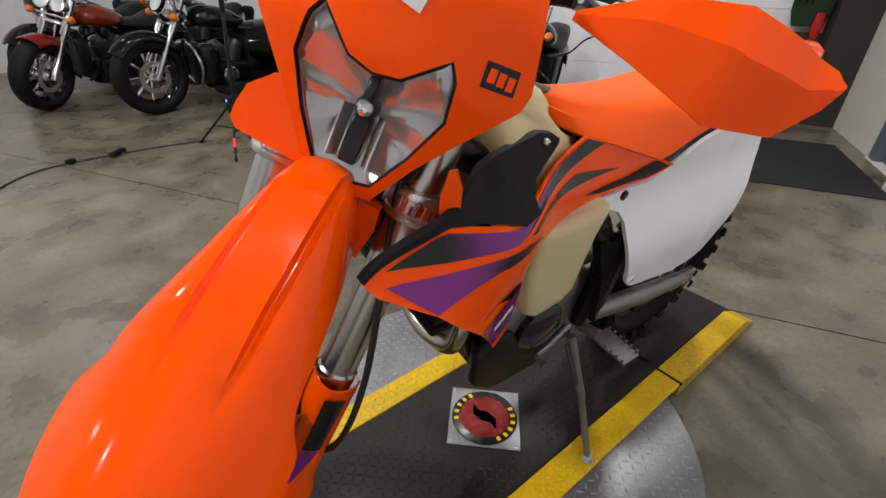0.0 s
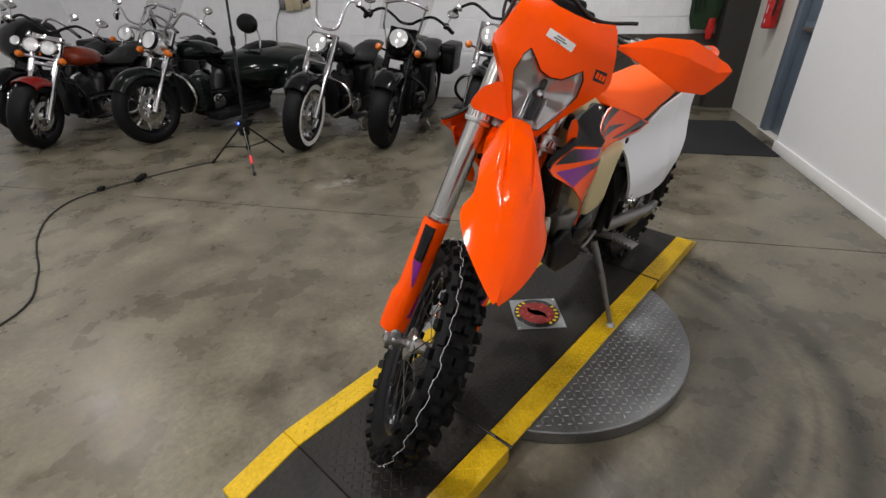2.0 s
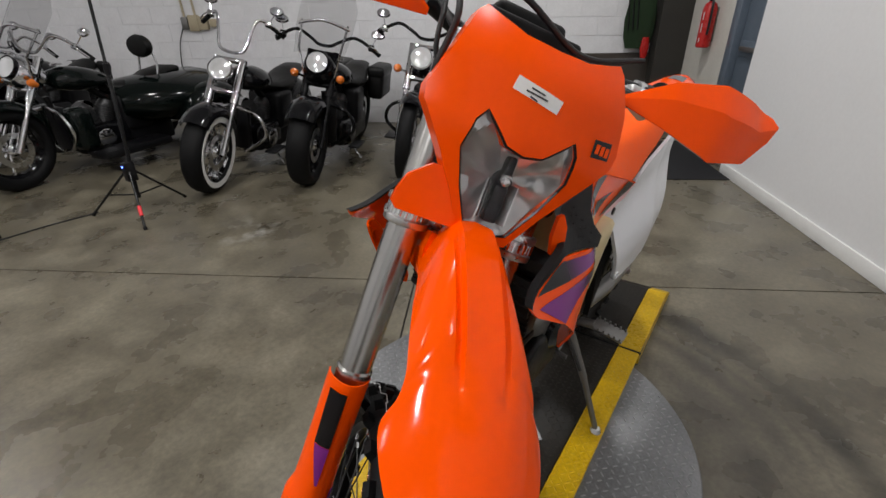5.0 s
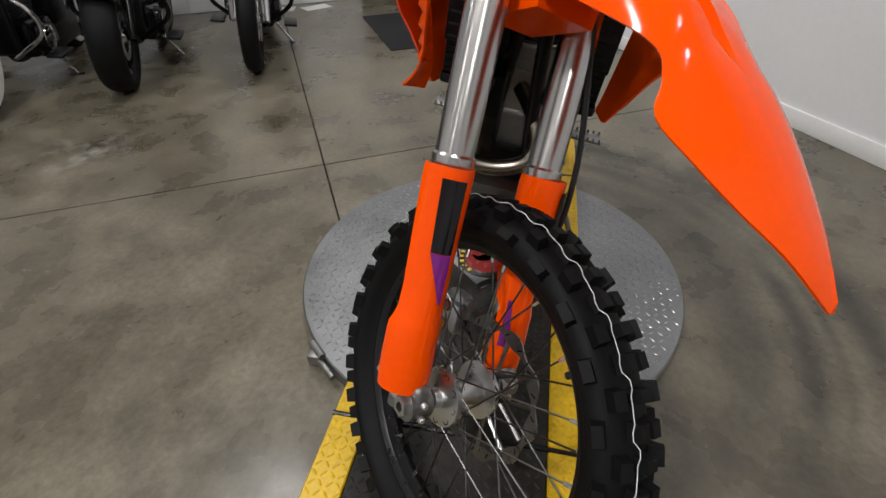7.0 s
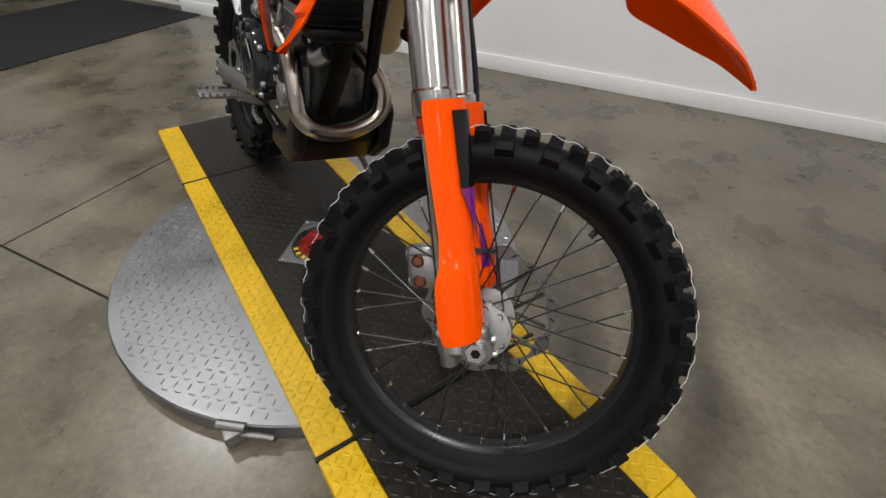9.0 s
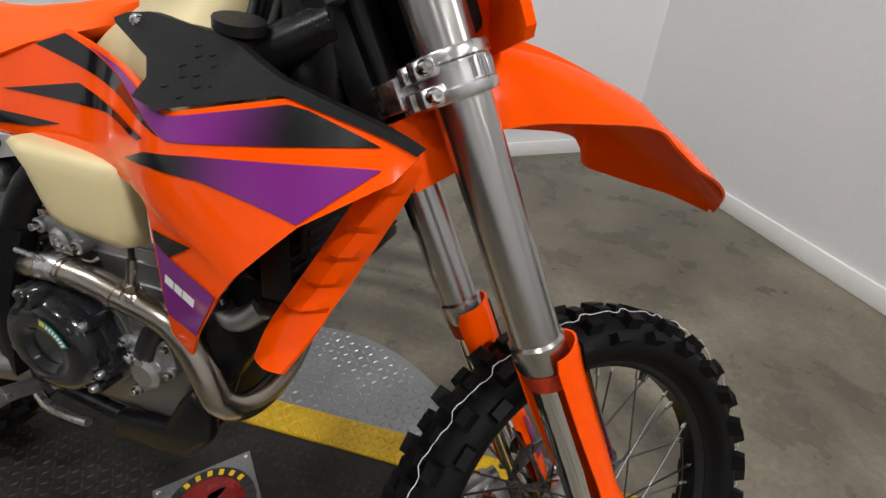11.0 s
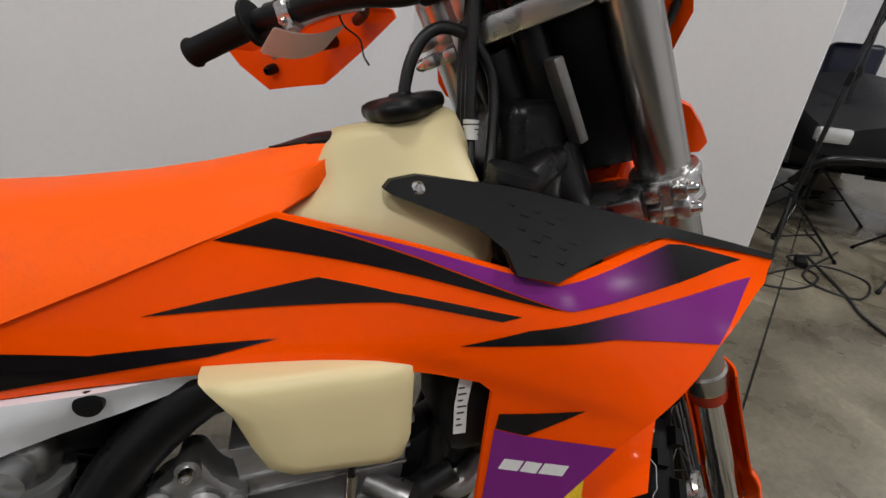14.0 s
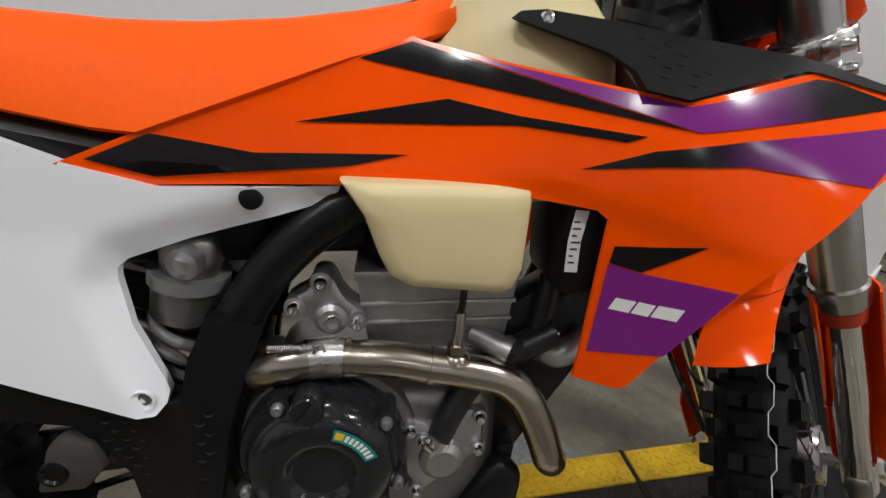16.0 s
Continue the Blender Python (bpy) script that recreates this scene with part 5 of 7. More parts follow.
on_bike("seat_nose", skin(NOSE, lambda x, y: (x, y, float(np.interp(x, [0.09, 0.10, 0.135, 0.155, 0.164], [1.0695, 1.0715, 1.0825, 1.0855, 1.083])) - 6.5 * y * y), (0, 0, -0.012), 0.008), BLACK, "black plastic inset at the seat tip", parent=seat)
on_bike("seat_base", loft([seat_ring(x, low + 0.006, w * 0.95, low - 0.034, w * 0.95, 0.004) for x, top, h, low, w in [a[:5] for a in SEAT_ST[6:]]]), BLACK, "black plastic seat base")
# -- white rear side panels
PLATE = [(-0.30, 0.955), (-0.205, 0.916), (-0.135, 0.894), (0.026, 0.893), (0.020, 0.879), (-0.040, 0.862), (-0.119, 0.842), (-0.177, 0.823), (-0.186, 0.815), (-0.188, 0.803), (-0.179, 0.758), (-0.156, 0.702), (-0.152, 0.688), (-0.154, 0.677), (-0.163, 0.668), (-0.178, 0.669), (-0.214, 0.682), (-0.312, 0.713), (-0.42, 0.76), (-0.56, 0.875), (-0.66, 0.975), (-0.60, 1.000), (-0.45, 0.985)]


def plate_y(x, z):
    near = 1.0
    for (x0, z0), (x1, z1) in (((0.026, 0.884), (-0.177, 0.823)), ((-0.177, 0.823), (-0.188, 0.803)), ((-0.188, 0.803), (-0.152, 0.688))):
        t = max(0.0, min(1.0, ((x - x0) * (x1 - x0) + (z - z0) * (z1 - z0)) / ((x1 - x0) ** 2 + (z1 - z0) ** 2)))
        near = min(near, math.hypot(x - x0 - t * (x1 - x0), z - z0 - t * (z1 - z0)))
    return 0.122 - 0.018 * max(0.0, 1 - near / 0.030) + 0.006 * math.exp(-((x + 0.17) ** 2 + (z - 0.69) ** 2) / 0.004) - 0.14 * max(0.0, -0.25 - x) ** 1.2 + 0.10 * max(0.0, 0.85 - z) * (x < 0)


PLATE_LEFT = [(-0.30, 0.955), (-0.205, 0.916), (-0.135, 0.894), (0.030, 0.893), (0.022, 0.880), (-0.050, 0.848), (-0.075, 0.820), (-0.100, 0.750), (-0.128, 0.660), (-0.145, 0.640), (-0.165, 0.631), (-0.22, 0.620), (-0.36, 0.598), (-0.50, 0.612), (-0.60, 0.680), (-0.67, 0.760), (-0.70, 0.850), (-0.67, 0.970), (-0.60, 1.000), (-0.45, 0.985)]


def plate_left_y(x, z):
    k = max(0.0, min(1.0, (0.90 - z) / 0.22))
    return 0.122 + 0.050 * k * k * (3 - 2 * k) - 0.10 * max(0.0, -0.45 - x)


for s, shape, depth in ((-1, PLATE, plate_y), (1, PLATE_LEFT, plate_left_y)):
    pl = on_bike("side_panel", skin(shape, lambda x, z: (x, s * depth(x, z), z), (0, -s * 0.010, 0), 0.011), WHITE, "plain white plastic rear side panel")
    for x, z in ((-0.055, 0.883), (-0.172, 0.686) if s < 0 else (-0.150, 0.655)):
        # upper hole: a proud black disc, the recess's shade put into its colour
        well = on_bike("screw_well", moved(lathe([(0.0, 0.0010), (0.0090, 0.0010), (0.0104, 0.0004), (0.0110, -0.004)] if z > 0.8 else [(0.0, -0.004), (0.0085, -0.004), (0.0095, 0.0006), (0.0115, 0.0012), (0.0120, -0.003)], 28), Matrix.Translation((x, s * (depth(x, z) + 0.003), z)) @ pose(0, 0, 0, -90 * s)), FRAME if z > 0.8 else WHITE, parent=pl)
        if z < 0.8:
            on_bike("screw", moved(lathe([(0, -0.0030), (0.0030, -0.0030), (0.0034, -0.0012), (0.0062, -0.0016), (0.0072, -0.0045)], 20), Matrix.Translation((x, s * (depth(x, z) + 0.003), z)) @ pose(0, 0, 0, -90 * s)), CAST, parent=well)
# -- tail
TAIL = [(-0.56, 1.052, 0.080, 0.03), (-0.68, 1.070, 0.086, 0.032), (-0.80, 1.080, 0.080, 0.03), (-0.90, 1.083, 0.066, 0.024), (-0.97, 1.082, 0.046, 0.016), (-1.005, 1.078, 0.022, 0.008)]
rings = [[Vector((x, w * k, z - d * abs(k) ** 2.2)) for k in (-1, -0.8, -0.5, -0.2, 0, 0.2, 0.5, 0.8, 1)] for x, z, w, d in TAIL]
tail = on_bike("rear_fender", solid(loft(rings, closed=False), 0.004), ORANGE, "orange plastic rear fender", smooth=60)
on_bike("grey_decal", loft([[Vector((x, w * k, z + 0.0022 - 0.02 * abs(k) ** 2.2)) for k in (-0.5, 0, 0.5)] for x, z, w in ((-0.84, 1.0810, 0.055), (-0.92, 1.0828, 0.050))], closed=False), GREY_DECAL, parent=tail)

# -- frame, engine, exhaust
on_bike("head_tube", tube([(0.746 - 0.446 * r, 0.010, 0.3355 + 0.895 * r) for r in (0.745, 0.93)], 0.028, 28), FRAME)
for s in (-1, 1):
    on_bike("frame_spar", tube(spline([(0.39, s * 0.035, 1.06), (0.30, s * 0.07, 1.01), (0.15, s * 0.085, 0.93), (0.0, s * 0.095, 0.85), (-0.08, s * 0.10, 0.76), (-0.13, s * 0.105, 0.62), (-0.12, s * 0.10, 0.47)], 6), 0.024, 14), FRAME, "black steel frame tube")
    on_bike("cradle_tube", tube(spline([(0.375, s * 0.02, 0.98), (0.30, s * 0.03, 0.80), (0.235, s * 0.05, 0.60), (0.19, s * 0.07, 0.48), (0.05, s * 0.085, 0.415), (-0.10, s * 0.095, 0.44)], 6), 0.015, 12), FRAME)
    on_bike("subframe_tube", tube([(0.0, s * 0.08, 0.90), (-0.30, s * 0.085, 0.955), (-0.58, s * 0.075, 1.03)], 0.011, 10), FRAME)
    on_bike("subframe_tube", tube([(-0.06, s * 0.015, 0.72), (-0.35, s * 0.02, 0.86), (-0.56, s * 0.06, 1.01)], 0.010, 10), FRAME)
    fg = [(-0.104, 0.770), (-0.058, 0.750), (-0.078, 0.70), (-0.098, 0.64), (-0.112, 0.565), (-0.130, 0.49), (-0.205, 0.49), (-0.215, 0.575), (-0.240, 0.612), (-0.262, 0.640), (-0.340, 0.655), (-0.345, 0.745), (-0.230, 0.712), (-0.156, 0.676), (-0.138, 0.682), (-0.124, 0.73)]
    gd = on_bike("frame_guard", skin(fg, lambda x, z: (x, s * (0.112 + 0.030 * math.exp(-((x + 0.125) / 0.05) ** 2)), z), (0, -s * 0.02, 0), 0.014), BLACK_PAD, "black dimpled plastic frame guard")
    for i in range(13):
        for j in range(7):
            x, z = -0.232 + 0.019 * j + (0.0095 if i % 2 else 0) - 0.0010 * i, 0.668 - 0.0115 * i
            if all(inside(x + d, z - 0.003, fg) for d in (-0.006, 0.018)):
                y = 0.112 + 0.030 * math.exp(-((x + 0.119) / 0.05) ** 2)
                on_bike("dimple_rib", tube([(x, s * y, z), (x + 0.003, s * (y + 0.0012), z - 0.0022), (x + 0.006, s * (y + 0.0014), z - 0.0028), (x + 0.009, s * (y + 0.0012), z - 0.0022), (x + 0.012, s * y, z)], [0.0003, 0.0015, 0.0018, 0.0015, 0.0003], 6), BLACK_PAD, parent=gd)
    bracket = on_bike("peg_bracket", slab([(-0.312, 0.560), (-0.290, 0.617), (-0.274, 0.632), (-0.242, 0.622), (-0.236, 0.590), (-0.262, 0.560)], lambda x, z, c: (x, s * (0.100 + c), z), 0.02, 0.007), DARKSIDE, "dark cast pivot bracket")
    # raised dish in black, so the hole's darkness comes from its colour
    on_bike("pivot_recess", moved(lathe([(0, 0.003), (0.009, 0.003), (0.011, 0.006), (0.014, 0.006), (0.0145, 0.0)], 24), Matrix.Translation((-0.286, s * 0.1185, 0.588)) @ pose(0, 0, 0, -90 * s)), FRAME, parent=bracket)

eng = on_bike("crankcase", join(block(-0.08, 0.20, -0.105, 0.105, 0.45, 0.66, 0.03, 3), block(-0.13, 0.05, -0.09, 0.09, 0.48, 0.64, 0.03, 3)), CAST, "cast grey engine case")
cyl = on_bike("cylinder", loft([[Vector((x, y, z)) for x, y in ((x0, -w), (x1, -w), (x1, w), (x0, w))] for z, x0, x1, w in ((0.63, 0.055, 0.195, 0.080), (0.700, 0.048, 0.200, 0.088), (0.760, 0.040, 0.208, 0.093), (0.800, 0.036, 0.214, 0.096))]), SILVER, "bare cast alloy cylinder")
for x0, x1, w, z0, z1 in ((0.034, 0.216, 0.099, 0.789, 0.800), (0.038, 0.212, 0.0965, 0.757, 0.763), (0.040, 0.208, 0.0945, 0.735, 0.740), (0.052, 0.196, 0.092, 0.690, 0.700)):
    on_bike("cylinder_rib", block(x0, x1, -w, w, z0, z1, 0.002), SILVER, parent=cyl)
on_bike("cylinder_head", join(block(0.045, 0.20, -0.075, 0.075, 0.795, 0.87, 0.02, 3)), COVER)
for z in (0.712, 0.722):
    on_bike("casting_rib", tube([(0.165, -0.096, z - 0.006), (0.203, -0.097, z - 0.009)], 0.0042, 10), SILVER)
on_bike("water_outlet", join(bar((0.165, -0.085, 0.715), (0.198, -0.108, 0.706), 0.014, 18), bar((0.196, -0.106, 0.707), (0.205, -0.112, 0.704), 0.0165, 18)), SILVER)
elbow = on_bike("radiator_elbow", tube(spline([(0.240, -0.076, 0.700), (0.252, -0.084, 0.690), (0.268, -0.088, 0.684), (0.285, -0.086, 0.690), (0.305, -0.078, 0.706)], 5), 0.0165, 20), SILVER, "bare alloy radiator elbow")
on_bike("hose_clamp", join(tube([(0.244, -0.088, 0.722), (0.244, -0.088, 0.712)], 0.0155, 22), block(0.254, 0.264, -0.104, -0.092, 0.712, 0.722, 0.002)), CHROME, "bright hose clamp", parent=elbow)
on_bike("water_hose", tube(spline([(0.198, -0.105, 0.706), (0.222, -0.098, 0.706), (0.242, -0.088, 0.718), (0.250, -0.086, 0.76), (0.258, -0.08, 0.80)], 6), 0.0135, 14), RUBBER_HOSE)
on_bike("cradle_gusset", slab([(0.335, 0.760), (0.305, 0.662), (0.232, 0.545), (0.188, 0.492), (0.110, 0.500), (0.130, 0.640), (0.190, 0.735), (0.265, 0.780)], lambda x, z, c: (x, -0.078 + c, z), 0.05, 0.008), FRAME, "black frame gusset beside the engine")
cc = (-0.004, 0.598)
clutch = on_bike("clutch_cover", moved(lathe([(0, -0.155), (0.030, -0.155), (0.034, -0.158), (0.037, -0.163), (0.040, -0.1645), (0.056, -0.165), (0.068, -0.162), (0.076, -0.155), (0.081, -0.142), (0.083, -0.10)], 72, "Y"), Matrix.Translation((cc[0], 0, cc[1]))), COVER, "glossy dark clutch cover")
on_bike("cover_rim", moved(lathe([(0.080, -0.135), (0.088, -0.133), (0.0905, -0.127), (0.0905, -0.10), (0.080, -0.10)], 64, "Y", True), Matrix.Translation((cc[0], 0, cc[1]))), COVER, parent=clutch)
on_bike("case_flange", moved(lathe([(0.080, -0.112), (0.098, -0.110), (0.101, -0.104), (0.101, -0.07), (0.080, -0.07)], 48, "Y", True), Matrix.Translation((cc[0] + 0.004, 0, cc[1] - 0.002))), CAST, "cast grey gasket flange", parent=clutch)
for deg in (118, 36, 198, 256, 314, -20):
    a = radians(deg)
    x, z = cc[0] + 0.085 * math.cos(a), cc[1] + 0.085 * math.sin(a)
    boss = on_bike("bolt_boss", bar((x, -0.146, z), (x, -0.09, z), 0.0115, 18), COVER, parent=clutch)
    bolt((x, -0.147, z), (0, -1, 0), 0.0068, 0.007, SILVER, clutch)
on_bike("oil_cap", join(moved(lathe([(0, -0.164), (0.0145, -0.164), (0.0165, -0.161), (0.0170, -0.13)], 28, "Y"), Matrix.Translation((-0.013, 0, 0.677))), moved(block(-0.0035, 0.0035, -0.0045, 0.0, -0.0145, 0.0145, 0.0015), Matrix.Translation((-0.013, -0.164, 0.677)) @ pose(0, 0, 0, 0, 40))), COVER, "black filler cap with a grip bar", parent=clutch)
TEAL = material("teal_sticker", (0.01, 0.22, 0.19), 0.25, scale=60)
GOLD = material("yellow_sticker_mark", (0.7, 0.45, 0.02), 0.3, scale=60)


def arc_strip(r0, r1, a0, a1, y, n=8):
    bm = bmesh.new()
    rows = [[bm.verts.new((cc[0] + r * math.cos(radians(a0 + (a1 - a0) * i / n)), y, cc[1] + r * math.sin(radians(a0 + (a1 - a0) * i / n)))) for r in (r0, r1)] for i in range(n + 1)]
    for p, q in zip(rows, rows[1:]):
        bm.faces.new((p[0], p[1], q[1], q[0]))
    return bm


on_bike("sticker", arc_strip(0.0500, 0.0640, 74, 22, -0.1672), TEAL, "teal sticker with plain marks", parent=clutch)
on_bike("sticker_mark", arc_strip(0.0530, 0.0615, 72, 63, -0.1676), GOLD, parent=clutch)
for k in range(7):
    on_bike("sticker_mark", arc_strip(0.0530, 0.0610, 61 - 5.4 * k, 57.4 - 5.4 * k, -0.1676, 2), PAPER, parent=clutch)
wp = on_bike("water_pump", join(moved(lathe([(0, -0.128), (0.018, -0.128), (0.026, -0.122), (0.031, -0.09)], 28, "Y"), Matrix.Translation((0.128, 0, 0.568))), slab([(0.086, 0.625), (0.118, 0.612), (0.150, 0.630), (0.176, 0.634), (0.180, 0.575), (0.140, 0.540), (0.100, 0.512), (0.080, 0.560)], lambda x, z, c: (x, -0.114 + c, z), 0.05, 0.008), block(0.080, 0.185, -0.085, -0.03, 0.47, 0.66, 0.02, 3)), SILVER, "bare cast water pump housing")
for x, z in ((0.092, 0.611), (0.172, 0.624), (0.171, 0.580), (0.098, 0.524), (0.106, 0.596)):
    on_bike("bolt_boss", bar((x, -0.118, z), (x, -0.06, z), 0.0085, 16), SILVER, parent=wp)
    bolt((x, -0.119, z), (0, -1, 0), 0.0062, 0.007, CHROME, wp)
on_bike("pump_hose", tube(spline([(0.126, -0.112, 0.598), (0.136, -0.112, 0.622), (0.160, -0.106, 0.660), (0.200, -0.10, 0.690), (0.26, -0.10, 0.72)], 6), 0.0155, 16), RUBBER_HOSE)
pc = on_bike("pump_clamp", tube([(0.122, -0.112, 0.588), (0.127, -0.112, 0.599)], 0.0175, 22), CHROME, "bright hose clamp", parent=wp)
on_bike("clamp_screw", bar((0.106, -0.130, 0.600), (0.114, -0.130, 0.590), 0.004, 8), CHROME, parent=pc)
rock = on_bike("starter_cover", join(slab([(-0.034, 0.776), (-0.028, 0.758), (0.0, 0.742), (0.042, 0.738), (0.046, 0.756), (0.024, 0.776), (0.012, 0.804), (-0.006, 0.806), (-0.012, 0.786)], lambda x, z, c: (x, -0.108 + c, z), 0.04, 0.007), moved(lathe([(0, -0.118), (0.012, -0.118), (0.017, -0.114), (0.019, -0.09)], 28, "Y"), Matrix.Translation((0.010, 0, 0.754)))), SILVER, "small bare cast cover with bolts")
for x, z, r in ((0.002, 0.795, 0.0088), (-0.026, 0.768, 0.0088), (0.012, 0.752, 0.0120), (0.036, 0.748, 0.0088)):
    on_bike("bolt_boss", bar((x, -0.112, z), (x, -0.08, z), r * 1.25, 18), SILVER, parent=rock)
    bolt((x, -0.113, z), (0, -1, 0), r * 0.8, 0.009, CHROME, rock)

PIPE = spline([(0.195, 0.0, 0.70), (0.238, 0.040, 0.668), (0.262, 0.070, 0.618), (0.272, 0.062, 0.566), (0.276, 0.010, 0.534), (0.276, -0.050, 0.526), (0.271, -0.098, 0.538), (0.258, -0.120, 0.562), (0.250, -0.124, 0.586), (0.238, -0.124, 0.618), (0.220, -0.123, 0.653), (0.196, -0.122, 0.676), (0.162, -0.122, 0.688), (0.118, -0.122, 0.698), (0.076, -0.122, 0.708), (0.040, -0.122, 0.712), (0.002, -0.122, 0.715), (-0.041, -0.120, 0.707), (-0.085, -0.100, 0.690), (-0.14, -0.075, 0.70), (-0.22, -0.072, 0.74), (-0.33, -0.10, 0.785)], 8)
ex = on_bike("exhaust_pipe", tube(PIPE, 0.0198, 28), STEEL, "bare stainless exhaust header pipe")
for x in (0.112, 0.028, -0.016):
    k = min(range(len(PIPE)), key=lambda i: abs(PIPE[i].x - x) + (9 if PIPE[i].y > -0.1 or PIPE[i].z < 0.67 else 0))
    on_bike("pipe_collar", tube([PIPE[k - 1] * 0.6 + PIPE[k] * 0.4, PIPE[k], PIPE[k + 1] * 0.4 + PIPE[k] * 0.6], 0.0216, 28), STEEL, parent=ex)
on_bike("sleeve", tube([p for p in PIPE[104:140] if -0.014 < p.x < 0.024], 0.0211, 28), ALLOY, parent=ex)
on_bike("spring_hook", join(tube(spline([(-0.006, -0.136, 0.726), (-0.004, -0.139, 0.736), (0.002, -0.139, 0.738), (0.005, -0.136, 0.730)], 4), 0.0022, 8), bar((0.0, -0.128, 0.722), (0.0, -0.137, 0.730), 0.004, 10)), CHROME, parent=ex)
on_bike("lambda_probe", join(bar((0.141, -0.126, 0.722), (0.145, -0.120, 0.760), 0.0062, 14), bar((0.1405, -0.126, 0.716), (0.1412, -0.126, 0.726), 0.0105, 6), moved(lathe([(0.017, -0.004), (0.014, 0.003), (0.011, 0.005), (0.010, -0.004)], 24, closed=True), Matrix.Translation((0.1405, -0.124, 0.710)))), STEEL, parent=ex)
on_bike("probe_wire", tube(spline([(0.145, -0.120, 0.760), (0.148, -0.118, 0.785), (0.150, -0.10, 0.83)], 5), 0.004, 8), RUBBER_HOSE, parent=ex)
coil = []
for i in range(150):
    a = i * 0.9
    k = i / 149
    coil.append((-0.052 + 0.046 * k, -0.132 - 0.006 * k + 0.0034 * math.cos(a), 0.733 + 0.003 * k + 0.0034 * math.sin(a)))
on_bike("spring", tube(coil, 0.0007, 5), ALLOY, "pipe retaining spring", parent=ex)
on_bike("silencer", tube([(-0.33, -0.10, 0.785), (-0.37, -0.10, 0.80), (-0.62, -0.09, 0.88), (-0.64, -0.09, 0.886)], [0.03, 0.045, 0.045, 0.03], 28), ALLOY)
# radiator fan shroud strip with a small label, behind the right shroud
fan = on_bike("fan_cover", join(moved(lathe([(0, -0.02), (0.05, -0.02), (0.058, -0.012), (0.058, 0.02), (0, 0.02)], 36, "X"), Matrix.Translation((0.325, -0.095, 0.83))), block(0.232, 0.345, -0.160, -0.05, 0.79, 0.90, 0.015)), BLACK, "black plastic fan housing")
lb = on_bike("paper_strip", slab([(0.2405, 0.880), (0.2535, 0.879), (0.2485, 0.850), (0.2480, 0.819), (0.2355, 0.820), (0.2360, 0.851)], lambda x, z, c: (x, -0.1622 - c, z), 0.0008), PAPER, "white printed label", parent=fan)
for k in range(7):
    w = (0.006, 0.008, 0.005, 0.009, 0.007, 0.004, 0.006)[k]
    on_bike("print_bar", slab([(0.2395 - 0.0003 * k, 0.870 - 0.0066 * k), (0.2395 + w - 0.0003 * k, 0.8697 - 0.0066 * k), (0.2395 + w - 0.0003 * k, 0.8680 - 0.0066 * k), (0.2395 - 0.0003 * k, 0.8683 - 0.0066 * k)], lambda x, z, c: (x, -0.1632 - c, z), 0.0003), INK, parent=lb)
# engine bay bulk: airbox, hoses, shock
on_bike("airbox", join(block(-0.45, -0.04, -0.080, 0.080, 0.80, 0.95, 0.03, 3), block(-0.04, 0.06, -0.05, 0.05, 0.80, 0.88, 0.02)), BLACK, "black plastic airbox")
sh0, sh1 = Vector((-0.130, -0.068, 0.835)), Vector((-0.186, -0.052, 0.600))
SPRING = material("pale_grey_spring", (0.17, 0.17, 0.17), 0.35, scale=80)
shock = on_bike("shock_body", tube([sh0, sh0.lerp(sh1, 0.30), sh0.lerp(sh1, 0.31), sh1], [0.030, 0.030, 0.012, 0.012], 24), CAST, "silver rear shock absorber")
coil = [sh0.lerp(sh1, 0.40 + 0.55 * i / 160) + (Vector((0.87, 0, -0.49)) * math.cos(i * 0.26) + Vector((0, 1, 0)) * math.sin(i * 0.26)) * 0.034 for i in range(161)]
on_bike("coil_spring", tube(coil, 0.0058, 10), SPRING, "pale grey coil spring", parent=shock)
on_bike("spring_seat", tube([sh0.lerp(sh1, 0.16), sh0.lerp(sh1, 0.22)], 0.0405, 32), SPRING, parent=shock)
on_bike("preload_ring", tube([sh0.lerp(sh1, 0.225), sh0.lerp(sh1, 0.38)], 0.036, 32), CAST, parent=shock)
on_bike("adjuster_cap", tube([Vector((-0.124, -0.085, 0.820)), Vector((-0.128, -0.112, 0.816)), Vector((-0.1283, -0.1121, 0.816)), Vector((-0.129, -0.114, 0.8155))], [0.017, 0.016, 0.010, 0.008], 18), SILVER, parent=shock)
on_bike("shock_mount", block(-0.158, -0.10, -0.100, 0.0, 0.800, 0.842, 0.014, 3), CAST, parent=shock)
on_bike("engine_mount", slab([(-0.02, 0.90), (0.05, 0.86), (0.03, 0.82), (-0.05, 0.80)], lambda x, z, c: (x, -0.06 - c, z), 0.006), FRAME)
# wiring and hoses behind the steering head
on_bike("loom_cover", join(block(0.33, 0.405, -0.055, 0.06, 0.93, 1.12, 0.02, 3), moved(block(-0.02, 0.02, -0.05, 0.05, -0.1, 0.1, 0.012), Matrix.Translation((0.42, 0, 1.01)) @ pose(0, 0, 0, 0, -RAKE))), FRAME, "black taped wiring behind the steering head")
for y0 in (-0.020, -0.008, 0.006):
    on_bike("control_cable", tube(spline([(0.300, y0, 1.26), (0.296, y0 - 0.004, 1.17), (0.293, y0 - 0.012, 1.08), (0.283, y0 - 0.04, 1.02), (0.27, y0 - 0.05, 0.97)], 7), 0.0062, 12), RUBBER_HOSE, "black control cable")
cl = on_bike("cable_label", bar((0.2935, -0.034, 1.098), (0.2925, -0.035, 1.078), 0.0085, 14), PAPER, "small white printed cable label")
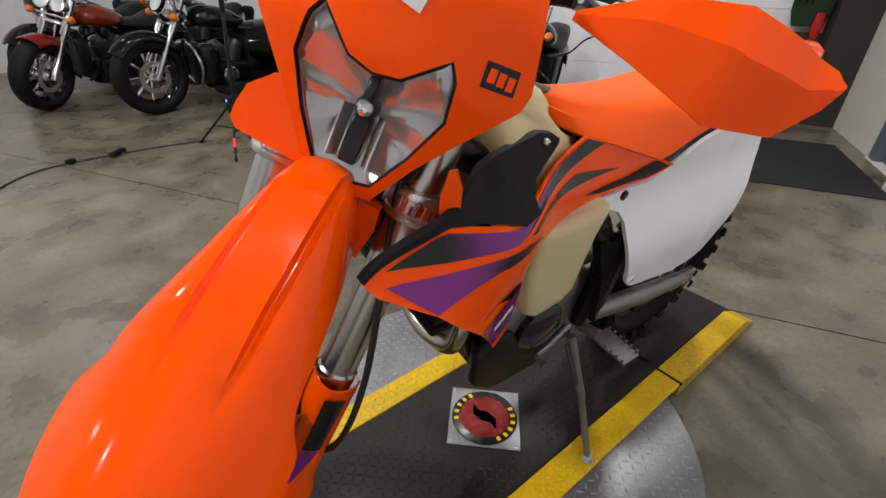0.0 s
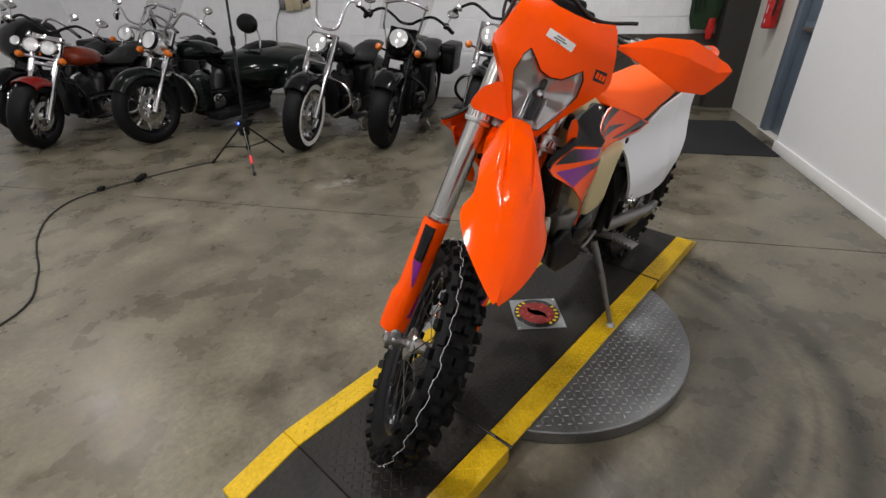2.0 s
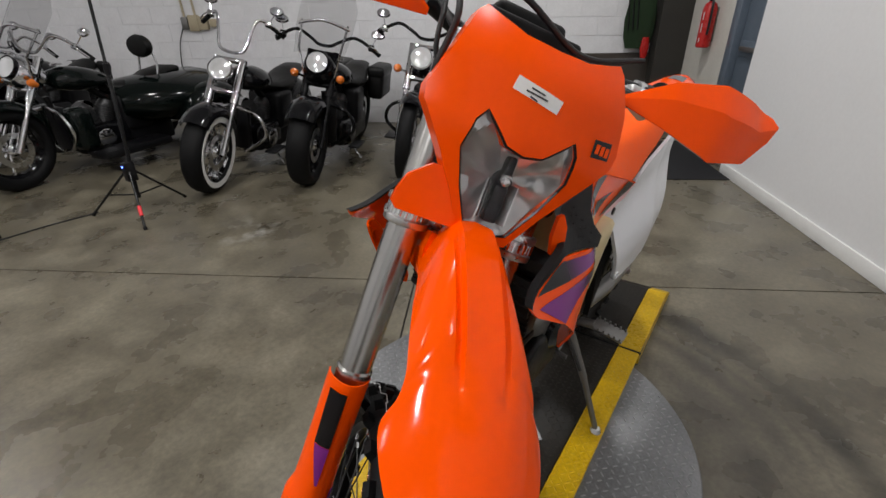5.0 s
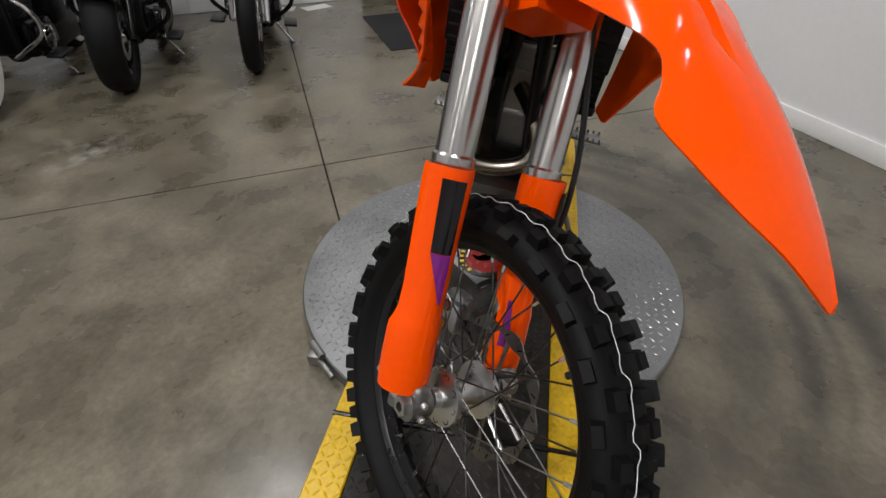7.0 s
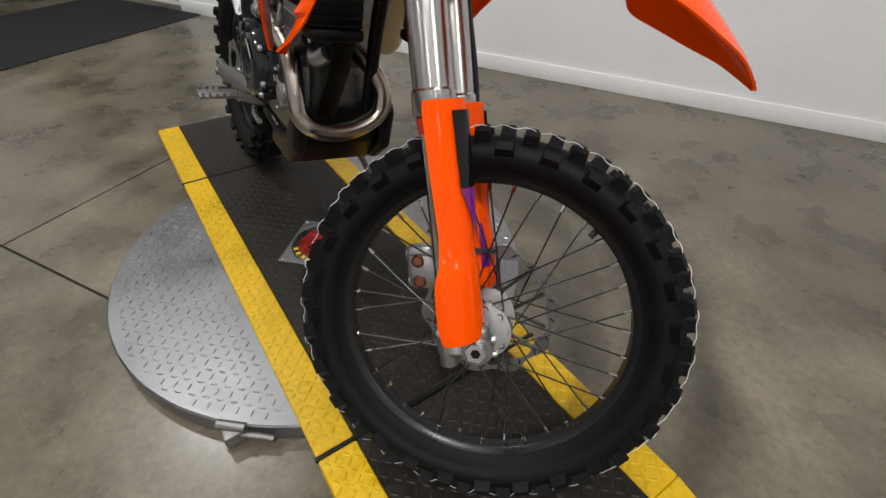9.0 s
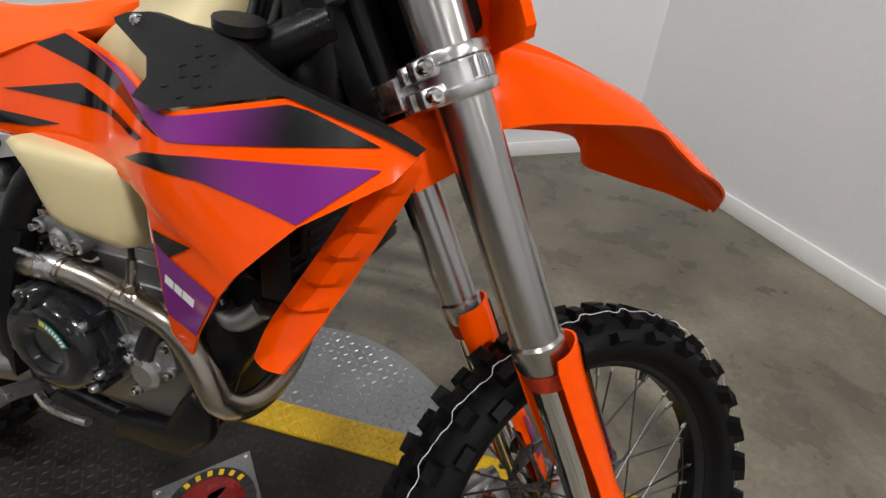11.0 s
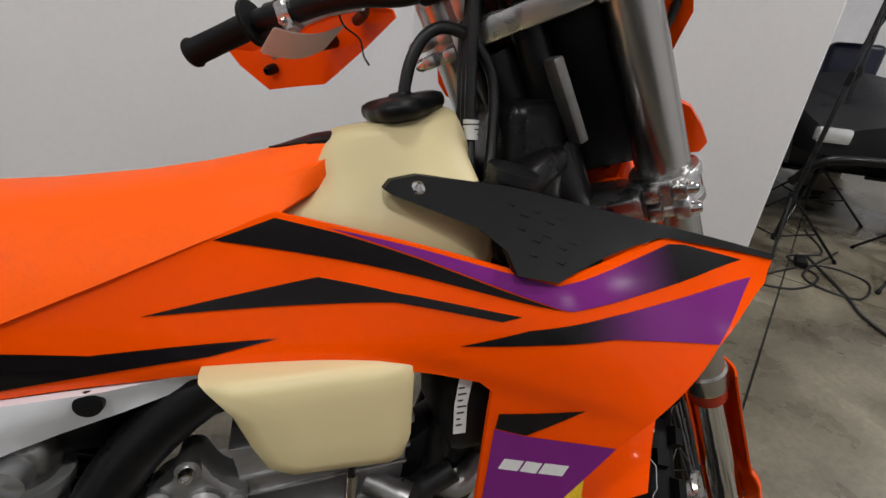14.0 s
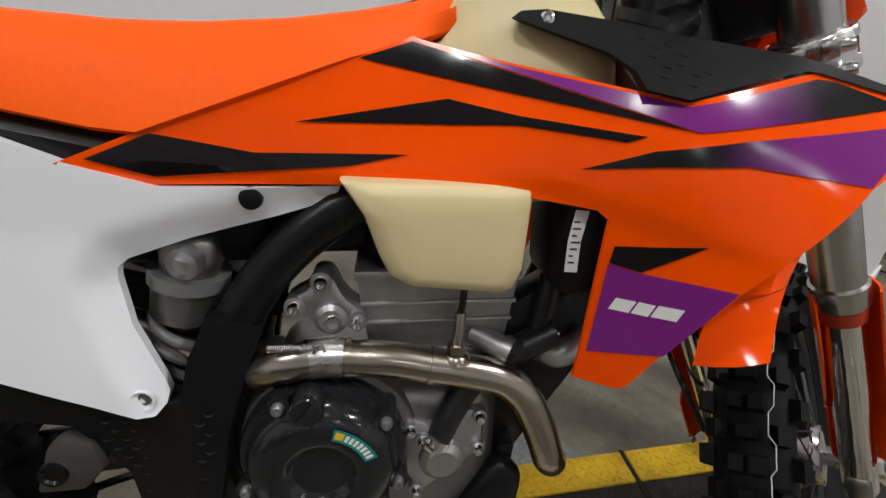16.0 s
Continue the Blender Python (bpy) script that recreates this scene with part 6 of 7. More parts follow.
for k in range(3):
    on_bike("print_bar", bar((0.2934 - 0.0002 * k, -0.0341, 1.094 - 0.005 * k), (0.2934 - 0.0002 * k, -0.0342, 1.0925 - 0.005 * k), 0.0088, 14), INK, parent=cl)
on_bike("rad_cap_hose", join(bar((0.30, -0.075, 1.005), (0.315, -0.09, 1.045), 0.022, 20), bar((0.315, -0.09, 1.045), (0.317, -0.092, 1.055), 0.026, 12)), RUBBER_HOSE, "black hose joint")
on_bike("radiator_neck", bar((0.33, -0.11, 0.985), (0.31, -0.082, 1.01), 0.022, 18), ALLOY)
on_bike("frame_plate", moved(block(-0.006, 0.006, -0.012, 0.012, -0.046, 0.046, 0.003), Matrix.Translation((0.387, -0.062, 1.118)) @ pose(0, 0, 0, 0, -RAKE)), CAST, "plain grey frame plate")
# swingarm, chain side, pegs, stand
for s in (-1, 1):
    on_bike("swingarm", join(tube([(-0.14, s * 0.085, 0.455), (-0.42, s * 0.105, 0.42), (-0.72, s * 0.10, 0.362)], [0.026, 0.028, 0.022], 14), block(-0.76, -0.63, s * 0.10 - 0.014, s * 0.10 + 0.014, 0.332, 0.392, 0.008)), CAST, "bare cast alloy swingarm")
    peg = on_bike("foot_peg", block(-0.165, -0.105, min(s * 0.165, s * 0.265), max(s * 0.165, s * 0.265), 0.470, 0.478, 0.002), CAST, "serrated steel foot peg")
    for k in range(6):
        y = s * (0.172 + 0.017 * k)
        for x in (-0.165, -0.108):
            on_bike("tooth", moved(block(-0.003, 0.003, -0.003, 0.003, 0, 0.012, 0.001, 1), Matrix.Translation((x + 0.003, y, 0.476))), CAST, parent=peg)
    on_bike("peg_mount", bar((-0.125, s * 0.105, 0.455), (-0.13, s * 0.17, 0.472), 0.014, 14), CAST, parent=peg)
on_bike("rear_axle", bar((-0.69, -0.13, 0.362), (-0.69, 0.13, 0.362), 0.012, 18), ALLOY)
on_bike("rear_disc", moved(wave_disc(0.110, 0.080, 8, 0.005), REAR @ Matrix.Translation((0, -0.058, 0))), ALLOY)
sp = on_bike("rear_sprocket", moved(wave_disc(0.105, 0.085, 50, 0.003), REAR @ Matrix.Translation((0, 0.062, 0))), SPOKE)
on_bike("chain", tube(spline([(-0.10, 0.062, 0.56), (-0.42, 0.062, 0.50), (-0.69, 0.062, 0.472), (-0.80, 0.062, 0.362), (-0.69, 0.062, 0.252), (-0.42, 0.062, 0.38), (-0.10, 0.062, 0.49)], 6, True), 0.006, 8, closed=True), SPOKE)
on_bike("chain_guide", block(-0.62, -0.50, 0.045, 0.085, 0.277, 0.377, 0.01), BLACK)
inv = BIKE.inverted()
foot = inv @ Vector((-0.109, 0.283, 0.004))
top = Vector((-0.10, 0.115, 0.43))
knee = top.lerp(foot, 0.45) + Vector((-0.008, 0, 0))
stand = on_bike("side_stand", tube([top, knee, knee.lerp(foot, 0.15), foot.lerp(knee, 0.06)], [0.013, 0.012, 0.010, 0.0095], 14), CAST, "bare steel side stand")
on_bike("stand_foot", tube([foot + Vector((0, 0, 0.014)), foot], [0.011, 0.019], 16), ALLOY, parent=stand)
on_bike("stand_spring", tube([top + Vector((0.014, 0.006, -0.02)), top.lerp(foot, 0.35) + Vector((0.012, 0.006, 0))], 0.006, 10), SPOKE, parent=stand)
on_bike("gear_lever", tube(spline([(-0.06, 0.12, 0.50), (0.02, 0.13, 0.48), (0.06, 0.135, 0.475), (0.065, 0.165, 0.475)], 4), 0.007, 10), CAST, "bare gear lever")
on_bike("ignition_cover", moved(lathe([(0, 0.135), (0.05, 0.132), (0.066, 0.12), (0.07, 0.09)], 36, "Y"), Matrix.Translation((0.06, 0, 0.555))), COVER, "dark ignition cover")
skid = on_bike("skid_plate", slab([(0.225, 0.56), (0.215, 0.47), (0.17, 0.405), (-0.02, 0.395), (-0.02, 0.41), (0.15, 0.425), (0.205, 0.56)], lambda x, z, c: (x, -0.095 + c, z), 0.19, 0.005), BLACK, "black plastic skid plate")
for s, cheek in ((-1, [(0.205, 0.56), (0.232, 0.53), (0.222, 0.46), (0.17, 0.405), (0.02, 0.40), (0.03, 0.45), (0.14, 0.47), (0.175, 0.53)]), (1, [(0.20, 0.60), (0.248, 0.56), (0.240, 0.46), (0.18, 0.405), (0.02, 0.40), (0.0, 0.47), (0.09, 0.50), (0.15, 0.59)])):
    on_bike("skid_cheek", slab(cheek, lambda x, z, c: (x, s * (0.088 + c), z), 0.034, 0.014, 3), BLACK, parent=skid)
on_bike("brake_pedal", tube(spline([(-0.15, -0.115, 0.44), (-0.09, -0.135, 0.437), (-0.02, -0.145, 0.448), (0.02, -0.148, 0.455)], 4), 0.007, 10), ALLOY, "bare alloy brake pedal")

# ---- door end of the hall ----
CREAM = material("cream_block_paint", (0.60, 0.58, 0.53), 0.6, scale=40, vary=0.08, bump=0.002)
DOORBLUE = material("blue_grey_door_paint", (0.115, 0.145, 0.185), 0.4, scale=30, vary=0.1)
DARKWALL = material("dark_brown_grey_panel", (0.030, 0.028, 0.024), 0.6, scale=20, vary=0.15)
BROWN = material("brown_panel", (0.055, 0.046, 0.038), 0.6, scale=16, vary=0.15)
MATMAT = material("black_entry_mat", (0.012, 0.012, 0.014), 0.9, scale=400, vary=0.4, bump=0.002)
REDPAINT = material("red_enamel", (0.42, 0.012, 0.010), 0.28, scale=60, vary=0.08)
GREENCLOTH = material("dark_green_cloth", (0.012, 0.03, 0.010), 0.9, scale=120, vary=0.3, bump=0.002)
wall("wall_door_side", -4.66, -3.72, 2.15, 2.32, CEIL, CREAM, "cream painted block wall with a fire extinguisher")
wall("wall_dark_return", -4.9, -4.66, 1.82, 2.32, CEIL, DARKWALL, "dark brown-grey full-height panel")
wall("wall_behind_door", -3.72, -2.70, 2.29, 2.36, CEIL, CREAM, "cream wall around the door")
wall("wall_low_panel", E0 + 0.001, E0 + 0.05, 0.45, 1.82, 0.744, BROWN, "low brown panel along the block wall")
door = tagged(new("door_1"), "blue-grey steel door with a mid rail in a steel frame", "door", kind="structure")
part("door_frame", moved(block(-3.72, -3.60, 2.14, 2.29, FZ, 2.1, 0.006), HALL), DOORBLUE, door)
part("door_frame", moved(block(-3.72, -2.71, 2.14, 2.29, 2.1, 2.2, 0.006), HALL), DOORBLUE, door)
part("door_leaf", moved(block(-3.585, -2.72, 2.20, 2.245, FZ + 0.012, 2.09, 0.004), HALL), DOORBLUE, door)
part("mid_rail", moved(block(-3.56, -2.74, 2.185, 2.199, 0.83, 0.96, 0.003), HALL), DOORBLUE, door)
part("push_bar", moved(block(-3.50, -2.80, 2.15, 2.184, 0.875, 0.915, 0.008), HALL), CAST, door)
part("threshold", moved(block(-3.72, -2.72, 2.12, 2.29, FZ, FZ + 0.01, 0.003), HALL), CREAM, door)
fe = thing("fire_extinguisher", HALL @ Matrix.Translation((-4.07, 2.148, 0.86)), "red fire extinguisher with white labels hung on the wall", "extinguisher")
part("cylinder", moved(lathe([(0, 0), (0.055, 0), (0.065, 0.012), (0.065, 0.34), (0.05, 0.39), (0.02, 0.41), (0, 0.41)], 28), Matrix.Translation((0, -0.075, 0))), REDPAINT, fe)
part("valve", join(block(-0.02, 0.02, -0.095, -0.055, 0.41, 0.45, 0.005), block(-0.015, 0.015, -0.16, -0.05, 0.455, 0.47, 0.004)), BLACK, fe)
part("hose", tube(spline([(0.02, -0.075, 0.43), (0.08, -0.09, 0.38), (0.085, -0.09, 0.2), (0.075, -0.09, 0.12)], 6), 0.011, 10), RUBBER_HOSE, fe)
for z0, z1 in ((0.05, 0.09), (0.14, 0.22), (0.25, 0.32)):
    part("label", slab([(-0.04, z0), (0.04, z0), (0.04, z1), (-0.04, z1)], lambda a, b, c: (a, -0.1415 + 4.5 * a * a - c, b), 0.001), PAPER, fe)
part("bracket", block(-0.03, 0.03, -0.012, 0.0, 0.05, 0.36, 0.003), CAST, fe)
coat = thing("hanging_jacket", HALL @ Matrix.Translation((-4.79, 1.66, 0.80)), "dark green cloth with a red part hung at the wall", "clothing")
rings = [[Vector((0.06 * math.cos(a) * k, 0.16 * math.sin(a) * k * (1 + 0.25 * math.sin(3 * a)), z)) for a in [2 * math.pi * j / 18 for j in range(18)]] for z, k in ((0.0, 0.75), (0.12, 0.95), (0.3, 1.0), (0.5, 0.85), (0.62, 0.5), (0.68, 0.15))]
part("cloth", loft(rings), GREENCLOTH, coat, smooth=60)
part("red_part", moved(loft([[Vector((0.03 * math.cos(a) * k, 0.05 * math.sin(a) * k, z)) for a in [2 * math.pi * j / 10 for j in range(10)]] for z, k in ((-0.10, 0.6), (0.0, 1.0), (0.12, 0.7))]), Matrix.Translation((0.07, 0.05, 0))), REDPAINT, coat)
for k in range(3):
    part("strap", tube([(0.07, -0.20 + 0.05 * k, 0.62), (0.075, -0.16 + 0.05 * k, 0.2)], 0.008, 8), BLACK, coat)
mat_ob = part("entry_mat", moved(block(-3.98, -2.73, 0.29, 1.985, FZ, FZ + 0.009, 0.003), HALL), MATMAT)
tagged(mat_ob, "large black ribbed entry mat on the floor by the door", "mat")
for e1, e2, a in ((-4.64, -0.10, 20), (-4.70, -0.47, -12)):
    tagged(part("paper_sheet", moved(block(-0.105, 0.105, -0.148, 0.148, FZ + 0.001, FZ + 0.002), HALL @ pose(e1, e2, 0, 0, 0, a)), PAPER), "white sheet of paper lying on the floor", "paper", "loose sheets")
sock = thing("wall_outlet_box", HALL @ Matrix.Translation((E0, -3.60, 1.14)), "beige and grey electric boxes with conduits on the wall", "outlet")
BEIGE = material("beige_box_paint", (0.42, 0.36, 0.25), 0.5, scale=60)
for y, w, h, mt in ((-0.16, 0.08, 0.14, CAST), (-0.05, 0.12, 0.18, BEIGE), (0.07, 0.11, 0.15, BEIGE), (0.20, 0.09, 0.09, BEIGE)):
    part("box", block(0.001, 0.06, y - w / 2, y + w / 2, -h / 2, h / 2, 0.006), mt, sock)
for y in (-0.16, -0.02):
    part("conduit", bar((0.03, y, 0.06), (0.03, y - 0.03, 1.6), 0.014, 12), BEIGE, sock)
part("cord", tube(spline([(0.03, -0.20, -0.03), (0.04, -0.30, -0.25), (0.04, -0.36, -0.6), (0.05, -0.38, -0.9)], 6), 0.006, 8), RUBBER_HOSE, sock)

# ---- lamp stands ----
def lamp_stand(centre, angles, reach, height, lean, label, led=False, spread=0.30):
    st = thing("lamp_stand", Matrix.Translation((*centre, FZ)), label, "stand", "lamp stands")
    top = Vector((lean[0], lean[1], height))
    part("pole", tube([(0, 0, 0.13), top * 0.45, top * 0.452, top], [0.014, 0.013, 0.010, 0.010], 14), FRAME, st)
    part("collar", tube([top * 0.43, top * 0.46], 0.019, 14), BLACK, st)
    part("hub", tube([(0, 0, spread), (0, 0, spread + 0.07)], 0.022, 14), BLACK, st)
    part("slide_ring", tube([(0, 0, 0.13), (0, 0, 0.165)], 0.020, 14), BLACK, st)
    for a in angles:
        d = Vector((math.cos(radians(a)), math.sin(radians(a)), 0))
        foot = d * reach + Vector((0, 0, 0.008))
        leg = part("leg", tube([Vector((0, 0, spread + 0.04)) + d * 0.02, foot], 0.0085, 10), FRAME, st)
        part("rubber_foot", tube([foot + Vector((0, 0, 0.012)) - d * 0.012, foot - Vector((0, 0, 0.006))], 0.012, 10), RUBBER, leg)
        part("brace", tube([(0, 0, 0.15), (Vector((0, 0, spread + 0.04)) + d * 0.02).lerp(foot, 0.55)], 0.006, 8), FRAME, st)
    return st


st = lamp_stand((-0.303, -3.227), (66, -50, 188), 0.36, 2.3, (-0.13, 0.10), "black tripod lamp stand with red tape and a small power box")
part("power_box", block(-0.035, 0.035, -0.03, 0.03, 0.26, 0.40, 0.006), BLACK, st)
LED = bpy.data.materials.new("blue_led")
LED.use_nodes = True
LED.node_tree.nodes["Principled BSDF"].inputs["Emission Color"].default_value = (0.02, 0.08, 1.0, 1)
LED.node_tree.nodes["Principled BSDF"].inputs["Emission Strength"].default_value = 12.0
part("indicator", moved(lathe([(0, 0.004), (0.007, 0.003), (0.008, 0)], 12), Matrix.Translation((0.037, 0.005, 0.37)) @ pose(0, 0, 0, 0, 90)), LED, st)
part("red_tape", tube([Vector((0.37 * 0.407, 0.37 * 0.914, 0.0)) * k + Vector((0, 0, 0.34 * (1 - k) + 0.008 * k)) for k in (0.62, 0.78)], 0.0125, 12), material("red_tape", (0.75, 0.04, 0.05), 0.5), st)
for c, ang, ln in (((2.98, 1.30), (214, -25, 100), (0.1, -0.02)), ((3.62, 0.86), (188, 300, 70), (-0.05, 0.02)), ((3.95, 1.75), (200, 320, 80), (0.03, 0.05))):
    lamp_stand(c, ang, 0.42, 2.4, ln, "black folding tripod lamp stand among cables", spread=0.36)


def cable(points, r, label, cat="cable"):
    ob = part("floor_cable", tube(spline([(x, y, FZ + r) for x, y in points], 8), r, 8), RUBBER_HOSE)
    return tagged(ob, label, cat, "cables")


def hall_xy(e1, e2):
    v = HALL @ Vector((e1, e2, 0))
    return (v.x, v.y)


cb = cable([hall_xy(*p) for p in ((-1.85, -3.01), (-1.60, -3.20), (-1.36, -3.34), (-1.06, -3.49), (-0.835, -3.54), (-0.567, -3.446), (-0.30, -3.23), (-0.13, -3.04), (0.10, -2.76), (0.42, -2.52), (1.0, -2.6))], 0.0055, "black extension cable lying across the floor")
for e1, e2, l in ((-1.33, -3.36, 0.075), (-1.06, -3.49, 0.03)):
    part("plug", moved(block(-l, l, -0.022, 0.022, FZ, FZ + 0.035, 0.010), HALL @ pose(e1, e2, 0, 0, 0, 20)), RUBBER, cb)
cable([hall_xy(*p) for p in ((2.75, -0.15), (2.85, -0.50), (3.15, -0.62), (3.35, -0.45), (3.6, -0.62), (4.0, -0.5))], 0.006, "black cable coiled on the floor by the stands")
cable([hall_xy(*p) for p in ((2.72, -0.30), (3.0, -0.40), (3.35, -0.62), (3.30, -0.85), (3.0, -0.80), (3.1, -0.55), (3.7, -0.7))], 0.006, "black cable coiled on the floor by the stands")
cable([hall_xy(*p) for p in ((3.45, -0.55), (3.0, -0.75), (2.75, -0.85), (2.45, -1.15), (2.3, -1.7))], 0.008, "thick black cable lying on the floor")
part("plug", moved(block(-0.06, 0.06, -0.03, 0.03, FZ, FZ + 0.045, 0.010), HALL @ pose(3.28, -0.52, 0, 0, 0, 10)), RUBBER, cb)

# ---- the row of motorcycles along the block wall ----
GLOSSBLACK = material("gloss_black_paint", (0.004, 0.004, 0.005), 0.10, scale=30, vary=0.1, rough_vary=0.04, spec=0.3)
DARKGREEN = material("very_dark_green_paint", (0.0025, 0.0045, 0.004), 0.10, scale=30, vary=0.1, rough_vary=0.04, spec=0.3)
MAROON = material("copper_red_paint", (0.15, 0.017, 0.004), 0.12, scale=8, vary=0.2, rough_vary=0.05)
DEEPRED = material("deep_red_paint", (0.16, 0.008, 0.006), 0.14, scale=30, vary=0.15, rough_vary=0.04)
SHINE = material("bright_chrome", (0.62, 0.62, 0.64), 0.06, 1.0, scale=40, vary=0.05, rough_vary=0.04)
ENGINE = material("dark_cylinder_fins", (0.05, 0.05, 0.052), 0.4, 0.6, scale=80, vary=0.2)
LEATHER = material("black_leather", (0.005, 0.005, 0.005), 0.42, scale=120, vary=0.2, bump=0.001, spec=0.25)
AMBER = material("amber_lens", (0.55, 0.13, 0.01), 0.2, scale=60)
WHITEWALL = material("white_sidewall", (0.7, 0.7, 0.68), 0.6, scale=80)
SCREEN = bpy.data.materials.new("clear_screen")
SCREEN.use_nodes = True
sb = SCREEN.node_tree.nodes["Principled BSDF"]
sb.inputs["Transmission Weight"].default_value, sb.inputs["Roughness"].default_value, sb.inputs["IOR"].default_value = 1.0, 0.0, 1.03


def road_wheel(par, m, R, half, rim, cast, whitewall, side):
    mid, hg = (R + rim) / 2, (R - rim) / 2
    prof = [(mid + hg * math.cos(radians(d)), half * (abs(math.sin(radians(d))) ** 0.7) * (1 if d > 0 else -1)) for d in range(-160, 161, 20)]
    ty = part(side + "_tyre", moved(lathe(prof, 56, "Y", True), m), RUBBER, par)
    if whitewall:
        for s in (-1, 1):
            part("white_wall", moved(lathe([(rim + hg * 0.35, s * half * 0.93), (rim + hg * 1.05, s * (half + 0.003)), (rim + hg * 1.10, s * half * 0.99)], 56, "Y"), m), WHITEWALL, ty)
    rm = part(side + "_rim", moved(lathe([(rim - 0.015, -half * 0.3), (rim + 0.008, -half * 0.62), (rim + 0.014, -half * 0.68), (rim + 0.014, half * 0.68), (rim + 0.008, half * 0.62), (rim - 0.015, half * 0.3)], 56, "Y", True), m), SHINE if not cast else GLOSSBLACK, par)
    part(side + "_hub", moved(lathe([(0, -0.07), (0.03, -0.07), (0.05, -0.05), (0.035, 0), (0.05, 0.05), (0.03, 0.07), (0, 0.07)], 24, "Y"), m), SHINE, par)
    n = 9 if cast else 28
    for j in range(n):
        a = 2 * math.pi * j / n
        s = 0 if cast else (1 if j % 2 else -1)
        tw = 0 if cast else 0.35 * (1 if (j // 2) % 2 else -1)
        p0 = (0.04 * math.cos(a + tw * 3), s * 0.045, 0.04 * math.sin(a + tw * 3))
        p1 = ((rim - 0.01) * math.cos(a), s * 0.008, (rim - 0.01) * math.sin(a))
        part("spoke", moved(tube([p0, p1], 0.011 if cast else 0.003, 6), m), SHINE, rm)
    part(side + "_brake_disc", moved(lathe([(0.10, 0.062), (0.146, 0.062), (0.146, 0.067), (0.10, 0.067)], 40, "Y", True), m), ALLOY, par)


def oval(x, cy, cz, w, h, n=16, flat=1.0):
    return [Vector((x, cy + w * math.cos(2 * math.pi * j / n), cz + h * math.sin(2 * math.pi * j / n) * (flat if math.sin(2 * math.pi * j / n) < 0 else 1))) for j in range(n)]


def cruiser(label, e1, e2, heading, lean, steer, paint, fender=None, bars="pull", screen=False, bags=False, trike=False, sissy=False, dual=False, whitewall=False, cast=False, R=0.33, width=0.065, chrome_fork=True, signals=True, rake=31.0, nacelle=False, arc=(35, 165), fairing=False):
    m = HALL @ pose(e1, e2, FZ, 0, 0, heading) @ pose(0, 0, 0, -lean)
    b = thing("cruiser_motorcycle" if not trike else "motor_trike", m, label, "motorcycle", "motorcycles along the wall")
    fender = fender or paint
    ax = Matrix.Translation((0, 0, R))
    L = 0.80
    st = ax @ pose(0, 0, 0, 0, -rake) @ pose(0, 0, 0, 0, 0, steer) @ Matrix.Translation((0.0, 0, 0))
    fw = ax @ pose(0, 0, 0, 0, -rake) @ pose(0, 0, 0, 0, 0, steer) @ pose(0, 0, 0, 0, rake)
    road_wheel(b, fw, R, width, R * 0.66, cast, whitewall, "front")
    f = lambda name, bm, mat, lab="", par=None: part(name, bm, mat, par or b, lab, 40, st)
    g = lambda name, bm, mat, lab="", par=None: part(name, bm, mat, par or b, lab, 40)
    metal = SHINE if chrome_fork else GLOSSBLACK
    for s in (-1, 1):
        f("fork_leg", tube([(0, s * 0.105, -0.02), (0, s * 0.105, 0.26), (0, s * 0.105, 0.265), (0, s * 0.105, L)], [0.030, 0.030, 0.021, 0.023], 16), metal)
        f("fork_cover", tube([(0, s * 0.105, 0.42), (0, s * 0.105, L)], 0.032 if not dual else 0.036, 16), metal)
        if signals:
            sg = f("turn_signal", moved(lathe([(0, 0.03), (0.022, 0.026), (0.032, 0.012), (0.034, 0.0), (0.02, -0.04), (0, -0.045)], 18, "X"), Matrix.Translation((0.07, s * 0.19, 0.56))), AMBER, "amber turn signal")
            f("stalk", tube([(0, s * 0.10, 0.56), (0.06, s * 0.18, 0.56)], 0.010, 8), metal, par=sg)
    f("lower_fork_bridge", block(-0.03, 0.03, -0.13, 0.13, 0.50, 0.535, 0.010), metal)
    f("upper_fork_bridge", block(-0.03, 0.03, -0.13, 0.13, L - 0.03, L, 0.010), metal)
    if not dual:
        hl = f("headlight", moved(lathe([(0, -0.11), (0.05, -0.10), (0.085, -0.05), (0.095, 0.0), (0.095, 0.02), (0.088, 0.022)], 32, "X"), Matrix.Translation((0.13, 0, 0.645))), metal if not nacelle else GLOSSBLACK, "round headlight in its shell")
        f("lens", moved(lathe([(0, 0.034), (0.05, 0.030), (0.086, 0.018)], 28, "X"), Matrix.Translation((0.13, 0, 0.645))), REFLECT, par=hl)
    else:
        for s in (-1, 1):
            hl = f("headlight", moved(lathe([(0, -0.09), (0.05, -0.08), (0.065, -0.03), (0.07, 0.0), (0.07, 0.016), (0.064, 0.018)], 28, "X"), Matrix.Translation((0.10, s * 0.075, 0.66))), SHINE, "one of two round headlights")
            f("lens", moved(lathe([(0, 0.028), (0.04, 0.024), (0.063, 0.014)], 24, "X"), Matrix.Translation((0.10, s * 0.075, 0.66))), REFLECT, par=hl)
        f("lamp_bezel", join(block(0.0, 0.07, -0.16, 0.16, 0.745, 0.765, 0.008), block(0.0, 0.07, -0.16, 0.16, 0.555, 0.575, 0.008)), SHINE)
    if nacelle:
        f("nacelle", loft([oval(x, 0, 0.64, w, h, 18) for x, w, h in ((-0.08, 0.12, 0.10), (0.02, 0.14, 0.14), (0.10, 0.12, 0.12), (0.12, 0.10, 0.10))]), SHINE if chrome_fork else GLOSSBLACK)
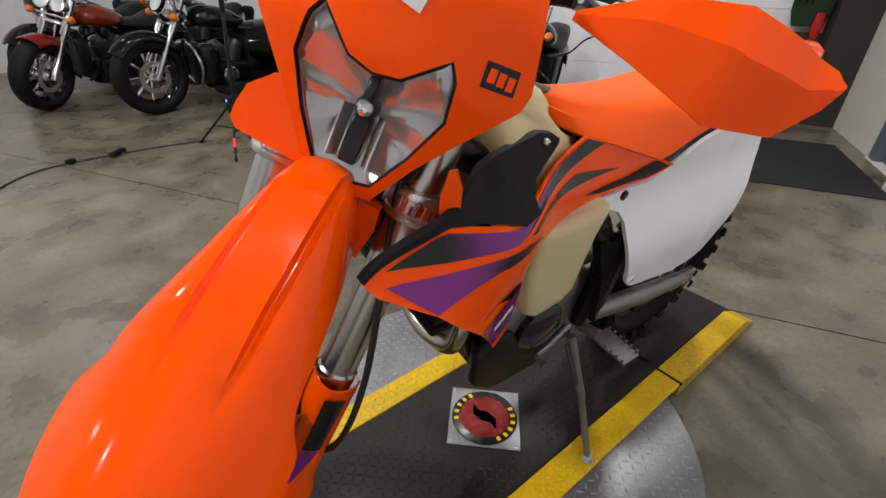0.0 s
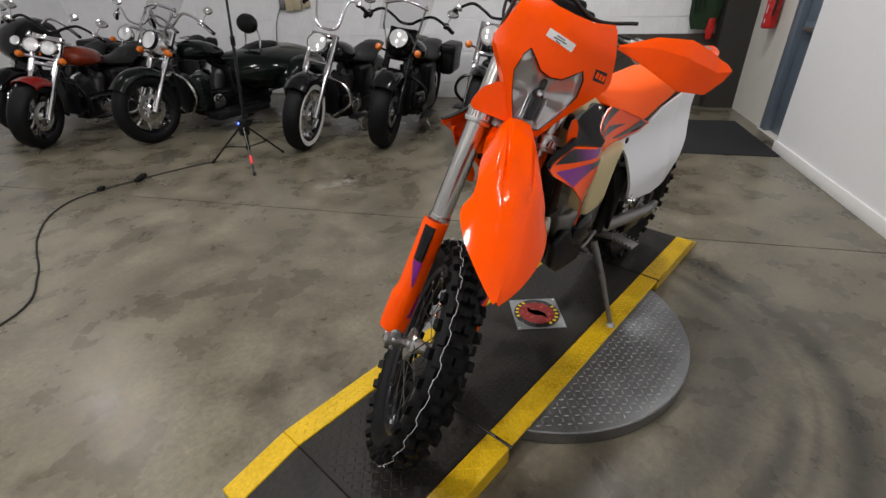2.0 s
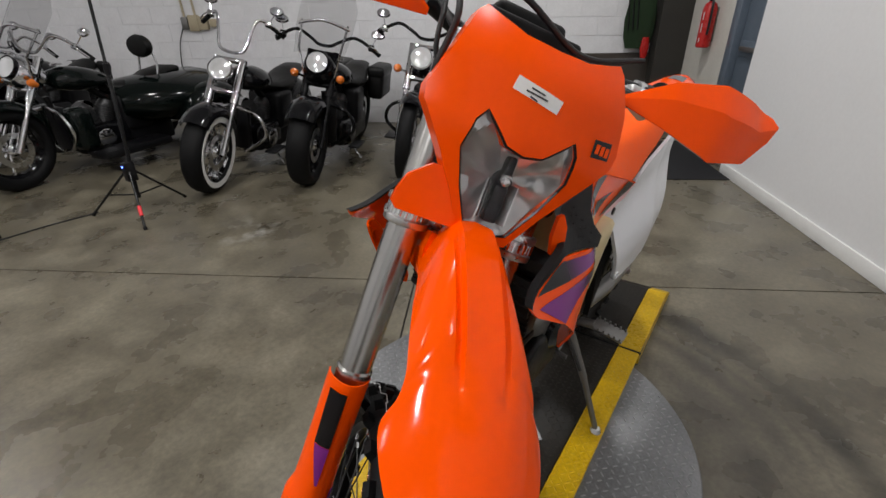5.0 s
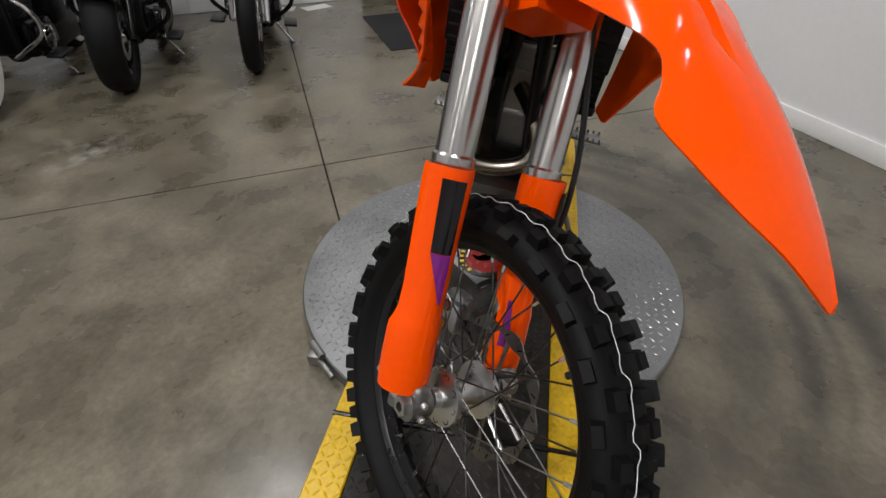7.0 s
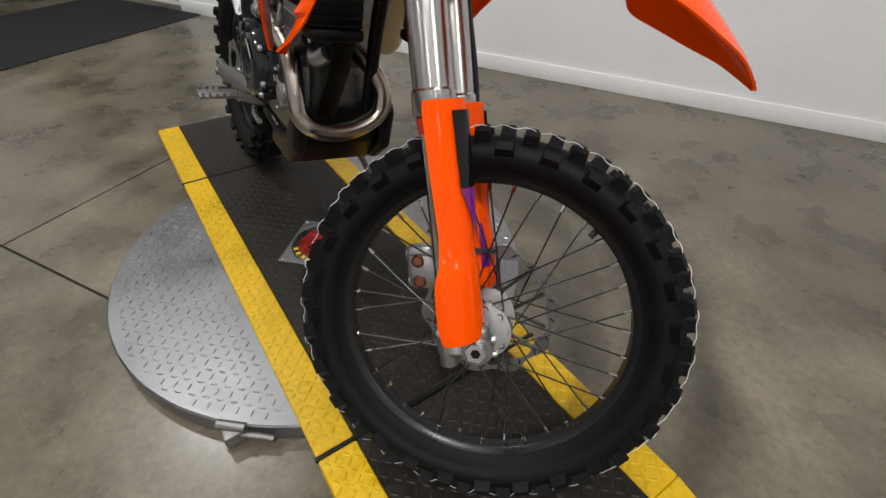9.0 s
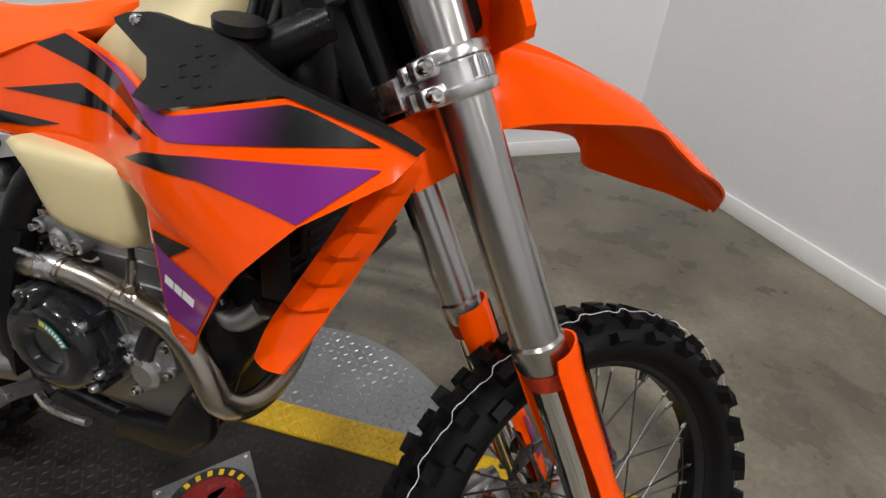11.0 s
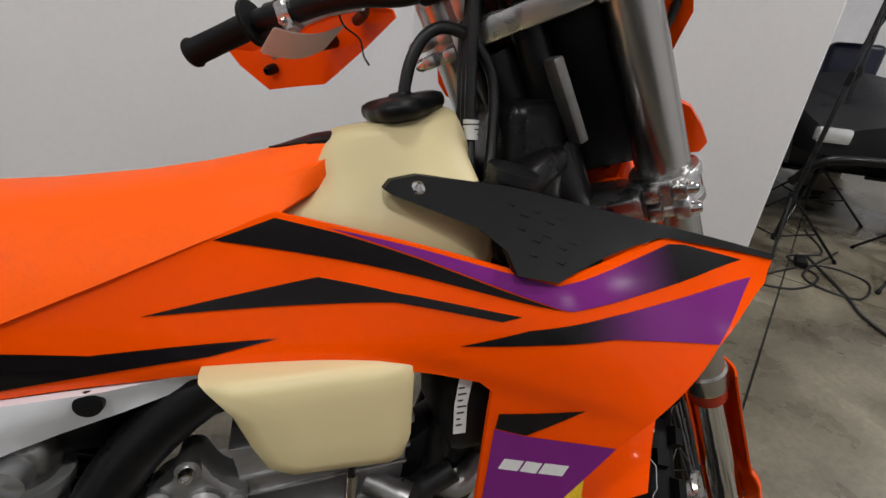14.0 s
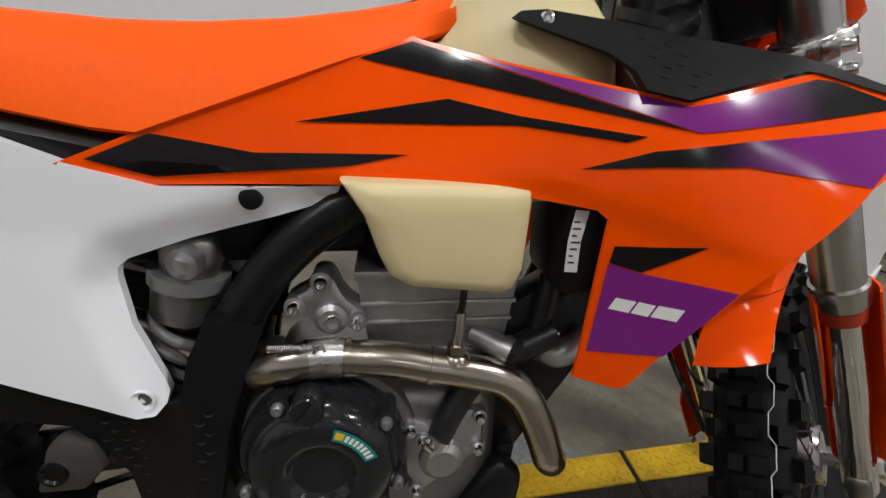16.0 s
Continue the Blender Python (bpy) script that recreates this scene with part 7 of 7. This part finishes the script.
    prof = {"ape": [(0, 0.05, 0.86), (0.02, 0.11, 0.90), (0.05, 0.15, 1.10), (0.02, 0.21, 1.16), (-0.11, 0.35, 1.12)], "pull": [(0, 0.05, 0.84), (0.02, 0.12, 0.87), (0.03, 0.22, 0.98), (-0.06, 0.33, 0.97), (-0.20, 0.43, 0.90)], "wide": [(0, 0.05, 0.86), (0.01, 0.12, 0.90), (0.02, 0.24, 0.95), (-0.04, 0.36, 0.93), (-0.12, 0.45, 0.90)]}[bars]
    hb = f("handlebar", tube(spline([(x, -y, z) for x, y, z in reversed(prof)] + prof, 5), 0.0135, 12), metal if bars != "wide" else GLOSSBLACK, "wide handlebar")
    for s in (-1, 1):
        (x0, y0, z0), (x1, y1, z1) = prof[-2], prof[-1]
        p, q = Vector((x0, s * y0, z0)), Vector((x1, s * y1, z1))
        f("grip", tube([p.lerp(q, 0.35), p.lerp(q, 0.36), q], [0.013, 0.019, 0.019], 12), RUBBER, par=hb)
        f("lever", tube(spline([p.lerp(q, 0.25) + Vector((0.03, 0, 0.0)), p.lerp(q, 0.6) + Vector((0.06, 0, 0)), q + Vector((0.045, 0, 0))], 4), 0.006, 8), SHINE, par=hb)
        f("switch_case", moved(block(-0.02, 0.03, -0.025, 0.025, -0.022, 0.022, 0.006), Matrix.Translation(p.lerp(q, 0.22))), metal, par=hb)
        mp = p.lerp(q, 0.2) + Vector((0.0, s * 0.04, 0.13))
        mi = f("mirror", moved(loft([oval(x, 0, 0, w, h, 16) for x, w, h in ((-0.02, 0.04, 0.022), (-0.012, 0.062, 0.038), (0.006, 0.056, 0.034), (0.014, 0.02, 0.012))]), Matrix.Translation(mp)), SHINE, "chrome oval mirror", par=hb)
        f("mirror_stem", tube([p.lerp(q, 0.2), mp], 0.005, 8), SHINE, par=hb)
    if screen:
        sc = [(-0.20, 0.70), (-0.235, 0.95), (-0.24, 1.15), (-0.18, 1.36), (-0.06, 1.43), (0.06, 1.43), (0.18, 1.36), (0.24, 1.15), (0.235, 0.95), (0.20, 0.70)]
        ws = f("windscreen", skin(sc, lambda y, z: (0.20 - 1.6 * y * y - 0.10 * (z - 0.7), y, z), (-0.004, 0, 0), 0.05), SCREEN, "tall clear windscreen")
        ws.visible_shadow = False
        for s in (-1, 1):
            f("screen_strut", tube([(0.0, s * 0.12, 0.56), (0.13, s * 0.17, 0.75), (0.10, s * 0.19, 1.0)], 0.010, 8), SHINE)
        f("screen_bar", tube(spline([(0.10, -0.21, 0.97), (0.17, 0, 0.985), (0.10, 0.21, 0.97)], 6), 0.013, 10), SHINE)
    if fairing:
        f("fairing", loft([oval(x, 0, z, w, h, 20) for x, z, w, h in ((0.16, 0.62, 0.10, 0.10), (0.12, 0.66, 0.22, 0.18), (0.04, 0.70, 0.31, 0.25), (-0.06, 0.74, 0.34, 0.27), (-0.10, 0.76, 0.30, 0.22))]), paint, "broad black handlebar fairing")
        for s in (-1, 1):
            g("leg_shield", moved(block(-0.05, 0.05, -0.12, 0.12, -0.26, 0.26, 0.04, 3), Matrix.Translation((-math.sin(radians(rake)) * L - 0.05, s * 0.25, 0.48)) @ pose(0, 0, 0, 0, -12)), paint, "black leg shield")
    # front fender over the wheel
    rings = []
    for d in range(arc[0], arc[1], 9):
        a = radians(d)
        rr = R + 0.035
        rings.append([Vector(((rr + dz) * math.cos(a), y, (rr + dz) * math.sin(a))) for y, dz in ((-width - 0.022, -0.06), (-width - 0.018, -0.02), (-width * 0.6, 0.006), (0, 0.014), (width * 0.6, 0.006), (width + 0.018, -0.02), (width + 0.022, -0.06))])
    part("front_fender", moved(solid(loft(rings, closed=False), 0.004), fw), fender, b, "", 60)
    # tank, seat, engine, rear
    hx = -math.sin(radians(rake)) * L
    g("frame_backbone", tube(spline([(hx - 0.02, 0, R + 0.42), (hx - 0.3, 0, R + 0.42), (-1.0, 0, 0.58), (-1.45, 0, 0.50)], 5), 0.03, 12), FRAME)
    g("down_tube", tube(spline([(hx, 0, R + 0.36), (hx - 0.05, 0, 0.35), (hx - 0.18, 0, 0.17), (-1.15, 0, 0.16)], 5), 0.024, 12), FRAME)
    tx = hx - 0.06
    g("fuel_tank", loft([oval(tx - k, 0, R + 0.47 - 0.10 * k, w, h, 20, 0.6) for k, w, h in ((0.0, 0.06, 0.06), (0.04, 0.12, 0.10), (0.14, 0.165, 0.13), (0.28, 0.165, 0.13), (0.42, 0.12, 0.10), (0.52, 0.05, 0.05))]), paint, "rounded teardrop fuel tank")
    g("tank_console", tube([(tx - 0.12, 0, R + 0.60), (tx - 0.12, 0, R + 0.615)], [0.05, 0.04], 20), SHINE)
    sx = tx - 0.50
    g("seat", loft([oval(sx - k, 0, zc, w, h, 16) for k, zc, w, h in ((-0.05, 0.72, 0.08, 0.04), (0.08, 0.70, 0.14, 0.06), (0.30, 0.69, 0.17, 0.075), (0.42, 0.74, 0.15, 0.08), (0.60, 0.79, 0.12, 0.06), (0.78, 0.80, 0.08, 0.03))]), LEATHER, "black leather seat")
    ex = hx - 0.30
    g("engine_case", join(block(ex - 0.28, ex + 0.16, -0.15, 0.15, 0.18, 0.42, 0.05, 3), moved(lathe([(0, -0.20), (0.08, -0.20), (0.10, -0.17), (0.10, 0.17), (0.08, 0.20), (0, 0.20)], 28, "Y"), Matrix.Translation((ex + 0.02, 0, 0.30)))), GLOSSBLACK, "dark engine cases")
    for s in (-1, 1):
        g("case_cover", moved(lathe([(0, 0.010), (0.06, 0.008), (0.082, 0.0), (0.086, -0.02)], 28, "Y"), Matrix.Translation((ex + 0.02, s * 0.20, 0.30)) @ pose(0, 0, 0, 0 if s > 0 else 180)), SHINE if chrome_fork else CAST, "polished round engine cover")
    g("battery_box", block(ex - 0.52, ex - 0.22, -0.17, 0.17, 0.30, 0.66, 0.05, 3), BLACK, "black side covers under the seat")
    g("belly", block(ex - 0.75, ex - 0.05, -0.14, 0.14, 0.13, 0.36, 0.04, 2), BLACK)
    g("radiator_block", block(hx - 0.06, hx + 0.0, -0.11, 0.11, 0.24, 0.62, 0.02, 2), BLACK)
    for tilt in (-22, 22):
        cyl = lathe([(0.075, 0.10)] + [p for k in range(9) for p in ((0.085, 0.115 + 0.022 * k), (0.085, 0.125 + 0.022 * k), (0.07, 0.128 + 0.022 * k), (0.07, 0.136 + 0.022 * k))] + [(0.07, 0.32), (0.05, 0.36), (0, 0.36)], 24)
        g("cylinder", moved(cyl, Matrix.Translation((ex - 0.06, 0, 0.27)) @ pose(0, 0, 0, 0, tilt)), ENGINE)
    g("air_cleaner", moved(lathe([(0, -0.19), (0.07, -0.185), (0.09, -0.16), (0.09, -0.10)], 28, "Y"), Matrix.Translation((ex - 0.06, 0, 0.52))), SHINE)
    for k in (0, 1):
        g("exhaust", tube(spline([(ex + 0.02 - 0.14 * k, -0.06, 0.52), (ex + 0.10 - 0.10 * k, -0.17, 0.42), (ex - 0.05, -0.20, 0.24 + 0.09 * k), (ex - 0.4, -0.21, 0.22 + 0.09 * k), (-1.95, -0.21, 0.24 + 0.09 * k)], 6), 0.033, 14), SHINE, "chrome exhaust pipe")
    for s in (-1, 1):
        g("foot_board", block(ex + 0.02, ex + 0.26, s * 0.27 - 0.05, s * 0.27 + 0.05, 0.22, 0.24, 0.008), BLACK)
        g("engine_guard", tube(spline([(hx + 0.03, s * 0.04, 0.62), (hx + 0.06, s * 0.24, 0.56), (hx + 0.04, s * 0.28, 0.40), (hx - 0.02, s * 0.06, 0.22)], 6), 0.015, 10), SHINE if (trike or whitewall) else GLOSSBLACK)
    rx = -1.62
    if not trike:
        road_wheel(b, Matrix.Translation((rx, 0, 0.32)), 0.32, 0.08, 0.205, cast, whitewall, "rear")
        rings = []
        for d in range(20, 175, 12):
            a = radians(d)
            rings.append([Vector((rx + (0.36 + dz) * math.cos(a), y, 0.32 + (0.36 + dz) * math.sin(a))) for y, dz in ((-0.115, -0.10), (-0.11, -0.03), (-0.06, 0.008), (0, 0.016), (0.06, 0.008), (0.11, -0.03), (0.115, -0.10))])
        g("rear_fender", solid(loft(rings, closed=False), 0.004), GLOSSBLACK)
    else:
        for s in (-1, 1):
            road_wheel(b, Matrix.Translation((-1.72, s * 0.50, 0.31)), 0.31, 0.10, 0.20, True, False, "rear")
            rings = []
            for d in range(10, 180, 12):
                a = radians(d)
                rings.append([Vector((-1.72 + (0.38 + dz) * math.cos(a), s * y, 0.31 + (0.36 + dz) * math.sin(a))) for y, dz in ((0.36, -0.05), (0.38, 0.0), (0.50, 0.02), (0.60, 0.0), (0.635, -0.04), (0.64, -0.14))])
            g("rear_fender", solid(loft(rings, closed=False), 0.005), fender, "broad dark rear fender")
        g("trunk", block(-2.10, -1.35, -0.37, 0.37, 0.32, 0.72, 0.07, 3), paint, "dark trunk between the rear wheels")
        g("tail_pod", loft([oval(x, 0, 0.55, w, h, 20) for x, w, h in ((-0.95, 0.20, 0.16), (-1.15, 0.40, 0.22), (-1.5, 0.55, 0.24), (-1.95, 0.55, 0.24), (-2.2, 0.40, 0.18))]), paint)
        for s in (-1, 1):
            g("running_board", block(hx - 0.75, hx - 0.05, min(s * 0.22, s * 0.46), max(s * 0.22, s * 0.46), 0.16, 0.24, 0.03), BLACK)
            g("side_cowl", block(hx - 0.16, hx + 0.02, min(s * 0.12, s * 0.32), max(s * 0.12, s * 0.32), 0.25, 0.62, 0.06, 3), paint)
    if bags:
        for s in (-1, 1):
            g("saddle_bag", join(block(-1.92, -1.45, s * 0.22 - 0.09, s * 0.22 + 0.09, 0.48, 0.78, 0.05, 3), block(-1.93, -1.44, s * 0.22 - 0.095, s * 0.22 + 0.095, 0.70, 0.82, 0.04, 3)), LEATHER, "black leather saddle bag")
    if sissy:
        g("back_rest", loft([oval(x, 0, 1.04, w, h, 20) for x, w, h in ((-1.47, 0.06, 0.05), (-1.46, 0.145, 0.10), (-1.42, 0.155, 0.11), (-1.39, 0.14, 0.095), (-1.38, 0.05, 0.04))]), LEATHER, "padded black leather back rest")
        for s in (-1, 1):
            g("back_rest_bar", tube(spline([(-1.40, s * 0.13, 0.68), (-1.46, s * 0.13, 0.85), (-1.47, s * 0.10, 1.00)], 4), 0.011, 10), SHINE)
    if lean:
        g("kick_stand", tube([(ex - 0.05, 0.12, 0.22), (ex - 0.02, 0.28, 0.04)], 0.012, 10), SHINE)
    return b


cruiser("copper red cruiser with two headlights and silver fork covers", -2.0, -5.11, 5, 7, 14, MAROON, fender=DEEPRED, bars="wide", dual=True, cast=True, width=0.085, rake=30, arc=(72, 128))
cruiser("very dark green trike with windscreen and padded back rest", -2.33, -4.04, -18, 0, 8, DARKGREEN, bars="pull", screen=True, trike=True, sissy=True, cast=True, nacelle=True, R=0.35, width=0.075, arc=(38, 150))
cruiser("black chopper with whitewall tyre and high chrome bars", -2.36, -2.36, -3, 8, 6, GLOSSBLACK, bars="ape", whitewall=True, rake=34, width=0.082, signals=False, R=0.34, arc=(50, 150))
cruiser("black cruiser with windscreen and leather saddle bags", -2.57, -1.61, -1, 8, 4, GLOSSBLACK, bars="wide", screen=True, bags=True, cast=True, width=0.092, nacelle=True, chrome_fork=False, R=0.345, arc=(45, 150))
cruiser("black standard motorcycle with chrome wire wheels", -2.66, -0.76, -3, 8, 0, GLOSSBLACK, bars="wide", width=0.062, R=0.355, rake=28, arc=(60, 140))
cruiser("black touring motorcycle with a broad fairing and bags", -2.50, -5.95, 9, 6, 6, GLOSSBLACK, bars="pull", bags=True, cast=True, width=0.08, fairing=True)
tour = cruiser("black touring motorcycle with a low leather seat", -3.45, -5.47, -5, 7, 10, GLOSSBLACK, bars="pull", bags=True, sissy=False, width=0.08)

# ---- black side-by-side buggy beyond the wall's free end ----
BUGGY = material("satin_black_body", (0.010, 0.010, 0.012), 0.35, scale=60, vary=0.15)
BLUEPAD = material("dark_blue_panel", (0.010, 0.014, 0.035), 0.4, scale=60, vary=0.15)
bug = thing("side_by_side_buggy", HALL @ pose(5.35, -0.25, FZ, 0, 0, 200), "black side-by-side buggy with chunky tyres", "buggy")
for x in (-0.95, 0.95):
    for s in (-1, 1):
        w = Matrix.Translation((x, s * 0.66, 0.36))
        ty = part("tyre", moved(lathe([(0.28 + 0.08 * math.cos(radians(d)), 0.13 * (abs(math.sin(radians(d))) ** 0.6) * (1 if d > 0 else -1)) for d in range(-160, 161, 20)], 40, "Y", True), w), RUBBER, bug)
        for j in range(20):
            part("lug", moved(block(0.345, 0.375, -0.10, 0.10, -0.02, 0.02, 0.004, 1), w @ pose(0, 0, 0, 0, 18 * j)), RUBBER, ty)
        part("rim", moved(lathe([(0, 0.02 * s), (0.06, 0.03 * s), (0.17, 0.05 * s), (0.20, 0.09 * s), (0.20, -0.09 * s)], 32, "Y"), w), GLOSSBLACK, bug)
        part("fender", moved(solid(loft([[Vector(((0.44 + dz) * math.cos(radians(d)), y, (0.44 + dz) * math.sin(radians(d)))) for y, dz in ((-0.17, -0.04), (-0.12, 0.0), (0.12, 0.0), (0.17, -0.04))] for d in range(15, 170, 12)], closed=False), 0.006), w), BUGGY, bug)
part("hood", loft([[Vector((x, y * k, z + (0.06 if abs(y) < 0.3 else 0))) for y in (-0.5, -0.3, 0.0, 0.3, 0.5)] + [Vector((x, y * k, 0.55)) for y in (0.5, 0.0, -0.5)] for x, k, z in ((1.35, 0.75, 0.72), (1.1, 0.95, 0.82), (0.6, 1.1, 0.95), (0.45, 1.1, 1.0))]), BUGGY, bug)
part("tub", block(-1.25, 0.6, -0.62, 0.62, 0.28, 0.62, 0.06, 3), BUGGY, bug)
part("bumper", tube(spline([(1.4, -0.45, 0.35), (1.5, -0.3, 0.55), (1.5, 0.3, 0.55), (1.4, 0.45, 0.35)], 6), 0.03, 12), FRAME, bug)
for s in (-1, 1):
    part("cage_tube", tube(spline([(0.75, s * 0.58, 0.95), (0.35, s * 0.58, 1.55), (-0.2, s * 0.56, 1.68), (-0.8, s * 0.56, 1.6), (-1.2, s * 0.55, 0.9)], 6), 0.025, 12), FRAME, bug)
    part("seat", join(block(-0.45, 0.05, s * 0.3 - 0.22, s * 0.3 + 0.22, 0.6, 0.75, 0.05, 3), block(-0.58, -0.42, s * 0.3 - 0.22, s * 0.3 + 0.22, 0.7, 1.25, 0.06, 3)), BLUEPAD, bug)
    hl = part("headlight", moved(block(-0.05, 0.05, -0.10, 0.10, -0.05, 0.05, 0.02, 2), Matrix.Translation((1.33, s * 0.3, 0.68))), REFLECT, bug)
    part("shock", tube([(0.95, s * 0.45, 0.40), (0.90, s * 0.35, 0.80)], 0.035, 12), ALLOY, bug)
    part("suspension_arm", tube([(0.95, s * 0.58, 0.36), (0.85, s * 0.2, 0.34)], 0.02, 10), FRAME, bug)
part("roof", block(-0.85, 0.35, -0.58, 0.58, 1.66, 1.70, 0.015), BUGGY, bug)

# ---- courses of blocks on the wall behind the motorcycles ----
ww = bpy.data.objects["wall_west"]
bmesh_block = mesh_of(block(0, 0.006, 0.003, 0.397, 0.003, 0.197, 0.002, 1), 0)
bmesh_block.materials.append(BLOCKPAINT)
for row in range(8):
    for col in range(20):
        o = new("block", bmesh_block)
        o.parent = ww
        o.matrix_local = HALL @ Matrix.Translation((E0, -6.6 + 0.4 * col + (0.2 if row % 2 else 0), FZ + 0.2 * row))
